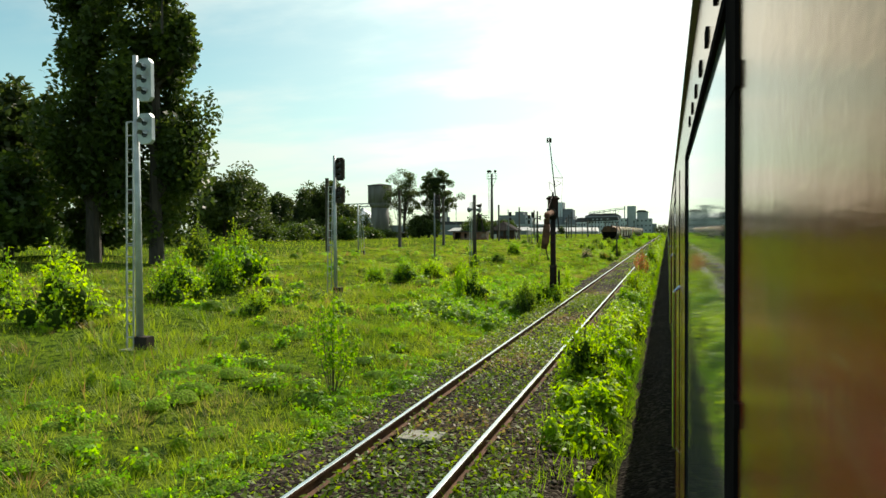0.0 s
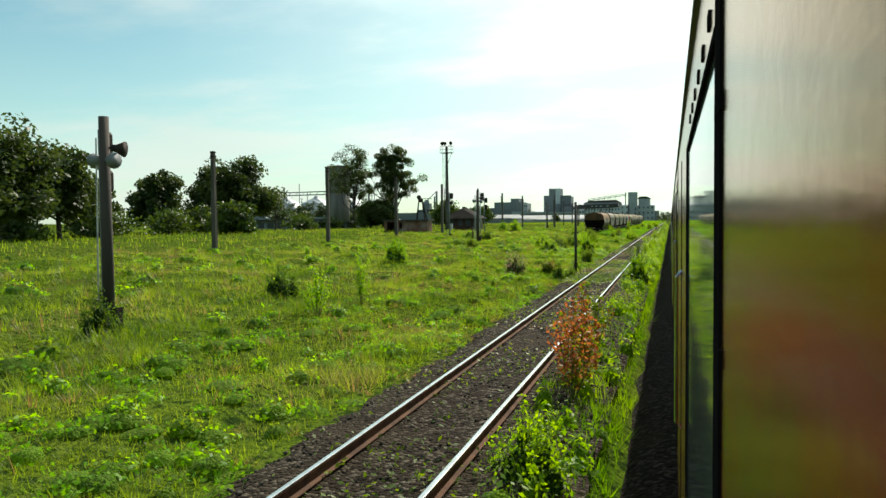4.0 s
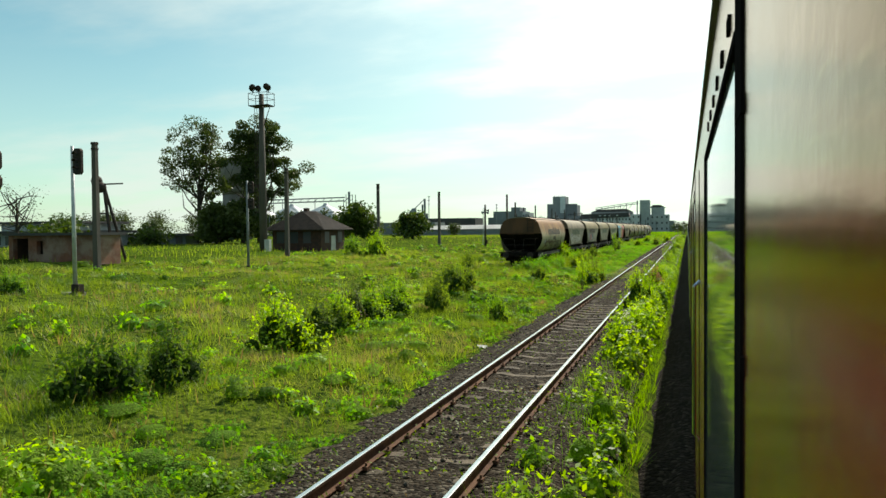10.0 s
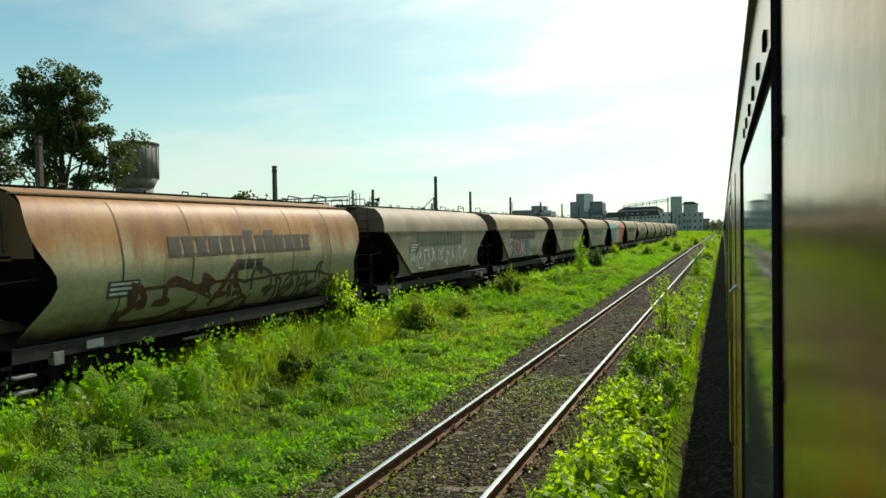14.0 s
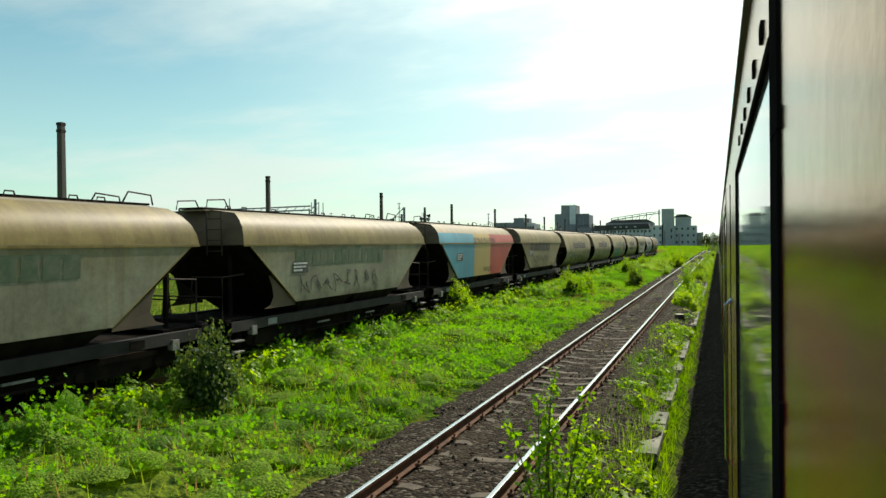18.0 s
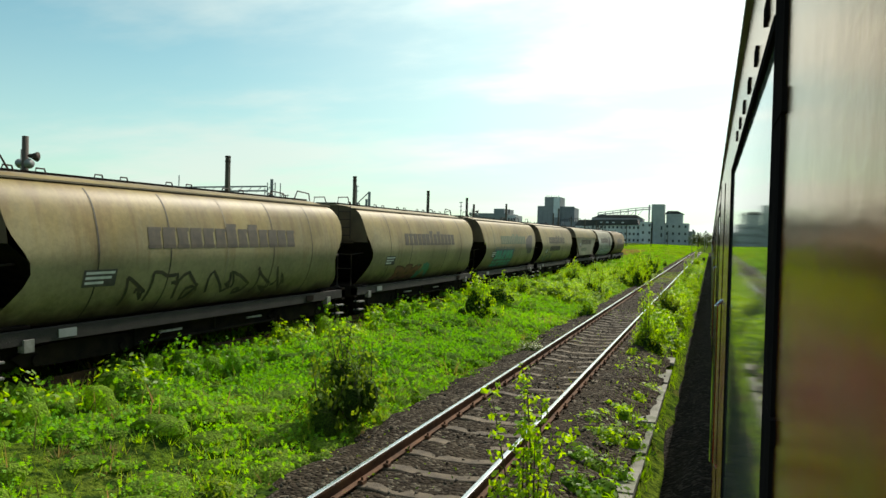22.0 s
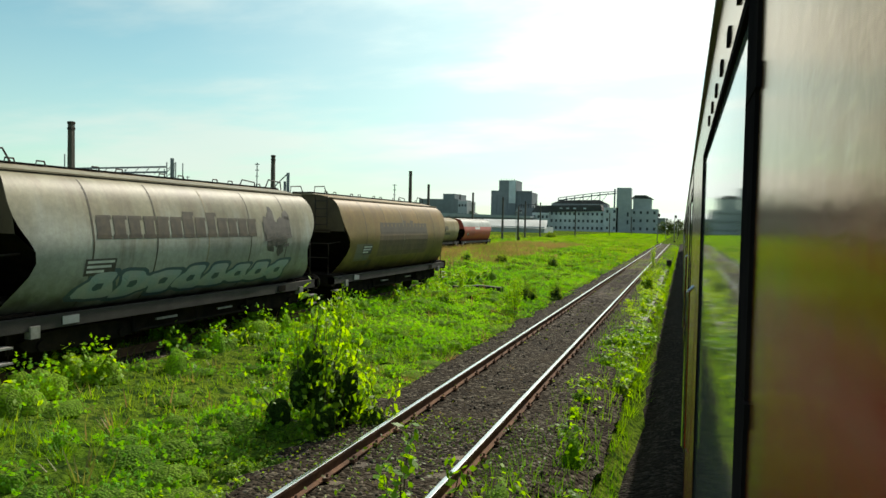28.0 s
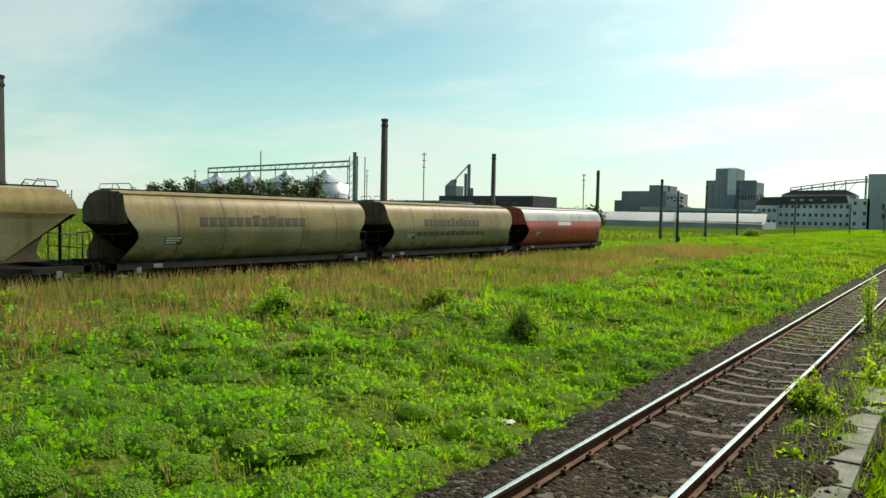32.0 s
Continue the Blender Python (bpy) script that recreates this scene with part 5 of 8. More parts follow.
for k, seed, txt in ((7, 7, M_letter), (8, 8, M_letter), (9, 9, M_letter_g), (10, 10, M_letter)):
    w = round_wagon(at_wagon(k), 0, W_L, M_tan, "cream grain wagon with bulging curved sides and weld seams", ROW, "", end_mat=M_end_shade_soil)
    lettering(w, 3.6 if k != 10 else 3.0, 8.6 if k != 10 else 8.1, 2.2, 2.6, prof_x, txt, seed)
    if k == 7:
        scrawl(w, 2.9, 8.6, 1.15, 1.75, prof_x, M_letter, 52, 7, 0.035, "dark sprayed outline of faded letters")
    if k == 8:
        bubbles(w, 3.2, 5.3, 1.0, 1.52, prof_x, M_spray_dullred, M_spray_wine, 21, 3, "faded red sprayed letter")
        scrawl(w, 5.1, 6.4, 1.0, 1.5, prof_x, M_spray_green, 22, 3, 0.08, "green sprayed blobs")
    if k == 9:
        teal_piece(w, 2.0, 5.4)
        bubbles(w, 8.9, 10.1, 1.6, 2.75, prof_x, M_spray_black, M_spray_black, 77, 1, "dark sprayed blot")
    if k == 10:
        lettering(w, 3.4, 6.6, 1.72, 2.02, prof_x, M_letter, 31, 7)
        scrawl(w, 1.5, 4.6, 1.0, 1.55, prof_x, M_spray_dark, 24, 4, 0.05, "dark sprayed scrawl")
w = angular_wagon(at_wagon(11), 0, W_L, [(1.0, M_greytan)], "cream and grey grain wagon with slanting sides", ROW)
lettering(w, 3.4, 8.4, 2.1, 2.45, ang_x, M_letter, 11)
lettering(w, 3.6, 6.2, 1.55, 1.8, ang_x, M_letter_g, 12)
w = round_wagon(at_wagon(12), 0, 9.6, M_palegrey, "pale grey grain wagon with bulging curved sides", ROW, "", end_mat=M_end_shade_soil)
lettering(w, 2.4, 7.4, 2.2, 2.62, prof_x, M_letter, 13)
scrawl(w, 7.8, 8.9, 1.8, 2.8, prof_x, M_spray_black, 27, 5, 0.14, "dark sprayed shape")
bubbles(w, 2.2, 9.0, 1.05, 1.62, prof_x, M_spray_pale, M_spray_dark, 33, 8, "pale blue sprayed letter with a dark edge")
w = round_wagon((W_X, 309.1, W_Z), 0, 9.9, M_lasttan, "rusty tan grain wagon with bulging sides, last of its row", ROW, "rust-stained tan shell", end_mat=M_end_shade_soil)
for y0, y1, z0, z1, m, lb in ((2.7, 7.5, 1.45, 2.21, M_fadepatch, "faded brown overpainted patch"), (2.75, 7.4, 2.21, 2.46, M_fadedletter, "dark faded band of a painted word"), (0.95, 2.1, 1.35, 1.90, M_greypatch, "dull grey-blue overpainted patch"), (2.15, 2.45, 1.12, 1.36, M_fadedletter, "small dark painted panel")):
    pn = B()
    curved_quad(pn, prof_x, y0, y1, z0, z1, 0.004)
    part("paint_patch", pn, m, w, lb)
lettering(w, 2.75 - LETTER_SHIFT, 7.4 - LETTER_SHIFT, 2.25, 2.60, prof_x, M_fadedletter, 14)

ROW2 = "row of grain wagons on the far siding"
S_X, S_Z, S_P, S_L = -24.4, 0.06, 13.6, 12.0
w = angular_wagon((S_X, 338.0 - S_P, S_Z), 0, S_L, [(1.0, M_tan)], "cream grain wagon with slanting sides in tall dry grass", ROW2)
lettering(w, 3.4, 9.0, 2.1, 2.45, ang_x, M_letter_g, 15)
w = round_wagon((S_X, 338.0, S_Z), 0, S_L, M_tan, "cream grain wagon with curved sides in tall dry grass", ROW2, "", end_mat=M_end_shade_soil)
lettering(w, 3.6, 8.9, 2.2, 2.55, prof_x, M_letter, 16)
w = round_wagon((S_X, 338.0 + S_P, S_Z), 0, S_L, M_tan, "cream and grey grain wagon beside a red one", ROW2, "", end_mat=M_end_shade_soil)
lettering(w, 3.6, 8.9, 2.2, 2.55, prof_x, M_letter, 17)
lettering(w, 3.0, 9.5, 1.7, 1.9, prof_x, M_spray_black, 18)
w = round_wagon((S_X, 338.0 + 2 * S_P, S_Z), 0, S_L, M_lightgrey, "red grain wagon with a pale grey roof", ROW2, "", low=M_red, end_mat=M_red)
pn = B()
poly(pn, [(prof_x(2.25) + 0.006, 4.6, 2.25), (prof_x(2.25) + 0.006, 6.6, 2.25), (prof_x(2.5) + 0.006, 6.6, 2.5), (prof_x(2.5) + 0.006, 4.6, 2.5)])
part("lettering", pn, M_spray_white, w, "small white word as a plain bar")
# ---------------------------------------------------------------- poles, signals and yard furniture
def concrete_pole(x, y, top, r=0.13):
    z = gz(x, y)
    t = thing("yard_pole", "weathered square concrete pole in the grass", "pole", (x, y, z), random.uniform(-6, 6), "poles along the yard")
    h = top - z
    bm = B()
    for s, a, b in ((0, -0.2, h),):
        v0 = [(-r, -r * 0.8), (r, -r * 0.8), (r, r * 0.8), (-r, r * 0.8)]
        lo = [bm.verts.new((p * 1.25, q * 1.25, a)) for p, q in v0]
        hi = [bm.verts.new((p * 0.95, q * 0.95, b)) for p, q in v0]
        for i in range(4):
            bm.faces.new((lo[i], lo[(i + 1) % 4], hi[(i + 1) % 4], hi[i]))
        bm.faces.new(hi)
    part("shaft", bm, M_pole, t, bevel=0.02)
    for za in (h - 0.42, h - 0.13):
        part("band", box(B(), -r * 1.05, r * 1.05, -r, r, za, za + 0.11), M_iron, t)
    return t


for y in (66.2, 84.6, 101.5, 118.4, 135.4, 154.4, 171.8, 190.5, 232.5, 250.6, 269.6, 287.2, 304.6, 318.0, 336.8, 371.6, 391.0, 409.5, 428.0):
    concrete_pole(-29.4, y, 7.62 + random.uniform(-0.15, 0.15))
for x, y, top in ((-26.1, 212.7, 8.2), (-24.7, 353.3, 7.8), (-31.0, 452.0, 8.2), (-27.0, 480.0, 7.5), (-22.0, 520.0, 7.5), (-18.0, 560.0, 7.0)):
    concrete_pole(x, y, top)


def speaker_pole(x, y, top, label):
    z = gz(x, y)
    t = thing("loudspeaker_pole", label, "pole", (x, y, z), 0, "loudspeaker poles")
    h = top - z
    part("post", tube(B(), [(0, 0, -0.2), (0, 0, h)], [0.15, 0.12], 8), M_postwood, t, smooth=True)
    for k, (dx, dz, yaw) in enumerate(((0.30, -0.75, 0.3), (0.33, -1.05, -0.4), (-0.30, -1.0, 2.8))):
        hb = B()
        a = Vector((0, 0, h + dz))
        d = Vector((math.cos(yaw), math.sin(yaw), -0.12))
        tube(hb, [a, a + d * 0.2], 0.03, 6)
        tube(hb, [a + d * 0.18, a + d * 0.30, a + d * 0.50], [0.08, 0.10, 0.20], 12)
        part("horn", hb, M_grey if k else M_iron, t, "grey horn loudspeaker", smooth=True)
    tube_b = B()
    tube(tube_b, [(-0.28, 0.1, 0.1), (-0.2, 0.1, h - 0.5)], 0.035, 6)
    tube(tube_b, [(-0.42, 0.1, 0.1), (-0.34, 0.1, h - 0.5)], 0.02, 6)
    part("conduit", tube_b, M_silver, t, "pale conduit pipes")
    part("junction_box", box(B(), 0.10, 0.32, -0.1, 0.12, 0.3, 0.75), M_iron, t, bevel=0.01)
    return t


speaker_pole(-13.3, 57.4, 5.45, "dark timber pole with horn loudspeakers and pale pipes")
speaker_pole(-18.2, 111.8, 5.7, "dark timber pole with loudspeaker horns in the meadow")
speaker_pole(-25.5, 198.0, 6.2, "dark loudspeaker pole behind the wagons")
speaker_pole(-25.5, 251.8, 6.3, "dark loudspeaker pole above the wagons")
speaker_pole(-24.2, 277.0 + 28, 6.2, "dark loudspeaker pole behind the wagon row")
speaker_pole(-25.0, 402.0, 6.0, "dark pole with loudspeakers on the far yard")


def light_signal(x, y, top, heads, material, label, ladder=True, face=0.0, head=None):
    """Signal mast: steel post, long heads with hooded lenses, ladder, foot box."""
    z = gz(x, y)
    t = thing("light_signal", label, "railway signal", (x, y, z), face, "light signals")
    h = top - z
    part("mast", tube(B(), [(0, 0, -0.1), (0, 0, h)], [0.085, 0.06], 10), material, t, smooth=True)
    zz = h - 0.10
    for n in heads:
        hh = 0.27 * n + 0.16
        bm = B()
        c = 0.09
        pr = [(0.08, c), (0.08 + c, 0), (0.40, 0), (0.47, c), (0.47, hh - c), (0.40, hh), (0.08 + c, hh), (0.08, hh - c)]
        a = [bm.verts.new((u, -0.06, zz - hh + v)) for u, v in pr]
        b = [bm.verts.new((u, 0.05, zz - hh + v)) for u, v in pr]
        for i in range(8):
            bm.faces.new((a[i], a[(i + 1) % 8], b[(i + 1) % 8], b[i]))
        bm.faces.new(a)
        bm.faces.new(b)
        hd = part("signal_head", bm, head or M_iron, t, "flat signal head with clipped corners")
        for k in range(n):
            zc = zz - 0.21 - 0.27 * k
            part("lens", tube(B(), [(0.275, -0.075, zc), (0.275, -0.055, zc)], 0.075, 12), M_lens, hd)
            ho = B()
            for i in range(8):
                a0, a1 = math.pi * i / 8, math.pi * (i + 1) / 8
                poly(ho, [(0.275 + 0.10 * math.cos(a0), -0.06, zc + 0.10 * math.sin(a0)), (0.275 + 0.10 * math.cos(a1), -0.06, zc + 0.10 * math.sin(a1)), (0.275 + 0.09 * math.cos(a1), -0.22, zc + 0.085 * math.sin(a1)), (0.275 + 0.09 * math.cos(a0), -0.22, zc + 0.085 * math.sin(a0))])
            part("hood", ho, head or M_iron, hd)
        arm = B()
        tube(arm, [(0, 0, zz - hh * 0.3), (0.12, 0, zz - hh * 0.3)], 0.03, 6)
        tube(arm, [(0, 0, zz - hh * 0.75), (0.12, 0, zz - hh * 0.75)], 0.03, 6)
        part("arm", arm, material, t)
        zz -= hh + 0.28
    if ladder:
        ld = B()
        for dx in (-0.32, -0.13):
            tube(ld, [(dx - 0.10, 0.05, 0.0), (dx, 0.05, h * 0.78)], 0.022, 6)
        n = int(h * 0.78 / 0.3)
        for k in range(1, n):
            s = k / n
            xa, xb = -0.42 + 0.10 * s, -0.23 + 0.10 * s
            tube(ld, [(xa, 0.05, h * 0.78 * s), (xb, 0.05, h * 0.78 * s)], 0.014, 5)
        tube(ld, [(-0.32, 0.05, h * 0.78), (0, 0.05, h * 0.78)], 0.018, 5)
        tube(ld, [(-0.38, 0.05, h * 0.36), (0, 0.05, h * 0.36)], 0.018, 5)
        part("ladder", ld, material, t, "narrow rung ladder")
    part("foot_box", box(B(), -0.05, 0.30, -0.14, 0.12, 0.0, 0.36), M_iron, t, bevel=0.02)
    part("footing", box(B(), -0.45, 0.30, -0.22, 0.22, -0.2, 0.05), M_slab, t, bevel=0.02)
    return t


def ladder_post(x, y):
    """Pale mast without a head, with a ladder and two dark foot boxes."""
    t = thing("signal_mast", "pale headless signal mast with a leaning ladder", "signal mast", (x, y, gz(x, y)))
    part("mast", tube(B(), [(0, 0, -0.1), (0, 0, 4.5)], [0.085, 0.06], 10), M_silver, t, smooth=True)
    ld = B()
    for dx in (0.18, 0.48):
        tube(ld, [(dx + 0.1, 0.05, 0.0), (dx * 0.6 + 0.06, 0.05, 3.2)], 0.022, 6)
    for k in range(1, 9):
        tube(ld, [(0.26 - 0.012 * k, 0.05, 0.36 * k), (0.56 - 0.026 * k, 0.05, 0.36 * k)], 0.014, 5)
    part("ladder", ld, M_silver, t, "narrow rung ladder")
    for dx in (-0.12, 0.42):
        part("foot_box", box(B(), dx - 0.13, dx + 0.13, -0.14, 0.12, 0.0, 0.5), M_iron, t, bevel=0.02)


light_signal(-11.75, 21.05, 6.94, (3, 2), M_silver, "silver-painted light signal with two heads and a ladder", True, head=M_silver)
light_signal(-13.64, 35.3, 6.11, (3, 2), M_silver, "pale light signal with two heads and a thin ladder", True)
light_signal(-17.9, 62.2, 5.9, (3, 2), M_grey, "grey light signal with two small heads", False)
ladder_post(-25.2, 63.6)
light_signal(-25.6, 143.5, 6.0, (2, 2), M_grey, "grey light signal with two heads by the hut", False)
light_signal(-25.6, 126.4, 6.15, (2, 1), M_grey, "dark light signal with two heads near the hut", True)
light_signal(-21.8, 126.6, 6.1, (3,), M_silver, "pale silver light signal by the concrete pole", False)


def short_post(x, y, top, label):
    """Tarred post on a steel tripod foot."""
    z = gz(x, y)
    t = thing("marker_post", label, "post", (x, y, z), 0, "tripod posts")
    h = top - z
    part("post", tube(B(), [(0, 0, 0), (0, 0, h)], [0.075, 0.065], 8), M_postwood, t, smooth=True)
    tr = B()
    for k in range(3):
        a = 2.1 * k + 0.4
        tube(tr, [(0, 0, 0.95), (0.32 * math.cos(a), 0.32 * math.sin(a), 0.0)], 0.022, 6)
    part("tripod", tr, M_iron, t)
    part("collar", box(B(), -0.16, 0.16, -0.04, 0.04, h * 0.58, h * 0.58 + 0.06), M_iron, t)


short_post(-4.95, 82.6, 3.72, "thin tarred post on tripod struts beside the track")
short_post(-21.0, 120.2, 2.0, "short dark post in the grass")

# flood-light mast
mx, my = -37.4, 163.5
mz = gz(mx, my)
t = thing("floodlight_mast", "tall dark mast with a lamp platform and climbing rail", "floodlight mast", (mx, my, mz))
mh = 16.2 - mz
part("mast", tube(B(), [(0, 0, 0), (0, 0, mh * 0.5), (0, 0, mh - 0.6)], [0.36, 0.30, 0.22], 10), M_pole, t, smooth=True)
pl = B()
box(pl, -1.0, 1.0, -0.6, 0.6, mh - 1.75, mh - 1.66)
for x in (-1.0, 1.0):
    for y in (-0.6, 0.6):
        tube(pl, [(x, y, mh - 1.7), (x, y, mh - 0.55)], 0.03, 5)
for zz in (mh - 0.55, mh - 1.1):
    tube(pl, [(-1, -0.6, zz), (1, -0.6, zz), (1, 0.6, zz), (-1, 0.6, zz), (-1, -0.6, zz)], 0.025, 5)
tube(pl, [(0.2, 0, mh - 3.6), (0.95, 0, mh - 1.7)], 0.04, 5)
part("platform", pl, M_iron, t, "lamp platform with rails")
for x, y in ((-0.9, 0), (-0.45, 0.3), (-0.6, -0.4), (0.65, 0.2), (0.8, -0.3)):
    lm = B()
    tube(lm, [(x, y, mh - 0.5), (x, y, mh - 0.05)], 0.04, 5)
    tube(lm, [(x, y, mh + 0.05), (x + 0.12, y - 0.25, mh - 0.05), (x + 0.16, y - 0.36, mh - 0.08)], [0.16, 0.24, 0.30], 10)
    part("floodlight", lm, M_iron, t, "round floodlight", smooth=True)
cl = B()
tube(cl, [(-0.75, 0, 3.5), (-0.75, 0, mh - 1.7)], 0.025, 5)
tube(cl, [(-0.50, 0, 3.5), (-0.50, 0, mh - 1.7)], 0.025, 5)
for k in range(24):
    tube(cl, [(-0.75, 0, 3.6 + 0.42 * k), (-0.3, 0, 3.6 + 0.42 * k)], 0.012, 4)
part("climbing_ladder", cl, M_iron, t)
part("cabinet", box(B(), 0.6, 1.1, -0.8, -0.4, 0, 1.1), M_white, t, "white cable cabinet", bevel=0.03)

# water crane
cx, cy = -4.65, 37.77
cz = gz(cx, cy)
t = thing("water_crane", "rusty black water crane with a bent spout beside the track", "water crane", (cx, cy, cz))
part("column", tube(B(), [(0, 0, -0.1), (0, 0, 1.30 - cz), (0, 0, 1.36 - cz), (0, 0, 3.30 - cz)], [0.155, 0.145, 0.118, 0.112], 14), M_cranewood, t, "rust-streaked iron column", smooth=True)
hd = B()
tube(hd, [(0, 0, 3.30 - cz), (0, 0, 3.46 - cz), (0, 0, 4.14 - cz), (0, 0, 4.15 - cz), (0, 0, 4.24 - cz), (0, 0, 4.25 - cz), (0, 0, 4.30 - cz)], [0.12, 0.225, 0.225, 0.255, 0.255, 0.225, 0.20], 24)
for k in range(6):
    ball(hd, (0.265 * math.cos(k * 1.047), 0.265 * math.sin(k * 1.047), 4.19 - cz), 0.035, 6, 4)
part("head", hd, M_cranewood, t, "grimy cylindrical head with a bolted collar")
part("head_cap", tube(B(), [(0, 0, 4.29 - cz), (0, 0, 4.40 - cz), (0, 0, 4.48 - cz)], [0.05, 0.045, 0.02], 8), M_iron, t)
for za, zb, rr_ in ((1.27, 1.36, 0.16), (2.30, 2.36, 0.135), (2.66, 2.76, 0.140)):
    part("flange", tube(B(), [(0, 0, za - cz), (0, 0, zb - cz)], rr_, 14), M_iron, t)
sp = B()
tube(sp, [(0, -0.18, 3.60 - cz), (0.06, -1.2, 3.54 - cz), (0.12, -2.25, 3.47 - cz), (0.14, -2.46, 3.41 - cz), (0.15, -2.57, 3.28 - cz), (0.15, -2.60, 3.05 - cz)], [0.115, 0.115, 0.12, 0.125, 0.12, 0.11], 14)
part("spout", sp, M_rust, t, "rust-brown swinging arm pipe", smooth=True)
part("outlet", tube(B(), [(0.15, -2.60, 3.08 - cz), (0.14, -2.61, 2.75 - cz), (0.11, -2.66, 2.45 - cz), (0.06, -2.74, 2.14 - cz)], [0.125, 0.15, 0.145, 0.115], 14), M_rust, t, "bent rust-brown outlet pipe", smooth=True)
part("arm_flange", tube(B(), [(0.02, -0.30, 3.595 - cz), (0.023, -0.36, 3.59 - cz)], 0.165, 14), M_iron, t)
st = B()
tube(st, [(0.0, -0.06, 4.34 - cz), (0.07, -1.75, 3.70 - cz)], 0.012, 5)
ball(st, (0.03, -0.85, 4.04 - cz), 0.04, 6, 4)
tube(st, [(0.07, -1.75, 3.72 - cz), (0.08, -1.76, 3.58 - cz)], 0.03, 6)
part("stay", st, M_iron, t, "thin stay rod with a turnbuckle")
part("lever", tube(B(), [(0.13, -2.48, 2.72 - cz), (0.08, -2.36, 2.42 - cz), (0.0, -1.9, 2.10 - cz), (-0.07, -0.87, 1.64 - cz)], 0.022, 6), M_iron, t, "bent operating lever")
part("valve_post", tube(B(), [(0.24, 0.05, -0.1), (0.24, 0.05, 1.05 - cz), (0.24, 0.05, 1.19 - cz)], [0.05, 0.045, 0.015], 8), M_iron, t, "short black iron stub")
an = B()
tube(an, [(0.24, 0.18, 2.80 - cz), (-0.22, 0.42, 6.85 - cz)], [0.03, 0.02], 6)
tube(an, [(0.03, 0.31, 5.10 - cz), (0.36, 0.42, 5.08 - cz)], 0.016, 5)
for a, b in (((-0.18, 0.1, 4.92), (0.06, 0.3, 4.72)), ((0.06, 0.3, 4.72), (0.30, 0.4, 4.86)), ((0.30, 0.4, 4.86), (0.12, 0.3, 4.98)), ((-0.18, 0.1, 4.92), (-0.14, 0.1, 4.60)), ((-0.14, 0.1, 4.60), (0.0, 0.0, 4.45)), ((0.02, 0.3, 4.98), (0.06, 0.3, 4.72))):
    tube(an, [(a[0], a[1], a[2] - cz), (b[0], b[1], b[2] - cz)], 0.009, 4)
for dx in (-0.29, -0.15):
    tube(an, [(dx, 0.42, 6.62 - cz), (dx, 0.42, 6.82 - cz)], 0.038, 6)
tube(an, [(-0.31, 0.42, 6.68 - cz), (-0.13, 0.42, 6.68 - cz)], 0.018, 5)
tube(an, [(0.36, 0.42, 5.08 - cz), (0.26, 0.30, 3.30 - cz)], 0.005, 4)
tube(an, [(-0.10, 0.36, 5.9 - cz), (0.36, 0.42, 5.08 - cz)], 0.005, 4)
part("lamp_rod", an, M_iron, t, "thin leaning rod with crossbar and wires")

# old lamp frame by the hut
fx, fy = -34.4, 140.9
fz = gz(fx, fy)
t = thing("lamp_trestle", "black timber trestle with two round lamps behind the hut", "lamp trestle", (fx, fy, fz))
tr = B()
for x in (-0.9, 0.9):
    tube(tr, [(x, 0, 0), (x * 0.25, 0, 5.0)], 0.10, 6)
    tube(tr, [(x * 1.2, 0.9, 0), (x * 0.25, 0, 5.0)], 0.09, 6)
for zz in (1.6, 3.2):
    tube(tr, [(-0.9 + zz * 0.13, 0, zz), (0.9 - zz * 0.13, 0, zz)], 0.05, 6)
tube(tr, [(-0.3, 0, 5.0), (1.7, 0, 5.0)], 0.05, 6)
part("frame", tr, M_iron, t)
for x, zz in ((-0.2, 5.2), (0.1, 4.8)):
    part("lamp", ball(B(), (x, -0.1, zz), 0.34, 10, 6), M_iron, t, "round black lamp", smooth=True)

# roofless brick hut
hx0, hx1, hy0, hy1 = -39.0, -32.5, 138.3, 140.4
hz = gz(-36, 140) - 0.05
t = thing("brick_hut", "small flat-roofed hut of faded pink plaster with a dark doorway", "hut", (hx0, hy0, hz))
wd, dp, ht = hx1 - hx0, hy1 - hy0, 1.72
for a, b, z0, z1 in ((0, 0.35, 0, ht), (1.55, 2.2, 0, ht), (2.7, wd, 0, ht), (0.35, 1.55, 1.55, ht), (2.2, 2.7, 1.4, ht), (2.2, 2.7, 0, 0.6)):
    part("wall", box(B(), a, b, 0, 0.3, z0, z1), M_pinkplaster, t, "faded pink plaster wall")
part("wall", box(B(), 0, 0.3, 0.3, dp, 0, ht), M_brick, t)
part("wall", box(B(), wd - 0.3, wd, 0.3, dp, 0, ht), M_pinkplaster, t)
part("wall", box(B(), 0.3, wd - 0.3, dp - 0.3, dp, 0, ht), M_brick, t)
part("roof", box(B(), -0.25, wd + 0.25, -0.25, dp + 0.25, ht, ht + 0.16), M_darkroof, t, "flat concrete roof", bevel=0.02)

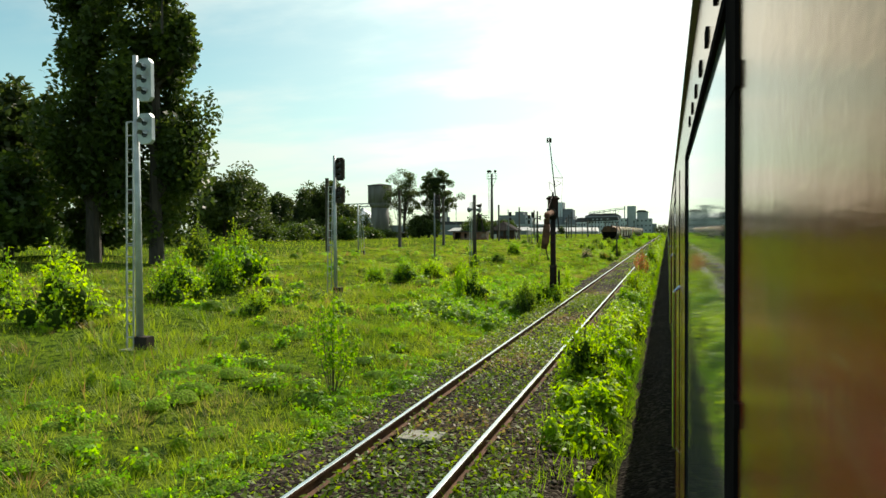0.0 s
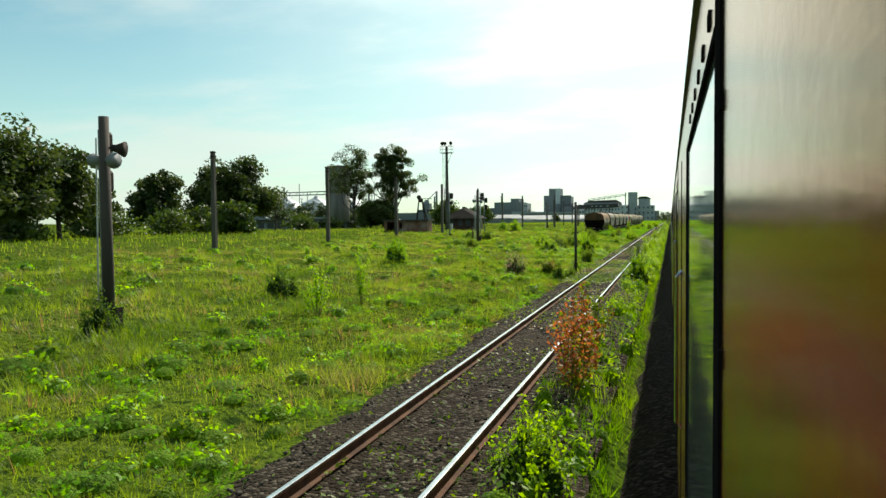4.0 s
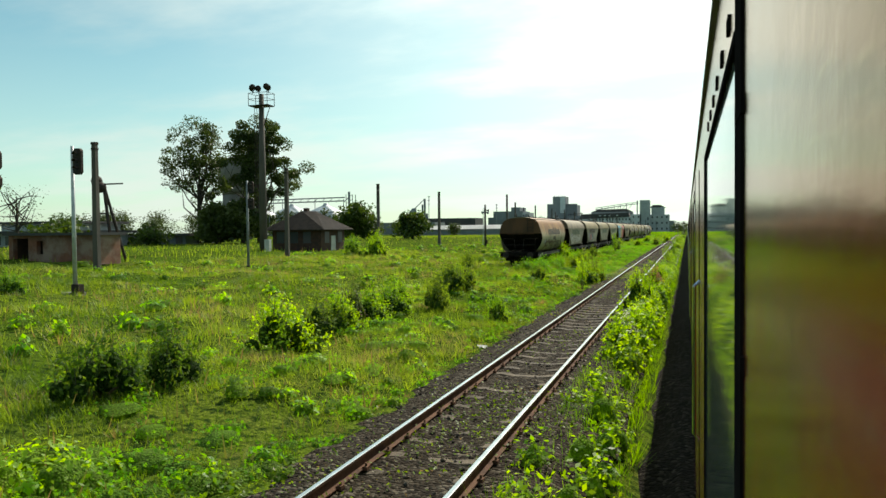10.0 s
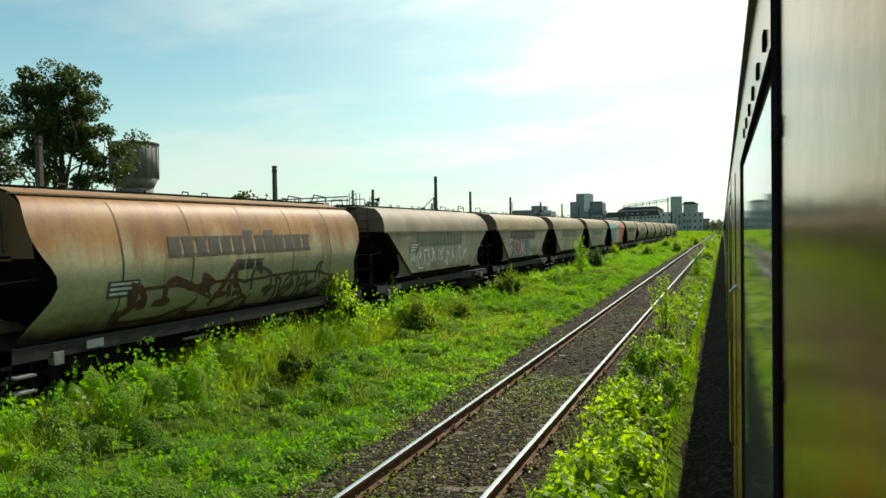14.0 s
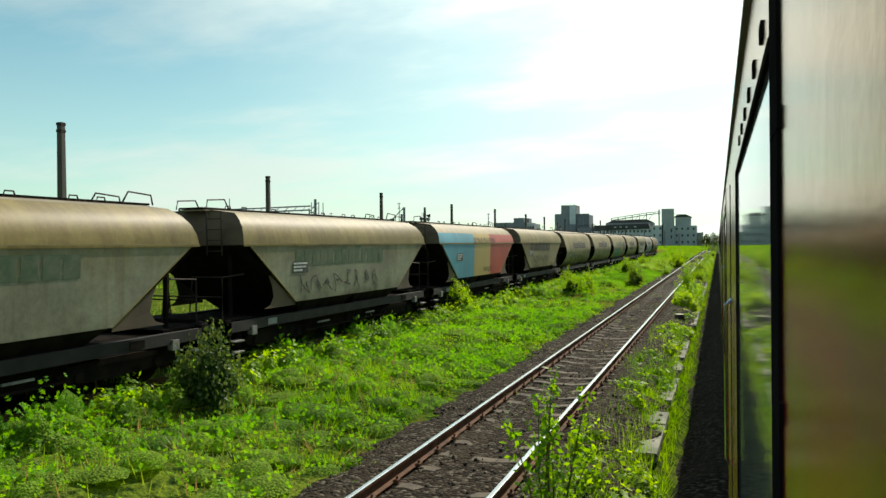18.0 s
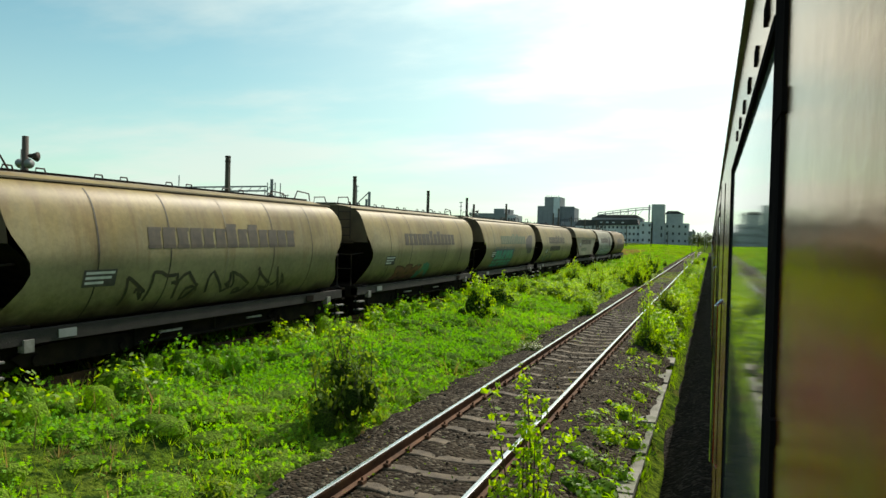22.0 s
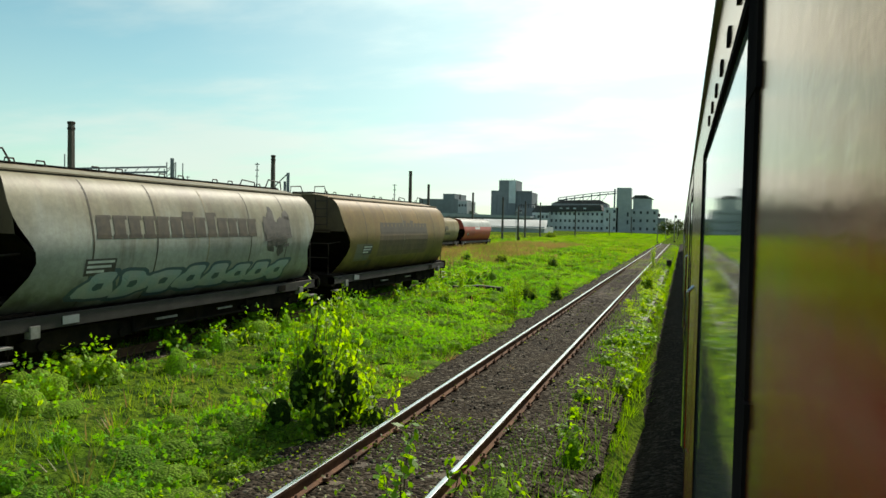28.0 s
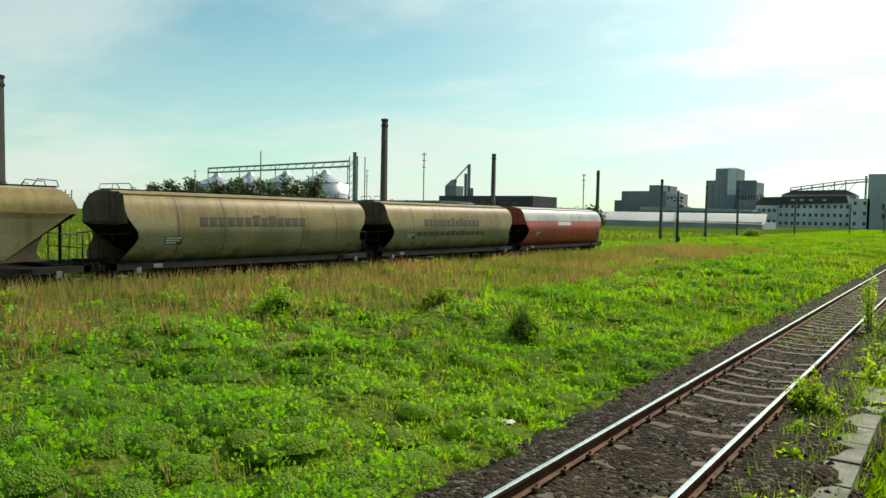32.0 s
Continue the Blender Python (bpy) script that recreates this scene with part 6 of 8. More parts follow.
# brick house with a hipped roof
qx0, qx1, qy0, qy1 = -38.3, -33.0, 166.5, 171.4
qz = gz(-36, 169) - 0.1
t = thing("brick_house", "low dark brick house with a broken hipped tile roof", "house", (qx0, qy0, qz))
wd, dp, ht = qx1 - qx0, qy1 - qy0, 2.1
for nm, a in (("front", (0, wd, 0, 0.35)), ("back", (0, wd, dp - 0.35, dp)), ("west", (0, 0.35, 0.35, dp - 0.35)), ("east", (wd - 0.35, wd, 0.35, dp - 0.35))):
    part("wall", box(B(), *a, 0, ht), M_brick, t, "dark red brick wall")
o, rz = 0.75, 3.95
ridge = ((wd * 0.42, dp * 0.38, rz), (wd * 0.58, dp * 0.62, rz))
e = ((-o, -o, ht), (wd + o, -o, ht), (wd + o, dp + o, ht), (-o, dp + o, ht))
for nm, face in (("s", (e[0], e[1], ridge[0])), ("e", (e[1], e[2], ridge[1], ridge[0])), ("n", (e[2], e[3], ridge[1])), ("w", (e[3], e[0], ridge[0], ridge[1]))):
    bm = B()
    poly(bm, face)
    bmesh.ops.solidify(bm, geom=bm.faces[:], thickness=0.12)
    part("roof_slope", bm, M_roof, t, "worn brown tile slope")
part("eave", box(B(), -o + 0.1, wd + o - 0.1, -o + 0.1, dp + o - 0.1, ht - 0.08, ht - 0.01), M_postwood, t)
for x, wdt in ((0.5, 0.8), (2.0, 0.8), (3.4, 0.8)):
    wdw = part("window", box(B(), x, x + wdt, -0.03, 0.02, 0.8, 1.9), M_pane, t, "dark broken window")
    part("window_frame", box(B(), x - 0.06, x, -0.05, 0.02, 0.75, 1.95), M_postwood, wdw)
for y, m in ((0.7, M_pane), (2.0, M_white), (3.4, M_pane)):
    part("door" if m is M_white else "window", box(B(), wd - 0.02, wd + 0.03, y, y + 0.9, 0.05 if m is M_white else 0.8, 1.9 if m is not M_white else 1.5), m, t, "white boarded door" if m is M_white else "dark window")
part("chimney", box(B(), wd * 0.45 - 0.22, wd * 0.45 + 0.22, dp * 0.5 - 0.22, dp * 0.5 + 0.22, rz - 0.6, rz + 0.3), M_brick, t)

# water tower
tx, ty = -99.5, 249.0
t = thing("water_tower", "grey concrete water tower with a wide drum tank", "water tower", (tx, ty, gz(tx, ty)))
part("shaft", tube(B(), [(0, 0, 0), (0, 0, 10.4)], [3.4, 3.2], 20), M_tower, t, smooth=True)
part("corbel", tube(B(), [(0, 0, 10.4), (0, 0, 12.2)], [3.2, 4.15], 20), M_tower, t, smooth=True)
part("tank", tube(B(), [(0, 0, 12.2), (0, 0, 18.3)], 4.2, 20), M_tower, t, "drum-shaped tank", smooth=True)
part("roof", tube(B(), [(0, 0, 18.3), (0, 0, 18.6), (0, 0, 19.2)], [4.4, 4.4, 0.6], 20), M_darkroof, t)
for k in range(20):
    a = 2 * math.pi * k / 20
    c, s = math.cos(a), math.sin(a)
    part("rib", tube(B(), [(4.2 * c, 4.2 * s, 12.2), (4.2 * c, 4.2 * s, 18.3)], 0.09, 4), M_tower, t)

# ---------------------------------------------------------------- far works and mills


def block(t, x0, x1, y0, y1, z0, z1, m, rows=0, cols=0, name="block", wsize=(1.2, 1.6)):
    p = part(name, box(B(), x0, x1, y0, y1, z0, z1), m, t)
    for r in range(rows):
        for c in range(cols):
            cxw = x0 + (c + 0.5) * (x1 - x0) / cols
            czw = z0 + (r + 0.55) * (z1 - z0) / rows
            part("window", box(B(), cxw - wsize[0] / 2, cxw + wsize[0] / 2, y0 - 0.06, y0 + 0.05, czw - wsize[1] / 2, czw + wsize[1] / 2), M_pane, t)
    return p


t = thing("grain_mill", "tall grey concrete mill with a square tower", "factory", (0, 735, 0))
block(t, -117, -112, 0, 18, 0, 25, M_mill)
block(t, -112, -101, 0, 18, 0, 31.5, M_mill)
block(t, -101, -91, 2, 20, 0, 24, M_mill)
part("glazed_strip", box(B(), -105.5, -101.05, -0.15, 0.0, 17, 31.3), M_zinc, t, "bright reflecting corner strip")
for x in (-113.5, -110.2, -106.9, -98.5, -95.5):
    part("pilaster", box(B(), x, x + 0.5, -0.4, 0.0, 0, 22), M_mill, t)
for k in range(6):
    part("roof_post", tube(B(), [(-111 + 1.7 * k, 2, 31.5), (-111 + 1.7 * k, 2, 32.7)], 0.12, 5), M_darkroof, t)
part("parapet", box(B(), -101, -91, 1.6, 2.0, 24, 24.9), M_mill, t)

t = thing("grey_works", "long grey works building with a raised block", "factory", (0, 735, 0))
block(t, -172, -166, 4, 30, 0, 14, M_mill)
block(t, -166, -139, 0, 30, 0, 19.3, M_mill)
block(t, -150, -142, 2, 28, 19.3, 22.8, M_mill)
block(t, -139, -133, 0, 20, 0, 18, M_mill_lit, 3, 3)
part("chimney", tube(B(), [(-139, 4, 19), (-139, 4, 22.5)], 0.5, 8), M_darkroof, t)
bm = B()
poly(bm, [(-133, 6, 12), (-116, 6, 4), (-116, 14, 4), (-133, 14, 12)])
bmesh.ops.solidify(bm, geom=bm.faces[:], thickness=1.0)
part("sloping_gallery", bm, M_mill, t)

t = thing("white_warehouse", "white rendered warehouse with dark roof and rows of windows", "factory", (0, 715, 0))
block(t, -86, -76, 0, 14, 0, 11, M_millwhite, 2, 4)
block(t, -76, -44, 2, 16, 0, 12.5, M_millwhite, 3, 12)
block(t, -44, -36, 0, 14, 0, 14.5, M_millwhite, 3, 2)
bm = B()
extrude(bm, [(-87, 11), (-45, 12.5), (-46, 16.0), (-84, 15.2)], 1.5, 14)
part("roof", bm, M_darkroof, t, "dark pitched roof")
for x in (-70, -66, -62, -56):
    part("skylight", box(B(), x, x + 1.6, 1.2, 1.6, 13.4, 14.2), M_zinc, t)

t = thing("silo_gallery", "long dark silo hall with a slanting conveyor gallery", "factory", (0, 745, 0))
block(t, -80, -45, 0, 14, 0, 17.5, M_mill)
gl = B()
for z0, z1 in ((19.6, 23.2),):
    tube(gl, [(-76, 2, z0), (-50, 2, z1), (-40, 2, z1 + 1.0)], 0.35, 5)
    tube(gl, [(-76, 2, z0 + 1.5), (-50, 2, z1 + 1.5), (-40, 2, z1 + 2.2)], 0.25, 5)
for k in range(6):
    x = -76 + 5.2 * k
    tube(gl, [(x, 2, 17.5), (x, 2, 21.2 + 0.72 * k)], 0.3, 5)
    tube(gl, [(x, 2, 17.5), (x + 5.2, 2, 21.0 + 0.72 * k)], 0.15, 4)
tube(gl, [(-41, 2, 8), (-41, 2, 27)], 0.5, 6)
part("conveyor_gallery", gl, M_mill, t, "slanting lattice conveyor")
bm = B()
extrude(bm, [(-80, 17.5), (-45, 17.5), (-50, 20.0), (-74, 19.6)], 0, 14)
part("roof", bm, M_darkroof, t)

t = thing("works_tower", "pale concrete works with a square stair tower", "factory", (0, 715, 0))
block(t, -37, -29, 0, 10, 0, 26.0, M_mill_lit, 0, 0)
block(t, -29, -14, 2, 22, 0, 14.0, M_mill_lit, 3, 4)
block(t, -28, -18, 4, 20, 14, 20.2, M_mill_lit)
part("roof", extrude(B(), [(-29, 20.0), (-17, 20.0), (-21, 22.0), (-27, 22.0)], 4, 20), M_darkroof, t)
block(t, -14, -10, 4, 18, 0, 9.0, M_mill)
for zc in (5, 9.5):
    part("window", box(B(), -31.0, -30.0, -0.08, 0.02, zc, zc + 2.4), M_pane, t)

t = thing("machine_hall", "low works hall with pipes and small stacks on its roof", "factory", (0, 725, 0))
block(t, -98, -84, 0, 14, 0, 14.0, M_mill, 1, 5)
rb = random.Random(3)
for k in range(9):
    x = -97 + 1.5 * k
    part("roof_pipe", tube(B(), [(x, 2, 14), (x, 2, 15.2 + rb.random() * 2.2)], 0.3, 5), M_darkroof, t)
part("roof_pipe", tube(B(), [(-97, 2, 15.6), (-85, 2, 16.2)], 0.18, 5), M_darkroof, t)
t = thing("low_hall", "long low grey hall in front of the mill", "factory", (0, 700, 0))
block(t, -140, -85, 0, 20, 0, 7.5, M_mill)
part("roof", extrude(B(), [(-141, 7.5), (-84, 7.5), (-84, 8.6), (-141, 9.6)], -1, 21), M_mill_lit, t, "pale shallow roof")

t = thing("white_shed", "long low shed with a bright pale sheet roof", "shed", (0, 440, 0))
block(t, -131, -82, 0, 16, 0.3, 3.2, M_mill)
bm = B()
poly(bm, [(-132, -1, 3.2), (-81, -1, 3.4), (-82, 9, 5.4), (-131, 9, 5.2)])
bmesh.ops.solidify(bm, geom=bm.faces[:], thickness=0.15)
part("roof", bm, M_shedroof, t, "bright sheet-metal roof slope")
t = thing("pale_shed", "long pale shed roof behind the yard", "shed", (0, 560, 0))
block(t, -112, -50, 0, 20, 0, 2.6, M_mill_lit)
bm = B()
poly(bm, [(-113, -1, 2.6), (-49, -1, 1.9), (-51, 12, 5.3), (-111, 12, 5.4)])
bmesh.ops.solidify(bm, geom=bm.faces[:], thickness=0.2)
part("roof", bm, M_shedroof, t)

# round steel silos with a conveyor bridge
t = thing("steel_silos", "row of round steel silos under a lattice conveyor bridge", "silos", (0, 560, 0))
for k in range(4):
    x = -330 + 27.5 * k
    si = part("silo", tube(B(), [(x, 10, 0), (x, 10, 17.0)], 12.0, 20), M_zinc, t, "corrugated steel silo", smooth=True)
    part("silo_roof", tube(B(), [(x, 10, 17.0), (x, 10, 21.6), (x, 10, 23.2)], [12.2, 2.2, 1.2], 20), M_zinc, si)
br = B()
for zz in (23.6, 26.0):
    tube(br, [(-338, 10, zz), (-232, 10, zz + 1.0)], 0.45, 5)
for k in range(18):
    x = -338 + 6.2 * k
    tube(br, [(x, 10, 23.6), (x + 3.1, 10, 26.4)], 0.18, 4)
for x in (-338, -311, -283, -256, -233):
    tube(br, [(x, 10, 16), (x, 10, 26)], 0.3, 4)
part("conveyor_bridge", br, M_mill, t, "lattice conveyor bridge")
tw = B()
for x, y in ((-230, 8), (-225, 8), (-230, 13), (-225, 13)):
    tube(tw, [(x, y, 0), (x, y, 29)], 0.3, 4)
for k in range(9):
    tube(tw, [(-230, 8, 3.2 * k), (-225, 8, 3.2 * k + 3.2)], 0.15, 4)
tube(tw, [(-228.6, 10, 0), (-228.6, 10, 31)], 0.9, 6)
part("elevator_tower", tw, M_mill, t, "bucket elevator tower")
part("mast", tube(B(), [(-287, 4, 0), (-287, 4, 33)], 0.3, 5), M_mill, t)

t = thing("grain_dryer", "small works with two slim elevator legs and a slanting chute", "factory", (0, 588, 0))
block(t, -190, -184, 0, 6, 0, 16.0, M_mill)
bm = B()
poly(bm, [(-190, 0, 16), (-184, 0, 16), (-185.5, 3, 19), (-188.5, 3, 19)])
part("hood", bm, M_mill, t)
for a, b, r in (((-178.5, 2, 0), (-178.5, 2, 25.6), 0.8), ((-180.2, 2, 0), (-180.2, 2, 21.5), 0.7), ((-177, 2, 0), (-177, 2, 15), 1.0)):
    part("elevator_leg", tube(B(), [a, b], r, 6), M_mill, t)
part("chute", tube(B(), [(-187, 2, 18.0), (-179, 2, 25.0)], 0.3, 5), M_mill, t, "slanting chute")
part("side_box", box(B(), -194, -190, 1, 5, 6, 11), M_mill, t)
t = thing("low_sheds", "long low dark sheds on the horizon", "shed", (0, 470, 0))
block(t, -260, -190, 0, 20, 0, 5.5, M_mill)
block(t, -210, -150, 60, 80, 0, 8, M_mill)
block(t, -180, -135, 100, 120, 0, 11, M_darkroof)
for x, y, hh in ((-150, 520, 24), (-212, 560, 22), (-128, 600, 21), (-250, 500, 19)):
    t = thing("radio_mast", "thin lattice mast far behind the yard", "mast", (x, y, 0))
    mm = B()
    tube(mm, [(0, 0, 0), (0, 0, hh)], 0.22, 4)
    for k in range(3):
        tube(mm, [(-1.0 + 0.2 * k, 0, hh - 0.5 - 2.2 * k), (1.0 - 0.2 * k, 0, hh - 0.5 - 2.2 * k)], 0.14, 4)
    part("mast", mm, M_mill, t)

# low buildings west of the yard
t = thing("depot_building", "low grey depot with an arcade of dark openings", "building", (0, 178, 0))
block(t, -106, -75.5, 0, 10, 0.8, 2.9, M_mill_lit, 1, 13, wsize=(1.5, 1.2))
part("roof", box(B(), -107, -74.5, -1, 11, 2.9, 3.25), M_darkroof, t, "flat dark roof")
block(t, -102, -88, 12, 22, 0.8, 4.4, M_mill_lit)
part("upper_roof", box(B(), -103, -87, 11.4, 23, 4.4, 4.75), M_darkroof, t, "flat dark roof")
t = thing("low_workshop", "long low workshop with a dark flat roof", "building", (0, 196, 0))
block(t, -86, -72, 0, 8, 0.8, 2.4, M_mill, 1, 6, wsize=(1.2, 1.0))
part("roof", box(B(), -87, -71, -0.8, 9, 2.4, 2.7), M_darkroof, t, "flat dark roof")

# far colour-light signals ahead
for x, y in ((-4.9, 452), (-1.6, 470), (-4.7, 520), (-1.5, 545)):
    light_signal(x - 0.4, y, 6.2, (2,), M_grey, "distant grey light signal on the main line", False)
# small black track box by the train
t = thing("track_box", "small black equipment box beside the track", "equipment box", (-1.05, 353.2, gz(-1.05, 353.2)))
part("case", box(B(), -0.2, 0.2, -0.2, 0.2, 0.25, 0.75), M_iron, t, bevel=0.02)
part("stand", box(B(), -0.06, 0.06, -0.06, 0.06, 0, 0.26), M_iron, t)

# cable trough slabs beside the train
def slab_run(y0, y1, x, seed, half=0.22, gone=0.0):
    rr = random.Random(seed)
    y = y0
    t = thing("cable_trough", "row of worn concrete trough covers in the weeds", "cable trough", (0, 0, 0), kind="structure")
    while y < y1:
        ln_ = 0.95
        if rr.random() >= gone:
            bm = box(B(), x - half, x + half, y, y + ln_, -0.56, gz(x, y) + 0.10 + rr.uniform(-0.05, 0.03))
            part("cover_slab", bm, M_slab, t, bevel=0.015)
        y += ln_ + 0.03


slab_run(172, 216, -1.08, 1, 0.17, 0.4)
slab_run(217, 252, -1.02, 2, 0.17, 0.3)
t = thing("tree_stump", "low weathered tree stump with a pale sawn top", "stump", (-1.48, 220.2, gz(-1.48, 220.2)))
part("trunk", tube(B(), [(0, 0, -0.1), (0.01, 0, 0.10), (0, 0.01, 0.30)], [0.24, 0.20, 0.185], 11), M_bark, t)
part("sawn_top", tube(B(), [(0, 0.01, 0.30), (0, 0.01, 0.325)], [0.185, 0.17], 11), M_spray_cream, t, "pale sawn top")
slab_run(312, 350, -1.30, 3)
# a slab lying between the rails
t = thing("concrete_slab", "flat pale concrete slab lying between the rails", "slab", (-3.40, 17.0, -0.19))
part("slab", box(B(), -0.30, 0.30, -0.24, 0.24, 0.0, 0.07), M_slab, t, bevel=0.012)
# loose timbers and scraps
for x, y, a, ln_ in ((-8.3, 317.4, 40, 1.1), (-7.6, 318.3, 150, 1.5)):
    t = thing("timber_beam", "old dark timber beam lying in the grass", "beam", (x, y, gz(x, y) + 0.13), a)
    part("beam", box(B(), -ln_ / 2, ln_ / 2, -0.11, 0.11, -0.11, 0.11), M_postwood, t, bevel=0.02)
for x, y in ((-5.6, 334.0), (-7.5, 333.6), (-5.2, 124.0), (-3.2, 80.6), (-2.7, 80.9)):
    t = thing("litter_scrap", "crumpled pale scrap of litter on the ground", "litter", (x, y, gz(x, y) + 0.02 if x < -5 else -0.2), random.uniform(0, 180))
    bm = B()
    vs = [[bm.verts.new((0.07 * i - 0.14, 0.05 * j - 0.07, random.uniform(0.0, 0.06))) for i in range(5)] for j in range(4)]
    for j in range(3):
        for i in range(4):
            bm.faces.new((vs[j][i], vs[j][i + 1], vs[j + 1][i + 1], vs[j + 1][i]))
    part("scrap", bm, M_white, t)
# ---------------------------------------------------------------- plants
rng = np.random.default_rng(7)


def blades(n, xs, ys, h, w, lean=0.5, zfun=height):
    """n grass blades as thin triangles at xs, ys."""
    a = rng.uniform(0, 2 * np.pi, n)
    hh = rng.uniform(h[0], h[1], n)
    ww = rng.uniform(w[0], w[1], n)
    z = zfun(xs, ys) - 0.02
    dx, dy = np.cos(a) * ww / 2, np.sin(a) * ww / 2
    la = rng.uniform(0, 2 * np.pi, n)
    ll = hh * rng.uniform(0.1, lean, n)
    v = np.empty((n, 3, 3))
    v[:, 0] = np.stack([xs - dx, ys - dy, z], 1)
    v[:, 1] = np.stack([xs + dx, ys + dy, z], 1)
    v[:, 2] = np.stack([xs + np.cos(la) * ll, ys + np.sin(la) * ll, z + hh], 1)
    return v.reshape(-1, 3), np.arange(3 * n).reshape(n, 3)


def leaf_quads(c, size, flat=0.6, out=None, spread=0.6):
    """Leaf quads at the centres c; facing roughly along out where that is given."""
    n = len(c)
    nrm = rng.normal(size=(n, 3))
    if out is None:
        nrm[:, 2] = np.abs(nrm[:, 2]) + flat
    else:
        nrm = out + nrm * spread
    nrm /= np.linalg.norm(nrm, axis=1)[:, None]
    t = np.cross(nrm, rng.normal(size=(n, 3)))
    t /= np.linalg.norm(t, axis=1)[:, None] + 1e-9
    b = np.cross(nrm, t)
    s = (size * rng.uniform(0.6, 1.25, n))[:, None]
    v = np.empty((n, 4, 3))
    v[:, 0] = c - t * s
    v[:, 1] = c + b * s * 0.55
    v[:, 2] = c + t * s
    v[:, 3] = c - b * s * 0.55
    return v.reshape(-1, 3), np.arange(4 * n).reshape(n, 4)


def fronds(root, out, leaf):
    """Feathery fronds: two pairs of leaflets on a short stalk that points outwards."""
    n, leaf = len(root), leaf * 1.08
    axis = out / np.linalg.norm(out, axis=1)[:, None] + rng.normal(size=(n, 3)) * 0.45
    axis /= np.linalg.norm(axis, axis=1)[:, None]
    side = np.cross(axis, rng.normal(size=(n, 3)))
    side /= np.linalg.norm(side, axis=1)[:, None]
    long_ = leaf * rng.uniform(0.7, 1.7, (n, 1))
    v = np.empty((n, 4, 3, 3))
    for k in range(4):
        f = (k // 2 + 0.35) / 1.6
        p = root + axis * long_ * f
        w = axis * leaf * 0.38
        v[:, k, 0], v[:, k, 1] = p - w, p + w
        v[:, k, 2] = p + (side * (1 if k % 2 else -1) * 0.80 + axis * 0.55) * leaf * (1.25 - 0.35 * f) + np.array([0, 0, -0.25 * leaf])
    return v.reshape(-1, 3), np.arange(n * 12).reshape(-1, 3)


def patchy(xs, ys, f=0.35, seed=0.0):
    return 0.5 + 0.25 * (np.sin(xs * f * 1.7 + 1.3 * np.sin(ys * f * 0.7 + seed)) + np.sin(ys * f * 1.1 + 1.9 * np.sin(xs * f * 0.9 + seed * 2)))


def scatter(n, x0, x1, y0, y1, seed, bias=0.35, f=0.35):
    xs, ys = rng.uniform(x0, x1, n), rng.uniform(y0, y1, n)
    keep = rng.uniform(0, 1, n) < bias + (1 - bias) * patchy(xs, ys, f, seed)
    keep &= ~((xs < -13) & (ys > 172) & (ys < 310) & (rng.uniform(0, 1, n) < 0.75))
    return xs[keep], ys[keep]


def grass(name, n, x0, x1, y0, y1, h, w, material, label, seed, bias=0.35, f=0.35):
    xs, ys = scatter(n, x0, x1, y0, y1, seed, bias, f)
    v, q = blades(len(xs), xs, ys, h, w)
    raw(name, v, q, material, None, label, "grass", "stuff")


def tufts(name, n, x0, x1, y0, y1, h, r, per, w, material, label, seed, bias=0.3):
    """Grass in leaning tufts whose height swells and sinks over the ground."""
    xs, ys = scatter(n, x0, x1, y0, y1, seed, bias, 0.28)
    k = len(xs)
    tall = h[0] + (h[1] - h[0]) * np.clip(patchy(xs, ys, 0.55, seed + 3) * rng.uniform(0.5, 1.4, k), 0, 1)
    a = rng.uniform(0, 2 * np.pi, (k, per))
    d = rng.uniform(0.0, 1.0, (k, per)) ** 0.7
    rad = rng.uniform(r[0], r[1], (k, 1))
    bx, by = xs[:, None] + np.cos(a) * d * rad, ys[:, None] + np.sin(a) * d * rad
    bz = height(bx, by) - 0.02
    hh = tall[:, None] * (1.05 - 0.55 * d) * rng.uniform(0.75, 1.1, (k, per))
    out = 0.35 + 0.8 * d
    tx_, ty_ = bx + np.cos(a) * out * hh, by + np.sin(a) * out * hh
    t2 = a + rng.uniform(0.8, 2.3, (k, per))
    ww = rng.uniform(w[0], w[1], (k, per))
    v = np.empty((k, per, 3, 3))
    v[..., 0, :] = np.stack([bx - np.cos(t2) * ww / 2, by - np.sin(t2) * ww / 2, bz], -1)
    v[..., 1, :] = np.stack([bx + np.cos(t2) * ww / 2, by + np.sin(t2) * ww / 2, bz], -1)
    v[..., 2, :] = np.stack([tx_, ty_, bz + hh], -1)
    raw(name, v.reshape(-1, 3), np.arange(3 * k * per).reshape(-1, 3), material, None, label, "grass", "stuff")


tufts("verge_tufts", 13500, -12.2, -5.3, -2, 152, (0.10, 0.40), (0.18, 0.48), 25, (0.009, 0.018), M_meadow, "soft carpet of meadow grass along the track", 1.1, 0.75)
tufts("verge_tufts", 5500, -10.2, -5.2, 152, 350, (0.10, 0.34), (0.12, 0.34), 26, (0.010, 0.024), M_grass, "leaning tufts of bright grass along the track", 1.4)
tufts("pale_tufts", 1500, -10.2, -6.0, 148, 184, (0.14, 0.46), (0.14, 0.38), 26, (0.007, 0.014), M_meadow, "pale meadow grass before the wagons", 1.8, 0.4)
tufts("tall_tufts", 520, -10.1, -8.6, 150, 172, (0.6, 1.2), (0.15, 0.35), 30, (0.008, 0.016), M_meadow, "tall grass at the foot of the wagon", 1.9, 0.6)
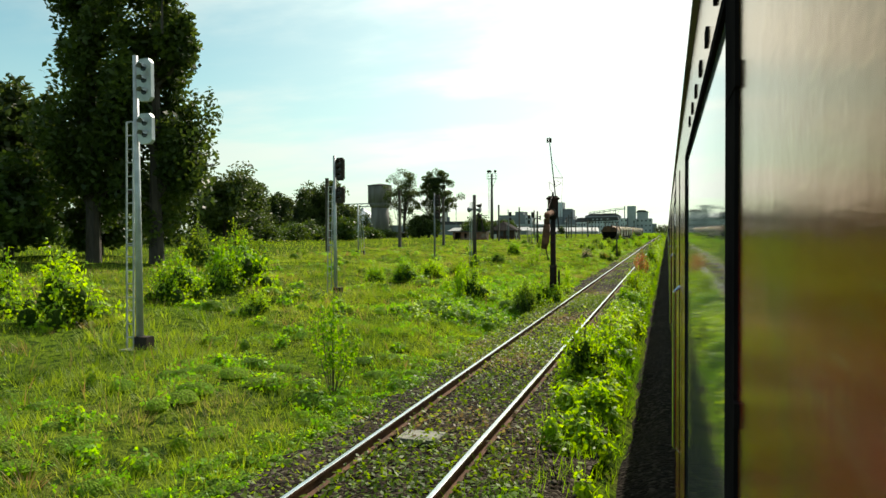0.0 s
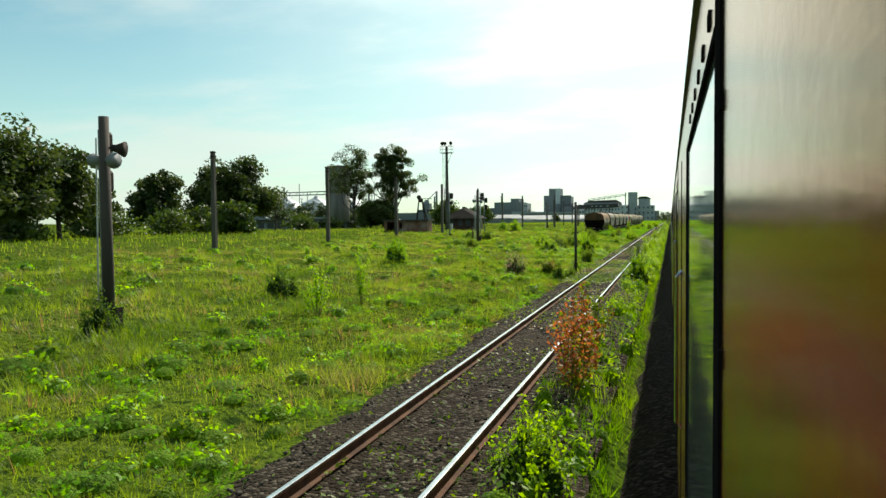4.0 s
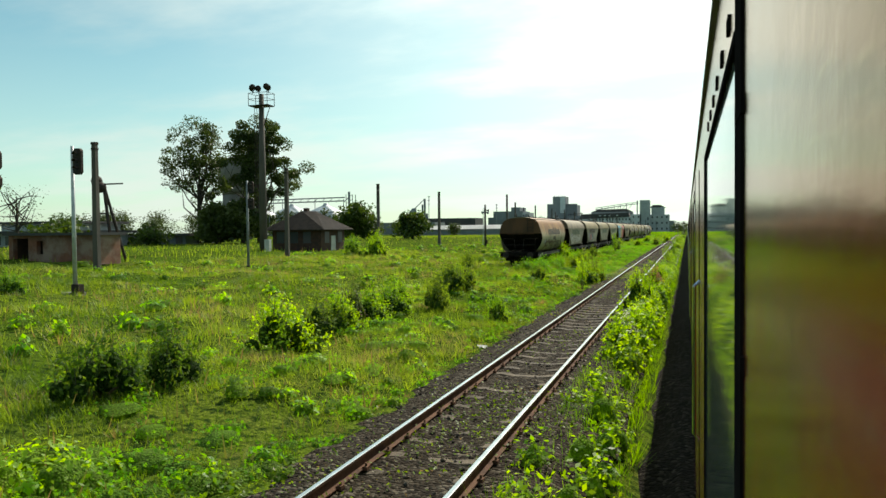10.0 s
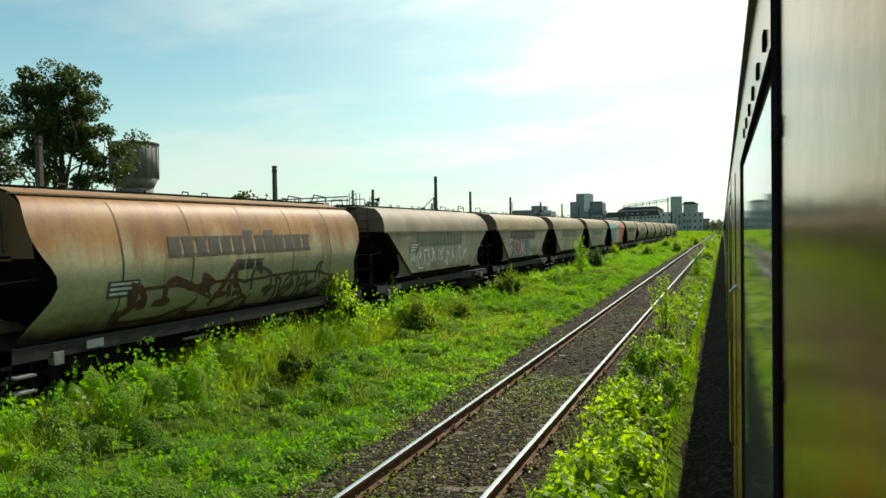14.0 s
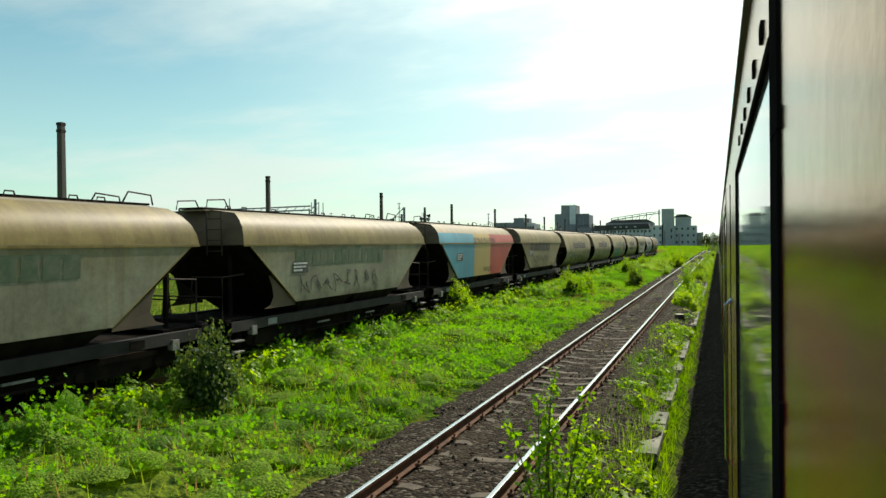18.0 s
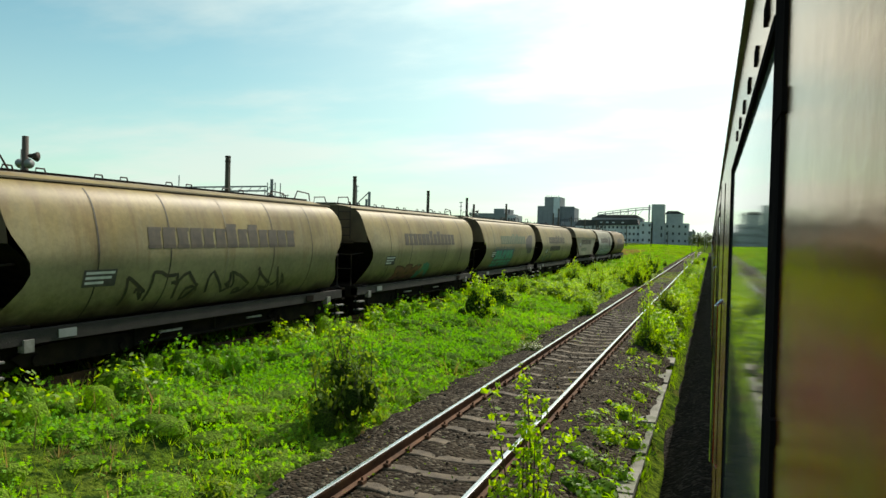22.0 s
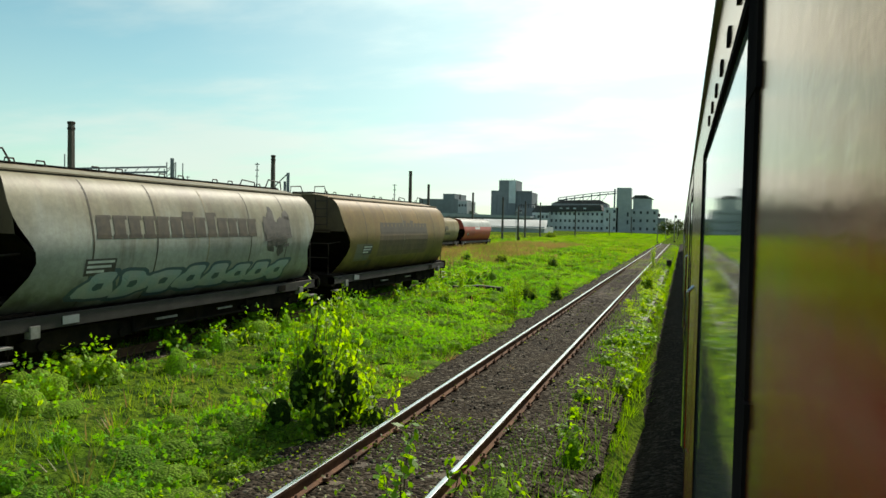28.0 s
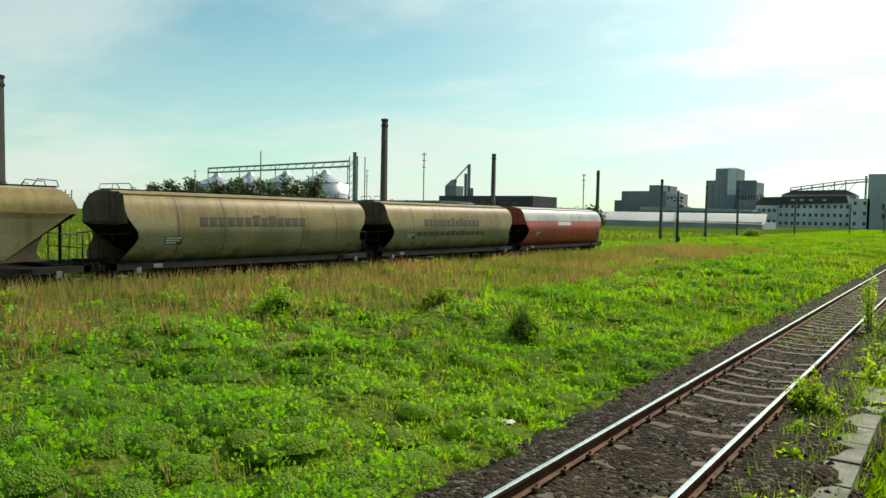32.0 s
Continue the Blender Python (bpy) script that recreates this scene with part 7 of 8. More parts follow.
tufts("yard_tufts", 15000, -31, -12.0, 0, 172, (0.12, 0.44), (0.25, 0.70), 22, (0.016, 0.031), M_meadow, "rough carpet of meadow grass over the yard", 2.1, 0.55)
tufts("yard_tufts", 6500, -31, -10.0, 172, 430, (0.14, 0.46), (0.20, 0.55), 17, (0.027, 0.056), M_grass, "rough tufts of meadow grass over the yard", 2.4)
for k, (fy0, fy1, fn, fh) in enumerate(((-4, 165, 2650, 0.60), (165, 217, 1500, 0.55), (217, 252, 900, 0.30), (252, 430, 2750, 0.55))):
    tufts("bank_tufts", fn, -2.2, -0.78, fy0, fy1, (0.25 * fh, fh), (0.08, 0.22), 22, (0.012, 0.026), M_grass, "tufts of grass between track and train", 3.1 + k)
tufts("dull_tufts", 4500, -30, -5.2, -2, 420, (0.2, 0.5), (0.12, 0.45), 22, (0.016, 0.036), M_drygrass, "dull and dry tufts in the meadow", 4.1, 0.0)
tufts("edge_tufts", 2600, -6.6, -4.9, 20, 345, (0.05, 0.22), (0.10, 0.30), 20, (0.008, 0.018), M_drygrass, "withered low growth along the ballast edge", 4.7, 0.1)
grass("verge_grass", 90000, -12.0, -5.2, -2, 350, (0.08, 0.30), (0.010, 0.022), M_meadow, "short bright grass along the track", 1.0)
tufts("bank_tufts", 300, -2.1, -0.9, 99, 113, (0.45, 1.0), (0.10, 0.25), 24, (0.012, 0.024), M_grass, "tall grass between track and train", 3.9, 0.5)
for k, (fy0, fy1, fn, fh) in enumerate(((-4, 217, 41000, 0.45), (217, 252, 6500, 0.26), (252, 430, 33000, 0.45))):
    grass("bank_grass", fn, -2.1, -0.72, fy0, fy1, (0.22 * fh, fh), (0.010, 0.024), M_grass, "grass between track and train", 2.0 + k)
grass("yard_grass", 150000, -31, -12.0, 0, 430, (0.12, 0.34), (0.014, 0.030), M_meadow, "rough meadow grass over the yard", 3.0)
tufts("field_tufts", 5200, -30, -5.4, 338, 480, (0.15, 0.45), (0.3, 0.8), 20, (0.026, 0.055), M_meadow, "rough meadow tufts towards the works", 2.9, 0.5)
grass("far_grass", 80000, -110, -31, 10, 460, (0.20, 0.5), (0.05, 0.12), M_meadow, "far rough grass", 4.0)
grass("field_grass", 70000, -30, -4.8, 345, 640, (0.15, 0.45), (0.05, 0.12), M_grass, "rough grass towards the works", 5.0)
grass("dry_grass", 52000, -23.5, -13, 318, 392, (0.30, 0.70), (0.02, 0.05), M_drygrass, "tall reddish dry grass by the far wagons", 6.0, 0.2)
grass("yellow_grass", 26000, -30, -6, 0, 330, (0.2, 0.5), (0.02, 0.045), M_drygrass, "patches of yellowing grass", 7.0, 0.0, 0.21)


def track_weeds(n, y0, y1, seed, dens=0.0):
    xs, ys = rng.uniform(-4.9, -1.5, n), rng.uniform(y0, y1, n)
    keep = (np.abs(xs - RAIL_L) > 0.06) & (np.abs(xs - RAIL_R) > 0.06) & (rng.uniform(0, 1, n) < dens + 0.5 * (patchy(xs, ys, 0.8, seed) > 0.62))
    xs, ys = xs[keep], ys[keep]
    z = -0.18 + rng.uniform(0, 0.12, len(xs))
    return np.stack([xs, ys, z], 1)


def clumps(name, n, x0, x1, y0, y1, hr, rr_, leaf, per, material, label, seed, bias=0.15):
    """Knee-high leafy weeds in domed clumps: a solid mound, leaf-gap shade in its colour, under a skin of leaves."""
    xs, ys = scatter(n, x0, x1, y0, y1, seed, bias, 0.5)
    k = len(xs)
    h, r = rng.uniform(*hr, k), rng.uniform(*rr_, k)
    base = np.stack([xs, ys, height(xs, ys)], 1)
    feathery = material is M_fern
    per = per // 2 if feathery else per
    d = rng.normal(size=(k, per, 3))
    d /= np.linalg.norm(d, axis=2)[:, :, None]
    d[:, :, 2] = np.abs(d[:, :, 2])
    size = np.stack([r, r, h], 1)[:, None, :]
    c = d * (rng.uniform(0.62, 1.02, (k, per, 1)) if feathery else rng.uniform(0.72, 1.08, (k, per, 1))) * size + base[:, None, :]
    nrm = d / size
    nrm /= np.linalg.norm(nrm, axis=2)[:, :, None]
    nrm = nrm.reshape(-1, 3) + np.array([0, 0, 0.35])
    v, q = fronds(c.reshape(-1, 3), nrm, leaf) if feathery else leaf_quads(c.reshape(-1, 3), leaf, 0.6, nrm, 0.5)
    raw(name, v, q, material, None, label, "weeds", "stuff")
    ring = np.array([(math.cos(a), math.sin(a), 0.0) for a in np.arange(6) * math.pi / 3] + [(0.74 * math.cos(a), 0.74 * math.sin(a), 0.66) for a in np.arange(6) * math.pi / 3 + 0.5] + [(0, 0, 1)])
    fc = [(i, (i + 1) % 6, 6 + i) for i in range(6)] + [((i + 1) % 6, 6 + (i + 1) % 6, 6 + i) for i in range(6)] + [(6 + i, 6 + (i + 1) % 6, 12) for i in range(6)]
    vv = ring[None] * size * (0.68 if feathery else 0.72) * rng.uniform(0.7, 1.1, (k, 13, 1)) + base[:, None, :]
    raw("weed_mounds", vv.reshape(-1, 3), (np.array(fc)[None] + 13 * np.arange(k)[:, None, None]).reshape(-1, 3), M_fcore if feathery else M_core, None, "solid inner mound of the weeds, leaf gaps shaded in its colour", "weeds", "stuff", True)


clumps("weed_clumps", 620, -11.5, -5.4, 0, 150, (0.12, 0.36), (0.18, 0.50), 0.050, 60, M_weed, "domed clumps of bright weeds beside the track", 1.2)
clumps("weed_clumps", 800, -10.5, -5.4, 150, 345, (0.12, 0.36), (0.18, 0.55), 0.045, 64, M_fern, "domed clumps of bright weeds beside the wagons", 1.7)
clumps("dull_weed_clumps", 260, -11.5, -5.2, 0, 150, (0.12, 0.40), (0.15, 0.40), 0.045, 60, M_dark, "dull clumps of weeds beside the track", 4.2)
clumps("yard_clumps", 620, -30, -11.5, 0, 200, (0.2, 0.5), (0.25, 0.7), 0.085, 45, M_weed, "clumps of weeds over the yard", 2.2)
clumps("yard_clumps", 900, -30, -9, 318, 420, (0.12, 0.36), (0.3, 0.8), 0.07, 50, M_fern, "low clumps of weeds beyond the wagons", 2.6)
clumps("yard_dull_clumps", 480, -34, -11.5, 0, 420, (0.2, 0.55), (0.25, 0.7), 0.085, 45, M_dark, "dull clumps over the yard", 5.2)
for k, (fy0, fy1, fn, h0, h1) in enumerate(((0, 100, 410, 0.2, 0.75), (100, 150, 220, 0.2, 0.75), (150, 165, 90, 0.3, 0.8), (165, 196, 120, 0.15, 0.45), (196, 202, 34, 0.3, 0.7), (202, 218, 110, 0.12, 0.40), (218, 225, 26, 0.08, 0.20), (225, 234, 70, 0.3, 0.9), (234, 252, 120, 0.12, 0.34), (252, 300, 260, 0.2, 0.75), (300, 345, 150, 0.15, 0.45))):
    clumps("bank_clumps", fn, -1.95, -1.0, fy0, fy1, (h0, h1), (0.15, 0.38), 0.05, 66, M_bush, "leafy clumps between track and train", 3.2 + k)
for k, (fx0, fx1, fy0, fy1, fh, fn) in enumerate(((-10, -5.3, 30, 48, 0.45, 300), (-10, -5.3, 96, 113, 0.35, 110), (-9.5, -5.3, 206, 224, 0.35, 420), (-9.6, -5.2, 238, 263, 0.34, 700), (-9.6, -5.2, 270, 293, 0.5, 520), (-9.6, -5.4, 306, 332, 0.28, 480))):
    clumps("weed_field", fn, fx0, fx1, fy0, fy1, (0.3 * fh, fh), (0.30, 0.70), 0.036, 92, M_fern, "dense field of low bright feathery weeds beside the track", 7.0 + k, 0.3)
for k, (fx0, fx1, fy0, fy1, fh, fn) in enumerate(((-8.6, -5.2, 264, 293, 0.90, 300), (-10.0, -5.5, 97, 113, 0.62, 170), (-8.4, -5.2, 29, 40, 0.75, 90), (-10.2, -8.6, 184, 250, 0.6, 120))):
    clumps("weed_thicket", fn, fx0, fx1, fy0, fy1, (0.35 * fh, fh), (0.30, 0.70), 0.050, 120, M_bush, "knee-high thicket of bright leafy weeds beside the track", 21.0 + k, 0.25)
for k, (fy0, fy1, fn, fh) in enumerate(((18, 46, 160, 0.7), (84, 108, 240, 0.95), (122, 140, 140, 1.1), (153, 161, 90, 0.70), (226, 233, 110, 1.1), (254, 290, 360, 0.9), (306, 330, 130, 0.28))):
    clumps("bank_thicket", fn, -1.9 if fy0 < 300 else -1.7, -1.0, fy0, fy1, (0.4 * fh, fh), (0.2, 0.45), 0.064, 85, M_bush, "thicket of large bright leaves between track and train", 9.0 + k, 0.3)
for k, (fy0, fy1, fn) in enumerate(((-2, 60, 420), (60, 150, 420), (150, 210, 1300), (210, 300, 1600), (300, 374, 2500))):
    clumps("low_weeds", fn, -10.2 if k < 4 else -17, -5.2, fy0, fy1, (0.10, 0.32), (0.25, 0.62), 0.033, 58, M_fern, "soft low mounds of feathery weeds beside the track", 11.0 + k, 0.35)
clumps("shoulder_weeds", 900, -6.0, -4.85, 0, 345, (0.05, 0.20), (0.12, 0.38), 0.030, 40, M_fern, "low weeds creeping over the ballast edge", 31.0, 0.05)
clumps("shoulder_weeds", 420, -5.9, -4.8, 0, 345, (0.08, 0.26), (0.12, 0.34), 0.036, 44, M_dark, "dull weeds creeping over the ballast edge", 33.0, 0.0)
clumps("siding_thicket", 420, -10.1, -8.9, 152, 325, (0.40, 0.88), (0.25, 0.55), 0.045, 80, M_fern, "bright tall weeds at the foot of the wagons", 35.0, 0.35)
for k, (fy0, fy1, fn, m) in enumerate(((4, 46, 620, M_weed), (78, 114, 330, M_dark), (149, 166, 260, M_weed), (256, 300, 420, M_bush))):
    clumps("shoulder_weeds", fn, -5.9, -4.2, fy0, fy1, (0.05, 0.20), (0.12, 0.36), 0.032, 44, m, "low weeds grown over the ballast up to the rail", 41.0 + k, 0.2)
clumps("siding_thicket", 190, -10.0, -8.7, 150, 172, (0.70, 1.25), (0.30, 0.60), 0.045, 90, M_fern, "tall bright weeds grown up before the wagon", 37.0, 0.3)
clumps("white_flowers", 70, -9.3, -7.4, 152, 163, (0.25, 0.55), (0.2, 0.45), 0.020, 60, M_whitefl, "weeds with many tiny white flowers", 39.0, 0.3)
clumps("siding_clumps", 700, -10.4, -9.0, 150, 325, (0.25, 0.7), (0.2, 0.5), 0.06, 60, M_bush, "weeds along the foot of the wagons", 6.2, 0.4)

tw_c = np.concatenate([track_weeds(15000, 6, 27, 1.0, 0.40), track_weeds(12000, 6, 27, 1.5, 0.30), track_weeds(9000, 100, 119, 2.6, 0.25), track_weeds(20000, 23, 42, 1.2, 0.50), track_weeds(9000, 40, 76, 2.0, 0.15), track_weeds(14000, 76, 94, 2.0, 0.45), track_weeds(15000, 92, 148, 3.0, 0.08), track_weeds(15000, 149, 162, 3.4, 0.45), track_weeds(4000, 160, 175, 3.0, 0.05), track_weeds(9000, 165, 262, 4.0, 0.0), track_weeds(16000, 283, 300, 5.0, 0.3), track_weeds(9000, 300, 430, 6.0, 0.0), track_weeds(7000, 343, 362, 6.0, 0.3)])
v, q = leaf_quads(tw_c, np.where(tw_c[:, 1] < 95, 0.042, 0.028), 0.8)
raw("track_weeds", v, q, M_moss, None, "creeping weeds between the rails", "weeds", "stuff")

# stones
def stones(name, n, cx, half, y0, y1, z, size, parent=None):
    xs = cx + rng.uniform(-half, half, n)
    ys = rng.uniform(y0, y1, n)
    d = np.abs(xs - cx)
    zz = z - np.clip(d - 1.45, 0, None) * 0.32
    s = size * rng.uniform(0.5, 1.3, n)
    dirs = np.array([(1, 0, 0), (-1, 0, 0), (0, 1, 0), (0, -1, 0), (0, 0, 1), (0, 0, -1)], float)
    v = dirs[None] * (s[:, None, None] * rng.uniform(0.5, 1.2, (n, 6, 1))) + rng.normal(size=(n, 6, 3)) * (s[:, None, None] * 0.22)
    v += np.stack([xs, ys, zz], 1)[:, None, :]
    f = np.array([(0, 2, 4), (2, 1, 4), (1, 3, 4), (3, 0, 4), (2, 0, 5), (1, 2, 5), (3, 1, 5), (0, 3, 5)])
    q = (f[None] + 6 * np.arange(n)[:, None, None]).reshape(-1, 3)
    raw(name, v.reshape(-1, 3), q, M_stone, parent, "loose crushed ballast stones", "ballast", "stuff")


stones("ballast_stones", 26000, TC, 2.25, -2, 350, -0.205, 0.036)


# bushes
def sapling_mesh(seed, asp):
    """Upright stems, leaf centres and leaf directions of a slender plant, one metre in radius and asp metres high."""
    rr = np.random.default_rng(seed)
    stems, cen, outs = [], [], []
    for k in range(9):
        a = k * 2.4 + rr.uniform(-0.6, 0.6)
        rad = rr.uniform(0.10, 0.80)
        tip = rr.uniform(0.55, 1.0) * math.sqrt(max(1.08 - 0.75 * rad * rad, 0.1)) * asp
        if k == 0:
            rad, tip = 0.08, asp
        top = np.array([math.cos(a) * rad, math.sin(a) * rad, tip])
        mid = top * np.array([0.55, 0.55, 0.5]) + rr.normal(size=3) * 0.04
        stems.append(B())
        tube(stems[-1], [(0.06 * math.cos(a), 0.06 * math.sin(a), -0.05), tuple(mid), tuple(top)], [0.020, 0.013, 0.005], 5)
        for f in np.linspace(0.35, 1.0, 6):
            p = mid * (2 * f) if f < 0.5 else mid + (top - mid) * (2 * f - 1)
            d = rr.normal(size=(17, 3))
            d /= np.linalg.norm(d, axis=1)[:, None]
            outs.append(d * 0.8 + np.array([0, 0, 0.5]))
            br = rr.uniform(0.13, 0.30) * (1.15 - 0.4 * f)
            cen.append(p + d * (br * rr.uniform(0.2, 1.0, 17) ** 0.5)[:, None])
    c = np.concatenate(cen)
    c[:, 2] = np.clip(c[:, 2], 0.02, 1.1 * asp)
    return stems, c, np.concatenate(outs), None


def bush_mesh(kind, seed, asp):
    """Overlapping lobes of leaves round a solid heart coloured as shade, with a few shoots above them; one metre in
    radius, asp metres high.
    """
    rr = np.random.default_rng(seed)
    stems, heart, cen, outs = B(), B(), [], []
    n = 14
    dense = 120 if kind in "bd" else 100
    for k in range(n):
        a = k * 2.4 + rr.uniform(-0.7, 0.7)
        rad = 0.80 * math.sqrt(k / n) * rr.uniform(0.65, 1.15)
        lr = rr.uniform(0.20, 0.42)
        lz = lr * rr.uniform(0.7, 1.2) * max(asp, 0.9) ** 0.6
        top = asp * max(1.0 - 0.80 * rad * rad, 0.3) * rr.uniform(0.55, 1.0)
        p = np.array([math.cos(a) * rad, math.sin(a) * rad, max(top - lz, lz * 0.25)])
        tube(stems, [(0.05 * math.cos(a), 0.05 * math.sin(a), -0.05), tuple(p * np.array([0.6, 0.6, 0.5])), tuple(p)], [0.022, 0.014, 0.006], 5)
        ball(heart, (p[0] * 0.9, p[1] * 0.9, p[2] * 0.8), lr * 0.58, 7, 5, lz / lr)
        m = int(dense * (lr / 0.36) ** 1.6)
        d = rr.normal(size=(m, 3))
        d /= np.linalg.norm(d, axis=1)[:, None]
        cen.append(p + d * (rr.uniform(0.45, 1.05, (m, 1)) + np.abs(rr.normal(size=(m, 1))) * 0.22) * np.array([lr, lr, lz]))
        outs.append(d + np.array([0, 0, 0.45]))
        for _ in range(2):
            sh = p + np.array([rr.normal() * 0.16, rr.normal() * 0.16, lz * rr.uniform(0.7, 1.2) + rr.uniform(0.05, 0.24) * asp])
            tube(stems, [tuple(p), tuple(sh)], [0.010, 0.004], 4)
            q = rr.normal(size=(13, 3)) * 0.055
            cen.append(p + (sh - p) * rr.uniform(0.55, 1.0, (13, 1)) + q)
            outs.append(q * 8 + np.array([0, 0, 0.6]))
    c = np.concatenate(cen)
    c[:, 2] = np.clip(c[:, 2], 0.02, 1.2 * asp)
    return [stems], c, np.concatenate(outs), heart


BUSH = {}
for kind, m, leaf in (("b", M_bush, 0.062), ("d", M_dark, 0.062), ("s", M_bush, 0.075), ("r", M_redleaf, 0.075), ("p", M_pink, 0.062), ("y", M_yellowleaf, 0.075), ("w", M_whitefl, 0.066)):
    BUSH[kind] = []
    for k, asp in enumerate((0.8, 1.4, 2.4, 0.8, 1.4)):
        seed = 100 + 17 * k + ord(kind)
        stems, c, o, heart = sapling_mesh(seed, asp) if kind == "s" or asp > 2 else bush_mesh(kind, seed, asp)
        parts_ = []
        for st in stems:
            parts_.append(("stem", bpy.data.meshes.new("stem"), M_stem))
            st.to_mesh(parts_[-1][1])
            st.free()
        v, q = leaf_quads(c, leaf * 0.85, 0.5, o, 0.6)
        parts_.append(("foliage", bpy.data.meshes.new("foliage"), m))
        parts_[-1][1].from_pydata(v.tolist(), [], q.tolist())
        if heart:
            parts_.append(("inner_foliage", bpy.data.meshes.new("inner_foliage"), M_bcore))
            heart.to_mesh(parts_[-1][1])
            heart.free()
        for nm, me, mm in parts_:
            me.materials.append(mm)
        BUSH[kind].append((parts_, asp))
BLABEL = {"b": "bright green leafy bush in the grass", "d": "dull dark green bush in the grass", "s": "slender leafy sapling among the weeds", "r": "bush with leaves turning orange and red", "p": "low bush with pale pinkish seed heads", "y": "low bush with yellow and orange leaves", "w": "small bush with white flowers"}


def bush(x, y, h, r, kind, k):
    wide = 0.92
    r = max(r, h * (0.40 if kind == "s" else 0.62), 0.3)
    if x > -2.6:
        x, r, h = min(x, -1.62), min(r, 0.82), min(h, 1.7)
    want = h / r
    parts_, asp = BUSH[kind][2 if want > 1.8 else (1, 4)[k % 2] if want > 1.05 else (0, 3)[k % 2]]
    t = thing("bush" if kind != "s" else "sapling", BLABEL[kind], "bush" if kind != "s" else "sapling", (x, y, gz(x, y)), group="bushes in the yard")
    t.matrix_basis = Matrix.LocRotScale((x, y, gz(x, y)), Euler((0, 0, k * 1.7)), (r * wide, r * wide, h * 1.1 / asp))
    for nm, me, mm in parts_:
        ob = new(nm, me)
        ob.parent = t


for k, (x, y, h, r, kind) in enumerate(((-22.7, 42.3, 2.77, 1.76, "d"), (-16.8, 32.9, 1.88, 1.88, "b"), (-18.8, 35.9, 1.58, 1.38, "b"), (-16.7, 31.8, 1.65, 0.99, "b"), (-28, 46.1, 2.7, 1.8, "d"),)):
    bush(x, y, h, r, kind, k)
for k, (x, y, h, r, kind) in enumerate(((-16.4, 23.5, 1.92, 1.57, "b"), (-19.2, 23.9, 1.72, 1.15, "b"), (-17, 29.1, 1.67, 1.25, "b"), (-6.2, 19.8, 1.75, 0.57, "s"), (-1.6, 22, 1.26, 0.86, "b"), (-7.9, 36.7, 1.5, 0.81, "b"), (-5.1, 33.7, 1.22, 0.61, "d"), (-12.4, 27, 0.79, 0.62, "b"), (-13.4, 43.2, 1.01, 0.87, "b"), (-14.4, 41.5, 0.84, 0.84, "b"), (-13, 47.4, 0.89, 0.79, "b"),)):
    bush(x, y, h, r, kind, k)
for k, (x, y, h, r, kind) in enumerate(((-5.4, 36, 1.13, 0.98, "b"), (-5, 39.1, 1.21, 0.75, "b"), (-4.45, 37.3, 0.85, 0.5, "b"), (-5.5, 36.9, 0.85, 0.6, "b"), (-8.2, 35.6, 1.64, 0.95, "s"), (-4.9, 41.4, 1.0, 0.75, "b"), (-4.8, 43.7, 1.37, 0.62, "s"), (-12.9, 46.4, 1.1, 1.18, "b"), (-12.8, 51.2, 0.79, 0.79, "d"), (-13, 42.6, 1.1, 0.96, "b"), (-1, 42.9, 1.14, 0.68, "b"),)):
    bush(x, y, h, r, kind, k)
for k, (x, y, h, r, kind) in enumerate(((-1.65, 55.4, 1.5, 0.8, "r"), (-1.65, 57.2, 1.85, 0.8, "r"), (-1.7, 59.4, 1.5, 0.75, "r"), (-1.1, 51.4, 0.88, 0.61, "b"), (-13.6, 66.3, 1.22, 0.81, "d"), (-10, 62.1, 1.3, 0.65, "s"), (-10.2, 65.7, 1.59, 0.66, "s"), (-15.9, 83.5, 1.14, 1.14, "b"), (-13.2, 57.1, 1.17, 0.58, "d"),)):
    bush(x, y, h, r, kind, k)
for k, (x, y, h, r, kind) in enumerate(((-7.7, 79.7, 1.2, 0.8, "p"), (-5.4, 79.4, 0.81, 0.36, "d"), (-5, 80.7, 0.68, 0.34, "d"), (-0.8, 79.2, 1.43, 0.8, "b"), (-6.35, 101.2, 1.6, 0.8, "b"), (-6.4, 104.4, 0.7, 0.6, "d"), (-5.6, 93.9, 1.2, 0.44, "d"), (-9.8, 102.5, 1.18, 1.05, "b"), (-16.5, 103, 1.13, 0.56, "d"), (-10.8, 106.5, 1.35, 0.95, "b"),)):
    bush(x, y, h, r, kind, k)
for k, (x, y, h, r, kind) in enumerate(((-1.8, 134.3, 1.47, 1.21, "b"),)):
    bush(x, y, h, r, kind, k)
for k, (x, y, h, r, kind) in enumerate(((-1.5, 81.6, 2.29, 0.48, "w"), (-1, 82.4, 1.84, 0.46, "w"), (-0.6, 95.2, 1.74, 0.95, "b"), (-6.2, 81.1, 0.79, 0.65, "r"),)):
    bush(x, y, h, r, kind, k)
for k, (x, y, h, r, kind) in enumerate(((-9.7, 121.3, 1.4, 1.19, "b"), (-10, 127.2, 1.08, 0.9, "b"), (-9.8, 115.4, 1.27, 0.96, "d"), (-10.1, 135.7, 1.2, 0.96, "d"),)):
    bush(x, y, h, r, kind, k)
for k, (x, y, h, r, kind) in enumerate(((-10.7, 136.9, 0.91, 0.91, "d"), (-5.5, 147.1, 1.44, 0.56, "b"), (-7.7, 144.1, 0.87, 0.58, "d"),)):
    bush(x, y, h, r, kind, k)
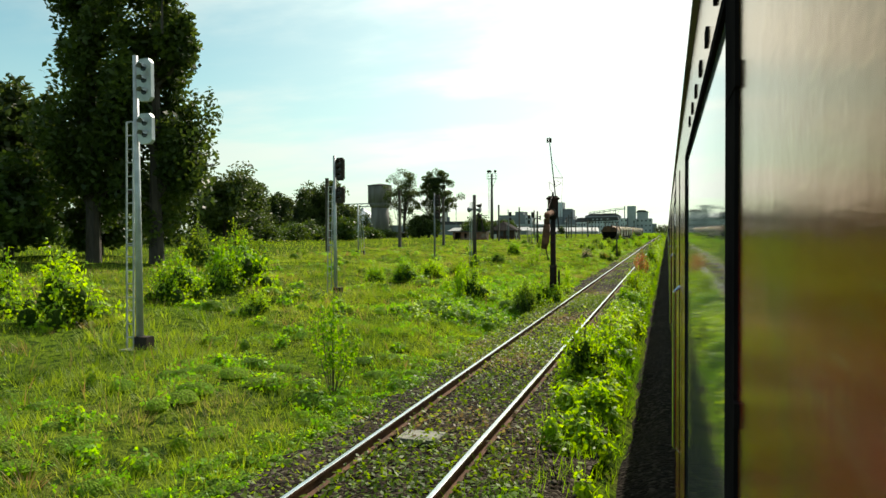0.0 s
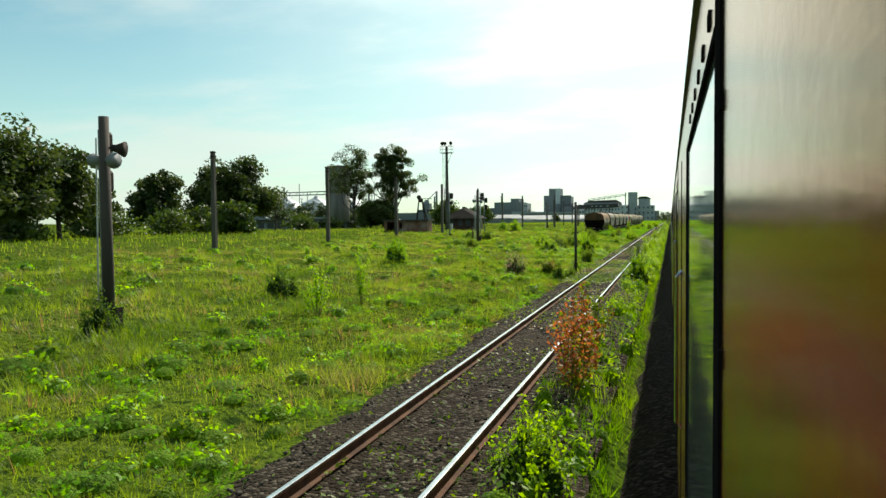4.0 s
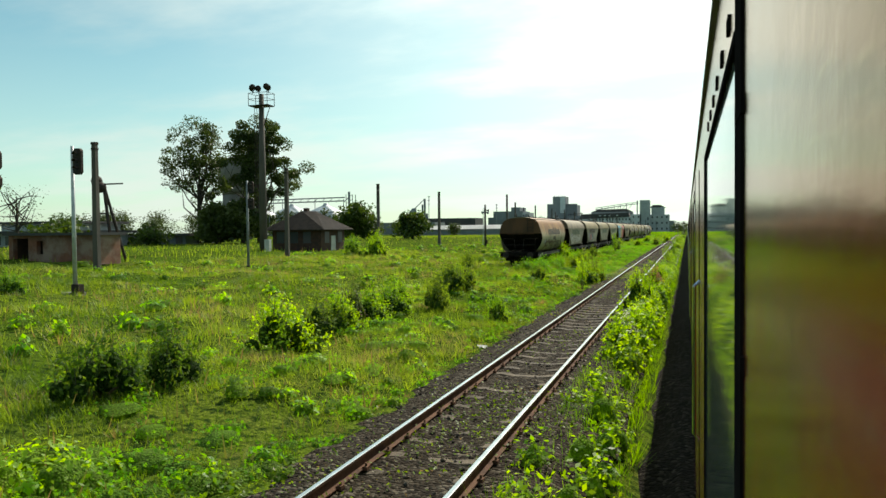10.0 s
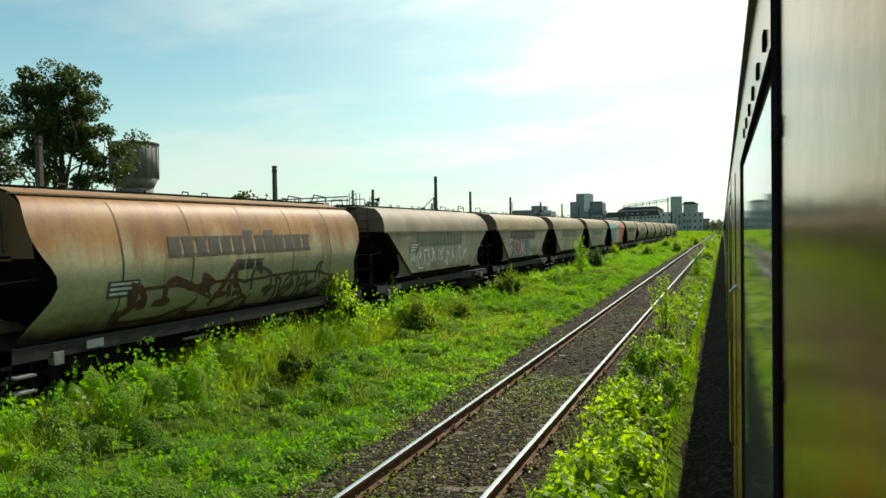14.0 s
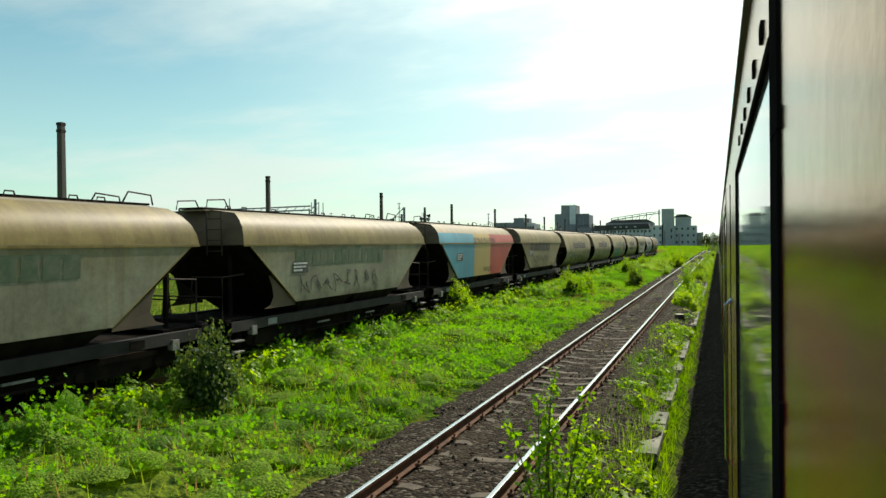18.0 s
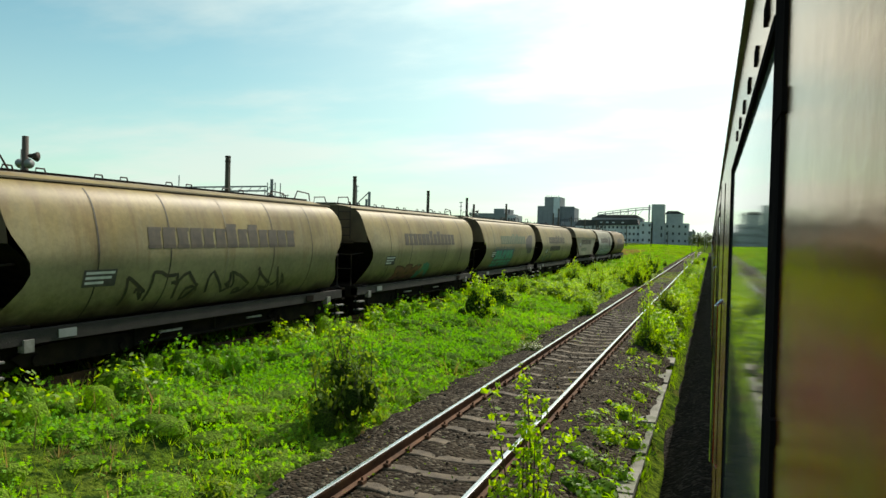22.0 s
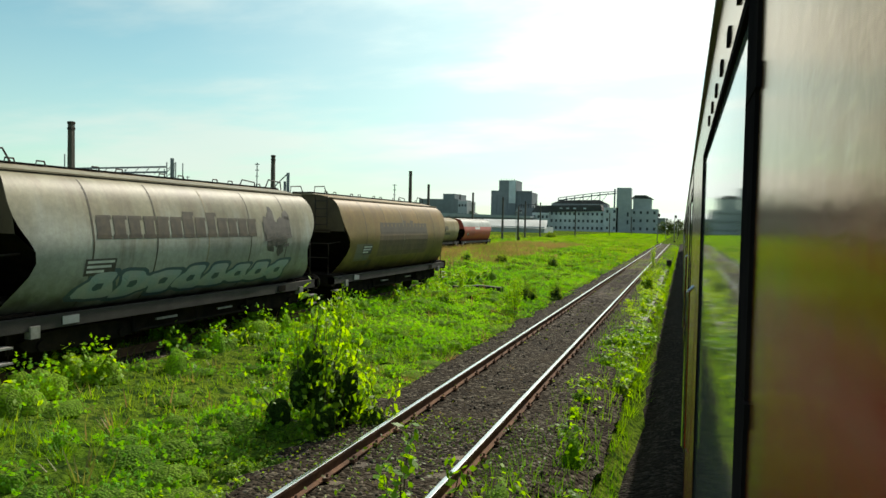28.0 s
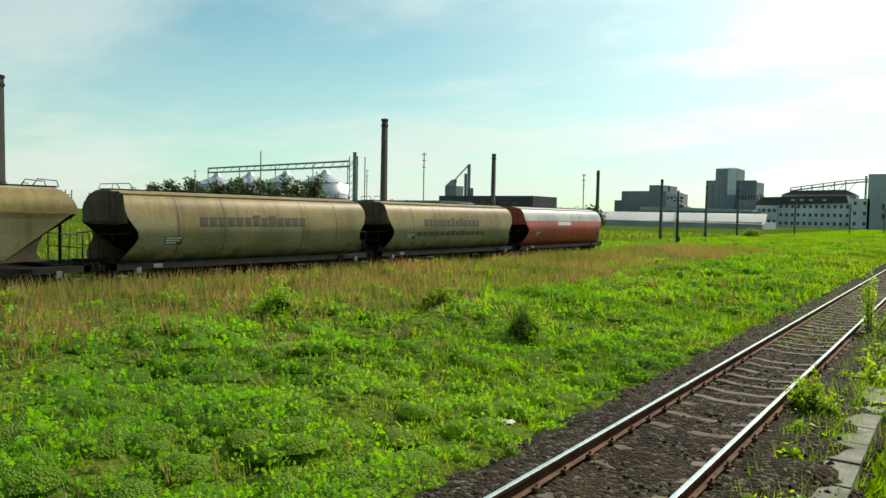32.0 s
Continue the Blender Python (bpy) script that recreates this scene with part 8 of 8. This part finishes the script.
for k, (x, y, h, r, kind) in enumerate(((-8, 232.9, 1.07, 1.07, "b"), (-10.0, 218.3, 1.1, 0.75, "b"), (-1.4, 230, 2.2, 1.03, "b"),)):
    bush(x, y, h, r, kind, k)
for k, (x, y, h, r, kind) in enumerate(((-5.8, 268.7, 1.16, 1, "b"), (-5.9, 272.6, 1.32, 0.92, "b"), (-5.2, 284.2, 1.63, 0.9, "b"), (-10, 270, 0.52, 0.62, "b"),)):
    bush(x, y, h, r, kind, k)
for k, (x, y, h, r, kind) in enumerate(((-10, 111.2, 1.72, 0.86, "d"), (-9.5, 117, 1.08, 0.81, "d"), (-9.3, 105.6, 0.75, 0.54, "d"), (-9.6, 107, 1.28, 0.58, "p"), (-9.9, 123.9, 1.14, 1.03, "d"), (-9.7, 128.5, 1.05, 0.78, "b"), (-9.7, 137, 1.29, 0.97, "d"), (-7.5, 110.8, 0.66, 0.4, "d"), (-5.5, 109.2, 0.92, 0.58, "d"), (-0.8, 104.3, 1.25, 0.81, "b"), (-18.4, 116.1, 1.26, 0.63, "d"), (-22.7, 124.5, 0.83, 0.7, "b"),)):
    bush(x, y, h, r, kind, k)
for k, (x, y, h, r, kind) in enumerate(((-9.7, 124.6, 1.09, 0.79, "b"), (-8.8, 130.6, 1.16, 0.78, "d"), (-9.9, 129.6, 0.95, 0.64, "b"), (-9.7, 135.2, 1.3, 0.81, "d"), (-11.2, 140.9, 0.92, 0.61, "b"), (-10.3, 126.5, 1, 0.45, "p"), (-6, 128.8, 0.86, 0.54, "b"), (-1.6, 137.6, 2.3, 0.9, "b"), (-0, 125.4, 0.82, 0.45, "w"), (-0.5, 126.3, 0.73, 0.4, "w"), (-26.6, 160.2, 1.54, 1.16, "b"), (-13.8, 151.1, 0.99, 0.56, "d"), (-5.3, 148.7, 1.49, 0.5, "d"),)):
    bush(x, y, h, r, kind, k)
for k, (x, y, h, r, kind) in enumerate(((-5.3, 144.1, 1.68, 0.38, "s"), (-13.3, 149.5, 1.23, 0.69, "d"), (-24.8, 160.9, 1.93, 1.03, "b"), (-10.1, 152.1, 0.75, 0.52, "r"), (-8, 159.9, 0.82, 0.55, "d"), (-10, 168.5, 1.24, 0.74, "b"), (-8.3, 170.2, 0.9, 0.64, "d"), (-1.7, 146.3, 0.88, 0.66, "y"), (-0.8, 148.4, 0.97, 0.53, "b"), (-15, 152.9, 0.49, 0.41, "d"),)):
    bush(x, y, h, r, kind, k)
for k, (x, y, h, r, kind) in enumerate(((-9.8, 164.8, 1.65, 0.72, "b"), (-8.4, 166.9, 1, 0.87, "d"), (-9.2, 179.2, 1.26, 0.84, "d"), (-1.5, 169.7, 1.67, 0.64, "s"),)):
    bush(x, y, h, r, kind, k)
for k, (x, y, h, r, kind) in enumerate(((-7.9, 190.3, 2.07, 0.46, "s"), (-8.7, 200.6, 1.38, 0.6, "p"), (-10.0, 229.0, 0.65, 0.4, "b"), (-0.9, 197.2, 2.17, 0.41, "b"), (-11.7, 216.2, 0.87, 0.72, "d"),)):
    bush(x, y, h, r, kind, k)
for k, (x, y, h, r, kind) in enumerate(((-9.6, 216.6, 1.28, 0.71, "b"), (-9.3, 236.9, 1.13, 0.71, "b"), (-7.6, 234.8, 1.19, 0.66, "b"), (-1.2, 232.1, 2.15, 0.96, "b"), (-10.8, 208.8, 1.05, 0.63, "s"),)):
    bush(x, y, h, r, kind, k)
for k, (x, y, h, r, kind) in enumerate(((-8, 231.6, 1.0, 0.70, "b"), (-10.7, 238, 0.76, 0.53, "b"), (-11, 246.4, 1.26, 0.63, "s"), (-5.45, 241.2, 1.5, 0.47, "d"), (-1.4, 230.5, 1.86, 0.93, "b"), (-0.8, 237.8, 1.81, 0.65, "b"), (-8, 234.5, 0.72, 0.48, "d"),)):
    bush(x, y, h, r, kind, k)
for k, (x, y, h, r, kind) in enumerate(((-7.6, 254.9, 1.44, 0.9, "b"), (-8.1, 259.5, 1.07, 0.91, "b"), (-8.3, 264, 0.92, 0.74, "b"), (-4.6, 259.9, 0.74, 0.59, "b"), (-1.5, 260.6, 1.19, 0.67, "r"), (-1.5, 252.2, 0.88, 0.53, "b"), (-0.6, 252.3, 1.76, 0.44, "b"), (-4.5, 249.9, 0.35, 0.47, "w"),)):
    bush(x, y, h, r, kind, k)
for k, (x, y, h, r, kind) in enumerate(((-4.4, 279.6, 1.43, 0.87, "b"), (-5.4, 279.4, 1.3, 0.65, "b"), (-8.7, 280.4, 1.11, 0.81, "b"), (-4.9, 286.5, 1.92, 0.7, "b"), (-8.3, 286.7, 0.97, 0.83, "b"), (-8.3, 277.5, 1.44, 0.59, "b"), (-6.7, 287.1, 0.95, 0.68, "b"),)):
    bush(x, y, h, r, kind, k)
for k, (x, y, h, r, kind) in enumerate(((-7.5, 304.6, 1.29, 0.32, "s"), (-5.5, 314.0, 1.30, 0.40, "s"), (-8.1, 316.1, 0.79, 0.32, "s"),)):
    bush(x, y, h, r, kind, k)
for k, (x, y, h, r, kind) in enumerate(((-1.4, 284.6, 1.53, 0.87, "b"), (-1.5, 279.1, 1.06, 0.77, "b"), (-5.9, 278.5, 0.86, 0.62, "d"), (-0.9, 293.7, 1.76, 0.62, "b"),)):
    bush(x, y, h, r, kind, k)
for k, (x, y, h, r, kind) in enumerate(((-5.1, 299.2, 1.77, 0.77, "b"), (-5.1, 320.3, 0.7, 0.44, "d"),)):
    bush(x, y, h, r, kind, k)
for k, (x, y, h, r, kind) in enumerate(((-5.9, 318.1, 0.85, 0.40, "d"), (-7.6, 312.6, 0.6, 0.5, "b"), (-1.1, 327.2, 0.9, 0.45, "b"),)):
    bush(x, y, h, r, kind, k)
for k, (x, y, h, r, kind) in enumerate(((-12.9, 342.3, 0.65, 0.74, "d"), (-8.6, 339.8, 0.79, 0.59, "d"), (-14.1, 336.9, 0.84, 0.7, "b"), (-25.5, 345.2, 0.73, 0.85, "b"), (-27.9, 448.5, 1.42, 1.9, "d"), (-2, 337.7, 0.71, 0.51, "b"), (-2.1, 347.9, 1.93, 0.53, "b"),)):
    bush(x, y, h, r, kind, k)


# trees
def tree(x, y, h, crown, kind, label, seed, leaf=0.32, n=5200, material=None, trunk=0.3, base=0.22):
    """Tapered trunk with limbs and a crown of leaf clumps with gaps."""
    rr = np.random.default_rng(seed)
    z = gz(x, y)
    t = thing("tree", label, "tree", (x, y, z), 0, "trees round the yard")
    bm = B()
    top = h * (0.93 if kind == "poplar" else 0.72)
    tube(bm, [(0, 0, -0.2), (0.05 * h * rr.normal() * 0.2, 0, h * 0.3), (0, 0.1, top)], [trunk, trunk * 0.75, trunk * 0.15], 8)
    clumps, mid_z = [], 0.30 + base
    nl = 34 if kind == "poplar" else 18 if kind == "airy" else 26
    for k in range(nl):
        a = k * 2.4 + rr.uniform(-0.4, 0.4)
        if kind == "poplar":
            s = rr.uniform(0.05, 0.9)
            st = np.array([0, 0, h * s])
            rad = crown * math.sin(math.pi * min(max(s * 0.86 + 0.12, 0), 1)) ** 0.6 * rr.uniform(0.5, 1.0)
            en = st + np.array([math.cos(a) * rad, math.sin(a) * rad, h * rr.uniform(0.06, 0.16)])
        else:
            s = rr.uniform(0.22, 0.70)
            st = np.array([0, 0, h * s])
            el = rr.uniform(-0.75, 1.3)
            rad = crown * rr.uniform(0.55, 1.0)
            en = np.array([math.cos(a) * rad * math.cos(el), math.sin(a) * rad * math.cos(el), h * mid_z + h * (0.97 - mid_z if el > 0 else mid_z - base - 0.04) * math.sin(el) * rr.uniform(0.8, 1.0)])
        if kind == "airy":
            s = rr.uniform(0.16, 0.45)
            st = np.array([0, 0, h * s])
            el = rr.uniform(-0.15, 1.35)
            en = np.array([math.cos(a) * rad * math.cos(el), math.sin(a) * rad * math.cos(el), h * 0.52 + h * 0.46 * math.sin(el)])
        md = (st + en) / 2 + rr.normal(size=3) * 0.04 * h
        tube(bm, [tuple(st), tuple(md), tuple(en)], [trunk * 0.35, trunk * 0.2, trunk * 0.05], 5)
        if kind == "airy":
            for j in range(5):
                p0 = st + (en - st) * rr.uniform(0.45, 0.95)
                p1 = p0 + rr.normal(size=3) * crown * 0.24 + np.array([0, 0, 0.06 * h])
                tube(bm, [tuple(p0), tuple((p0 + p1) / 2 + rr.normal(size=3) * 0.1), tuple(p1)], [trunk * 0.09, trunk * 0.06, trunk * 0.03], 4)
                clumps.append((p1, rr.uniform(0.10, 0.20)))
            clumps.append((en, rr.uniform(0.10, 0.20)))
            continue
        for f in (0.45, 0.65, 0.82, 0.98):
            p = st + (en - st) * f if f > 0.5 else (st + md) / 2 * 0.3 + md * 0.7
            clumps.append((p + rr.normal(size=3) * 0.05 * crown, rr.uniform(0.17, 0.34)))
    part("trunk", bm, M_bark, t, "dark trunk and limbs")
    pts = []
    per = int(n * 1.2) // len(clumps)
    for p, s in clumps:
        sp = crown * s
        d = rr.normal(size=(per, 3))
        d /= np.linalg.norm(d, axis=1)[:, None]
        pts.append(p + d * (sp * 1.25 * rr.uniform(0.1, 1.0, per) ** 0.45)[:, None] * np.array([1, 1, 1.6 if kind == "poplar" else 0.8]))
    c = np.concatenate(pts)
    c = c[c[:, 2] > h * (0.03 if kind == "poplar" else base)]
    v, q = leaf_quads(c, leaf * (1.11 if kind != "airy" and n > 2000 else 0.75), 0.2)
    raw("crown", v, q, material or M_tree, t, "crown of small dark leaves")


tree(-32.2, 46.8, 25.0, 3.5, "poplar", "tall dark columnar poplar", 1, 0.21, 26000, M_poplar, 0.5)
tree(-36.2, 45.6, 24.0, 3.3, "poplar", "tall dark columnar poplar beside another", 2, 0.21, 24000, M_poplar, 0.5)
tree(-44.5, 46.5, 14.5, 4.6, "round", "broad dark tree beside the poplars", 3, 0.28, 9000, M_tree, 0.35, 0.05)
tree(-49.5, 45.5, 12.0, 4.6, "round", "dark spreading tree at the field edge", 4, 0.32, 5000, M_tree, 0.35, 0.05)
tree(-40.5, 43.0, 7.5, 3.4, "round", "bushy green tree below the poplars", 5, 0.26, 4500, M_hedge, 0.2, 0.02)
tree(-42.0, 52.5, 7.0, 3.2, "round", "round green tree behind the weeds", 6, 0.24, 4200, M_hedge, 0.2, 0.02)
tree(-63.0, 86.0, 9.6, 3.6, "round", "round dark tree at the yard's edge", 7, 0.24, 9000, M_tree, 0.25, 0.1)
tree(-62.5, 104.0, 11.0, 4.6, "round", "round dark tree with a short trunk", 8, 0.24, 11000, M_tree, 0.28, 0.12)
tree(-58.0, 92.4, 11.0, 5.6, "round", "broad dark tree by the yard", 9, 0.26, 11000, M_tree, 0.3, 0.12)
tree(-77.0, 152.0, 12.5, 5.2, "round", "large dark tree west of the yard", 10, 0.28, 12000, M_tree, 0.4, 0.12)
tree(-77.0, 137.0, 10.5, 4.4, "round", "large dark tree in a group", 11, 0.30, 9000, M_tree, 0.4, 0.1)
tree(-84.0, 146.0, 8.5, 3.4, "round", "upright dark tree in the tree row", 12, 0.34, 5000, M_tree, 0.35, 0.15)
tree(-73.2, 156.2, 13.6, 6.2, "round", "large round dark tree with bare trunk", 13, 0.28, 13000, M_tree, 0.4, 0.18)
tree(-69.0, 115.0, 7.5, 3.2, "round", "dark tree beside a larger round one", 14, 0.34, 5500, M_tree, 0.4, 0.15)
tree(-62.8, 202.0, 18.4, 6.3, "airy", "tall airy tree with a broad crown", 15, 0.28, 20000, M_tree, 0.5, 0.12)
tree(-71.2, 198.5, 18.8, 5.8, "airy", "tall open tree with many upright limbs", 16, 0.26, 9000, M_tree, 0.45, 0.2)
tree(-64.5, 200.0, 6.5, 4.0, "round", "tall dark tree between two others", 17, 0.34, 5500, M_tree, 0.45, 0.08)
tree(-66.0, 196.0, 6.5, 4.0, "round", "low dark thicket under tall trees", 18, 0.34, 3000, M_tree, 0.3, 0.02)
tree(-56.0, 222.0, 6.5, 4.5, "round", "low dark thicket beyond the house", 19, 0.32, 3500, M_hedge, 0.3, 0.02)
tree(-49.0, 232.0, 5.6, 3.6, "round", "round bushy tree behind the house", 20, 0.30, 3000, M_hedge, 0.25, 0.02)
tree(-75.4, 170.0, 8.6, 4.2, "round", "nearly bare tree with thin branches", 21, 0.16, 500, M_tree, 0.25, 0.2)
tree(-58.0, 130.0, 4.5, 3.6, "round", "low dark thicket at the yard's edge", 22, 0.3, 2600, M_hedge, 0.2, 0.02)
for k in range(20):
    tree(-310 + 5.4 * k, 520 + 4 * (k % 3), 16.5 + 2.5 * math.sin(k * 2.1), 5.5, "round", "dark tree in a row before the silos", 240 + k, 0.9, 700, M_tree, 0.4, 0.02)
for k, (x, y, h) in enumerate(((-210, 330, 12), (-200, 338, 11), (-190, 330, 12), (-180, 336, 10), (-168, 300, 7), (-150, 320, 7), (-120, 300, 6), (-95, 270, 5), (-70, 260, 5), (-58, 250, 5), (-238, 330, 11), (-228, 330, 12), (-218, 332, 12), (-208, 330, 11), (-140, 250, 7), (-6, 600, 7), (-2, 640, 8), (8, 620, 8), (-100, 415, 6), (-65, 470, 5))):
    tree(x, y, h, h * 0.62, "round", "distant dark tree on the horizon", 70 + k, 0.5, 900, M_tree, 0.25, 0.02)

for k in range(13):
    tree(-67 - 4 * math.sin(k * 2.9), 62 + 6.2 * k, 3.0 + 0.9 * math.sin(k * 1.9), 3.6, "round", "low dark thicket behind the meadow", 160 + k, 0.40, 800, M_hedge, 0.15, 0.02)
for k in range(15):
    tree(-74 - 7 * math.sin(k * 1.7), 92 + 7.5 * k, 3.2 + 1.2 * math.sin(k * 2.3), 3.4, "round", "low dark thicket along the yard's edge", 120 + k, 0.42, 700, M_hedge, 0.15, 0.02)

# ---------------------------------------------------------------- sleepers, laid last
n_all = int((TRACK_Y1 - TRACK_Y0) / SLEEPER)
ys_all = [TRACK_Y0 + 0.3 + SLEEPER * k for k in range(n_all)]
near = [y for y in ys_all if 112 <= y <= 163 or 185 <= y <= 262 or 270 <= y <= 342][:300]
near_set = set(near)

rs = random.Random(11)
for y in near:
    ob = new("sleeper", sl_me)
    ob.matrix_basis = pose(TC + rs.uniform(-0.02, 0.02), y + rs.uniform(-0.03, 0.03), -0.180 - 0.030 * (0.5 + 0.5 * math.sin(y * 0.31 + 1.3 * math.sin(y * 0.11))) * (0.4 if y < 290 else 1.0) - (0.0 if 120 < y < 135 or 203 < y < 217 or 228 < y < 292 or y > 321 else 0.022) + rs.uniform(-0.010, 0.004), 0, 0, rs.uniform(-1.0, 1.0))
    ob.parent = track
rest = [y for y in ys_all if y not in near_set]
vv, ff = [], []
for k, y in enumerate(rest):
    for f in sl_f:
        ff.append([i + k * len(sl_v) for i in f])
    vv += (sl_v + np.array([TC, y, -0.182 if y > 343 else -0.225])).tolist()
me = bpy.data.meshes.new("far_sleepers")
me.from_pydata(vv, [], ff)
me.materials.append(M_sleeper)
ob = new("far_sleepers", me)
ob.parent = track
tagged(ob, "more concrete sleepers", "", "", "stuff")
cb = B()
for y in near[::1]:
    for x in (RAIL_L, RAIL_R):
        clip_boxes(cb, x, y, -0.17)
cm = part("rail_fastenings", cb, M_railside, track)
tagged(cm, "rusty rail clips and bolts", "", "", "stuff")
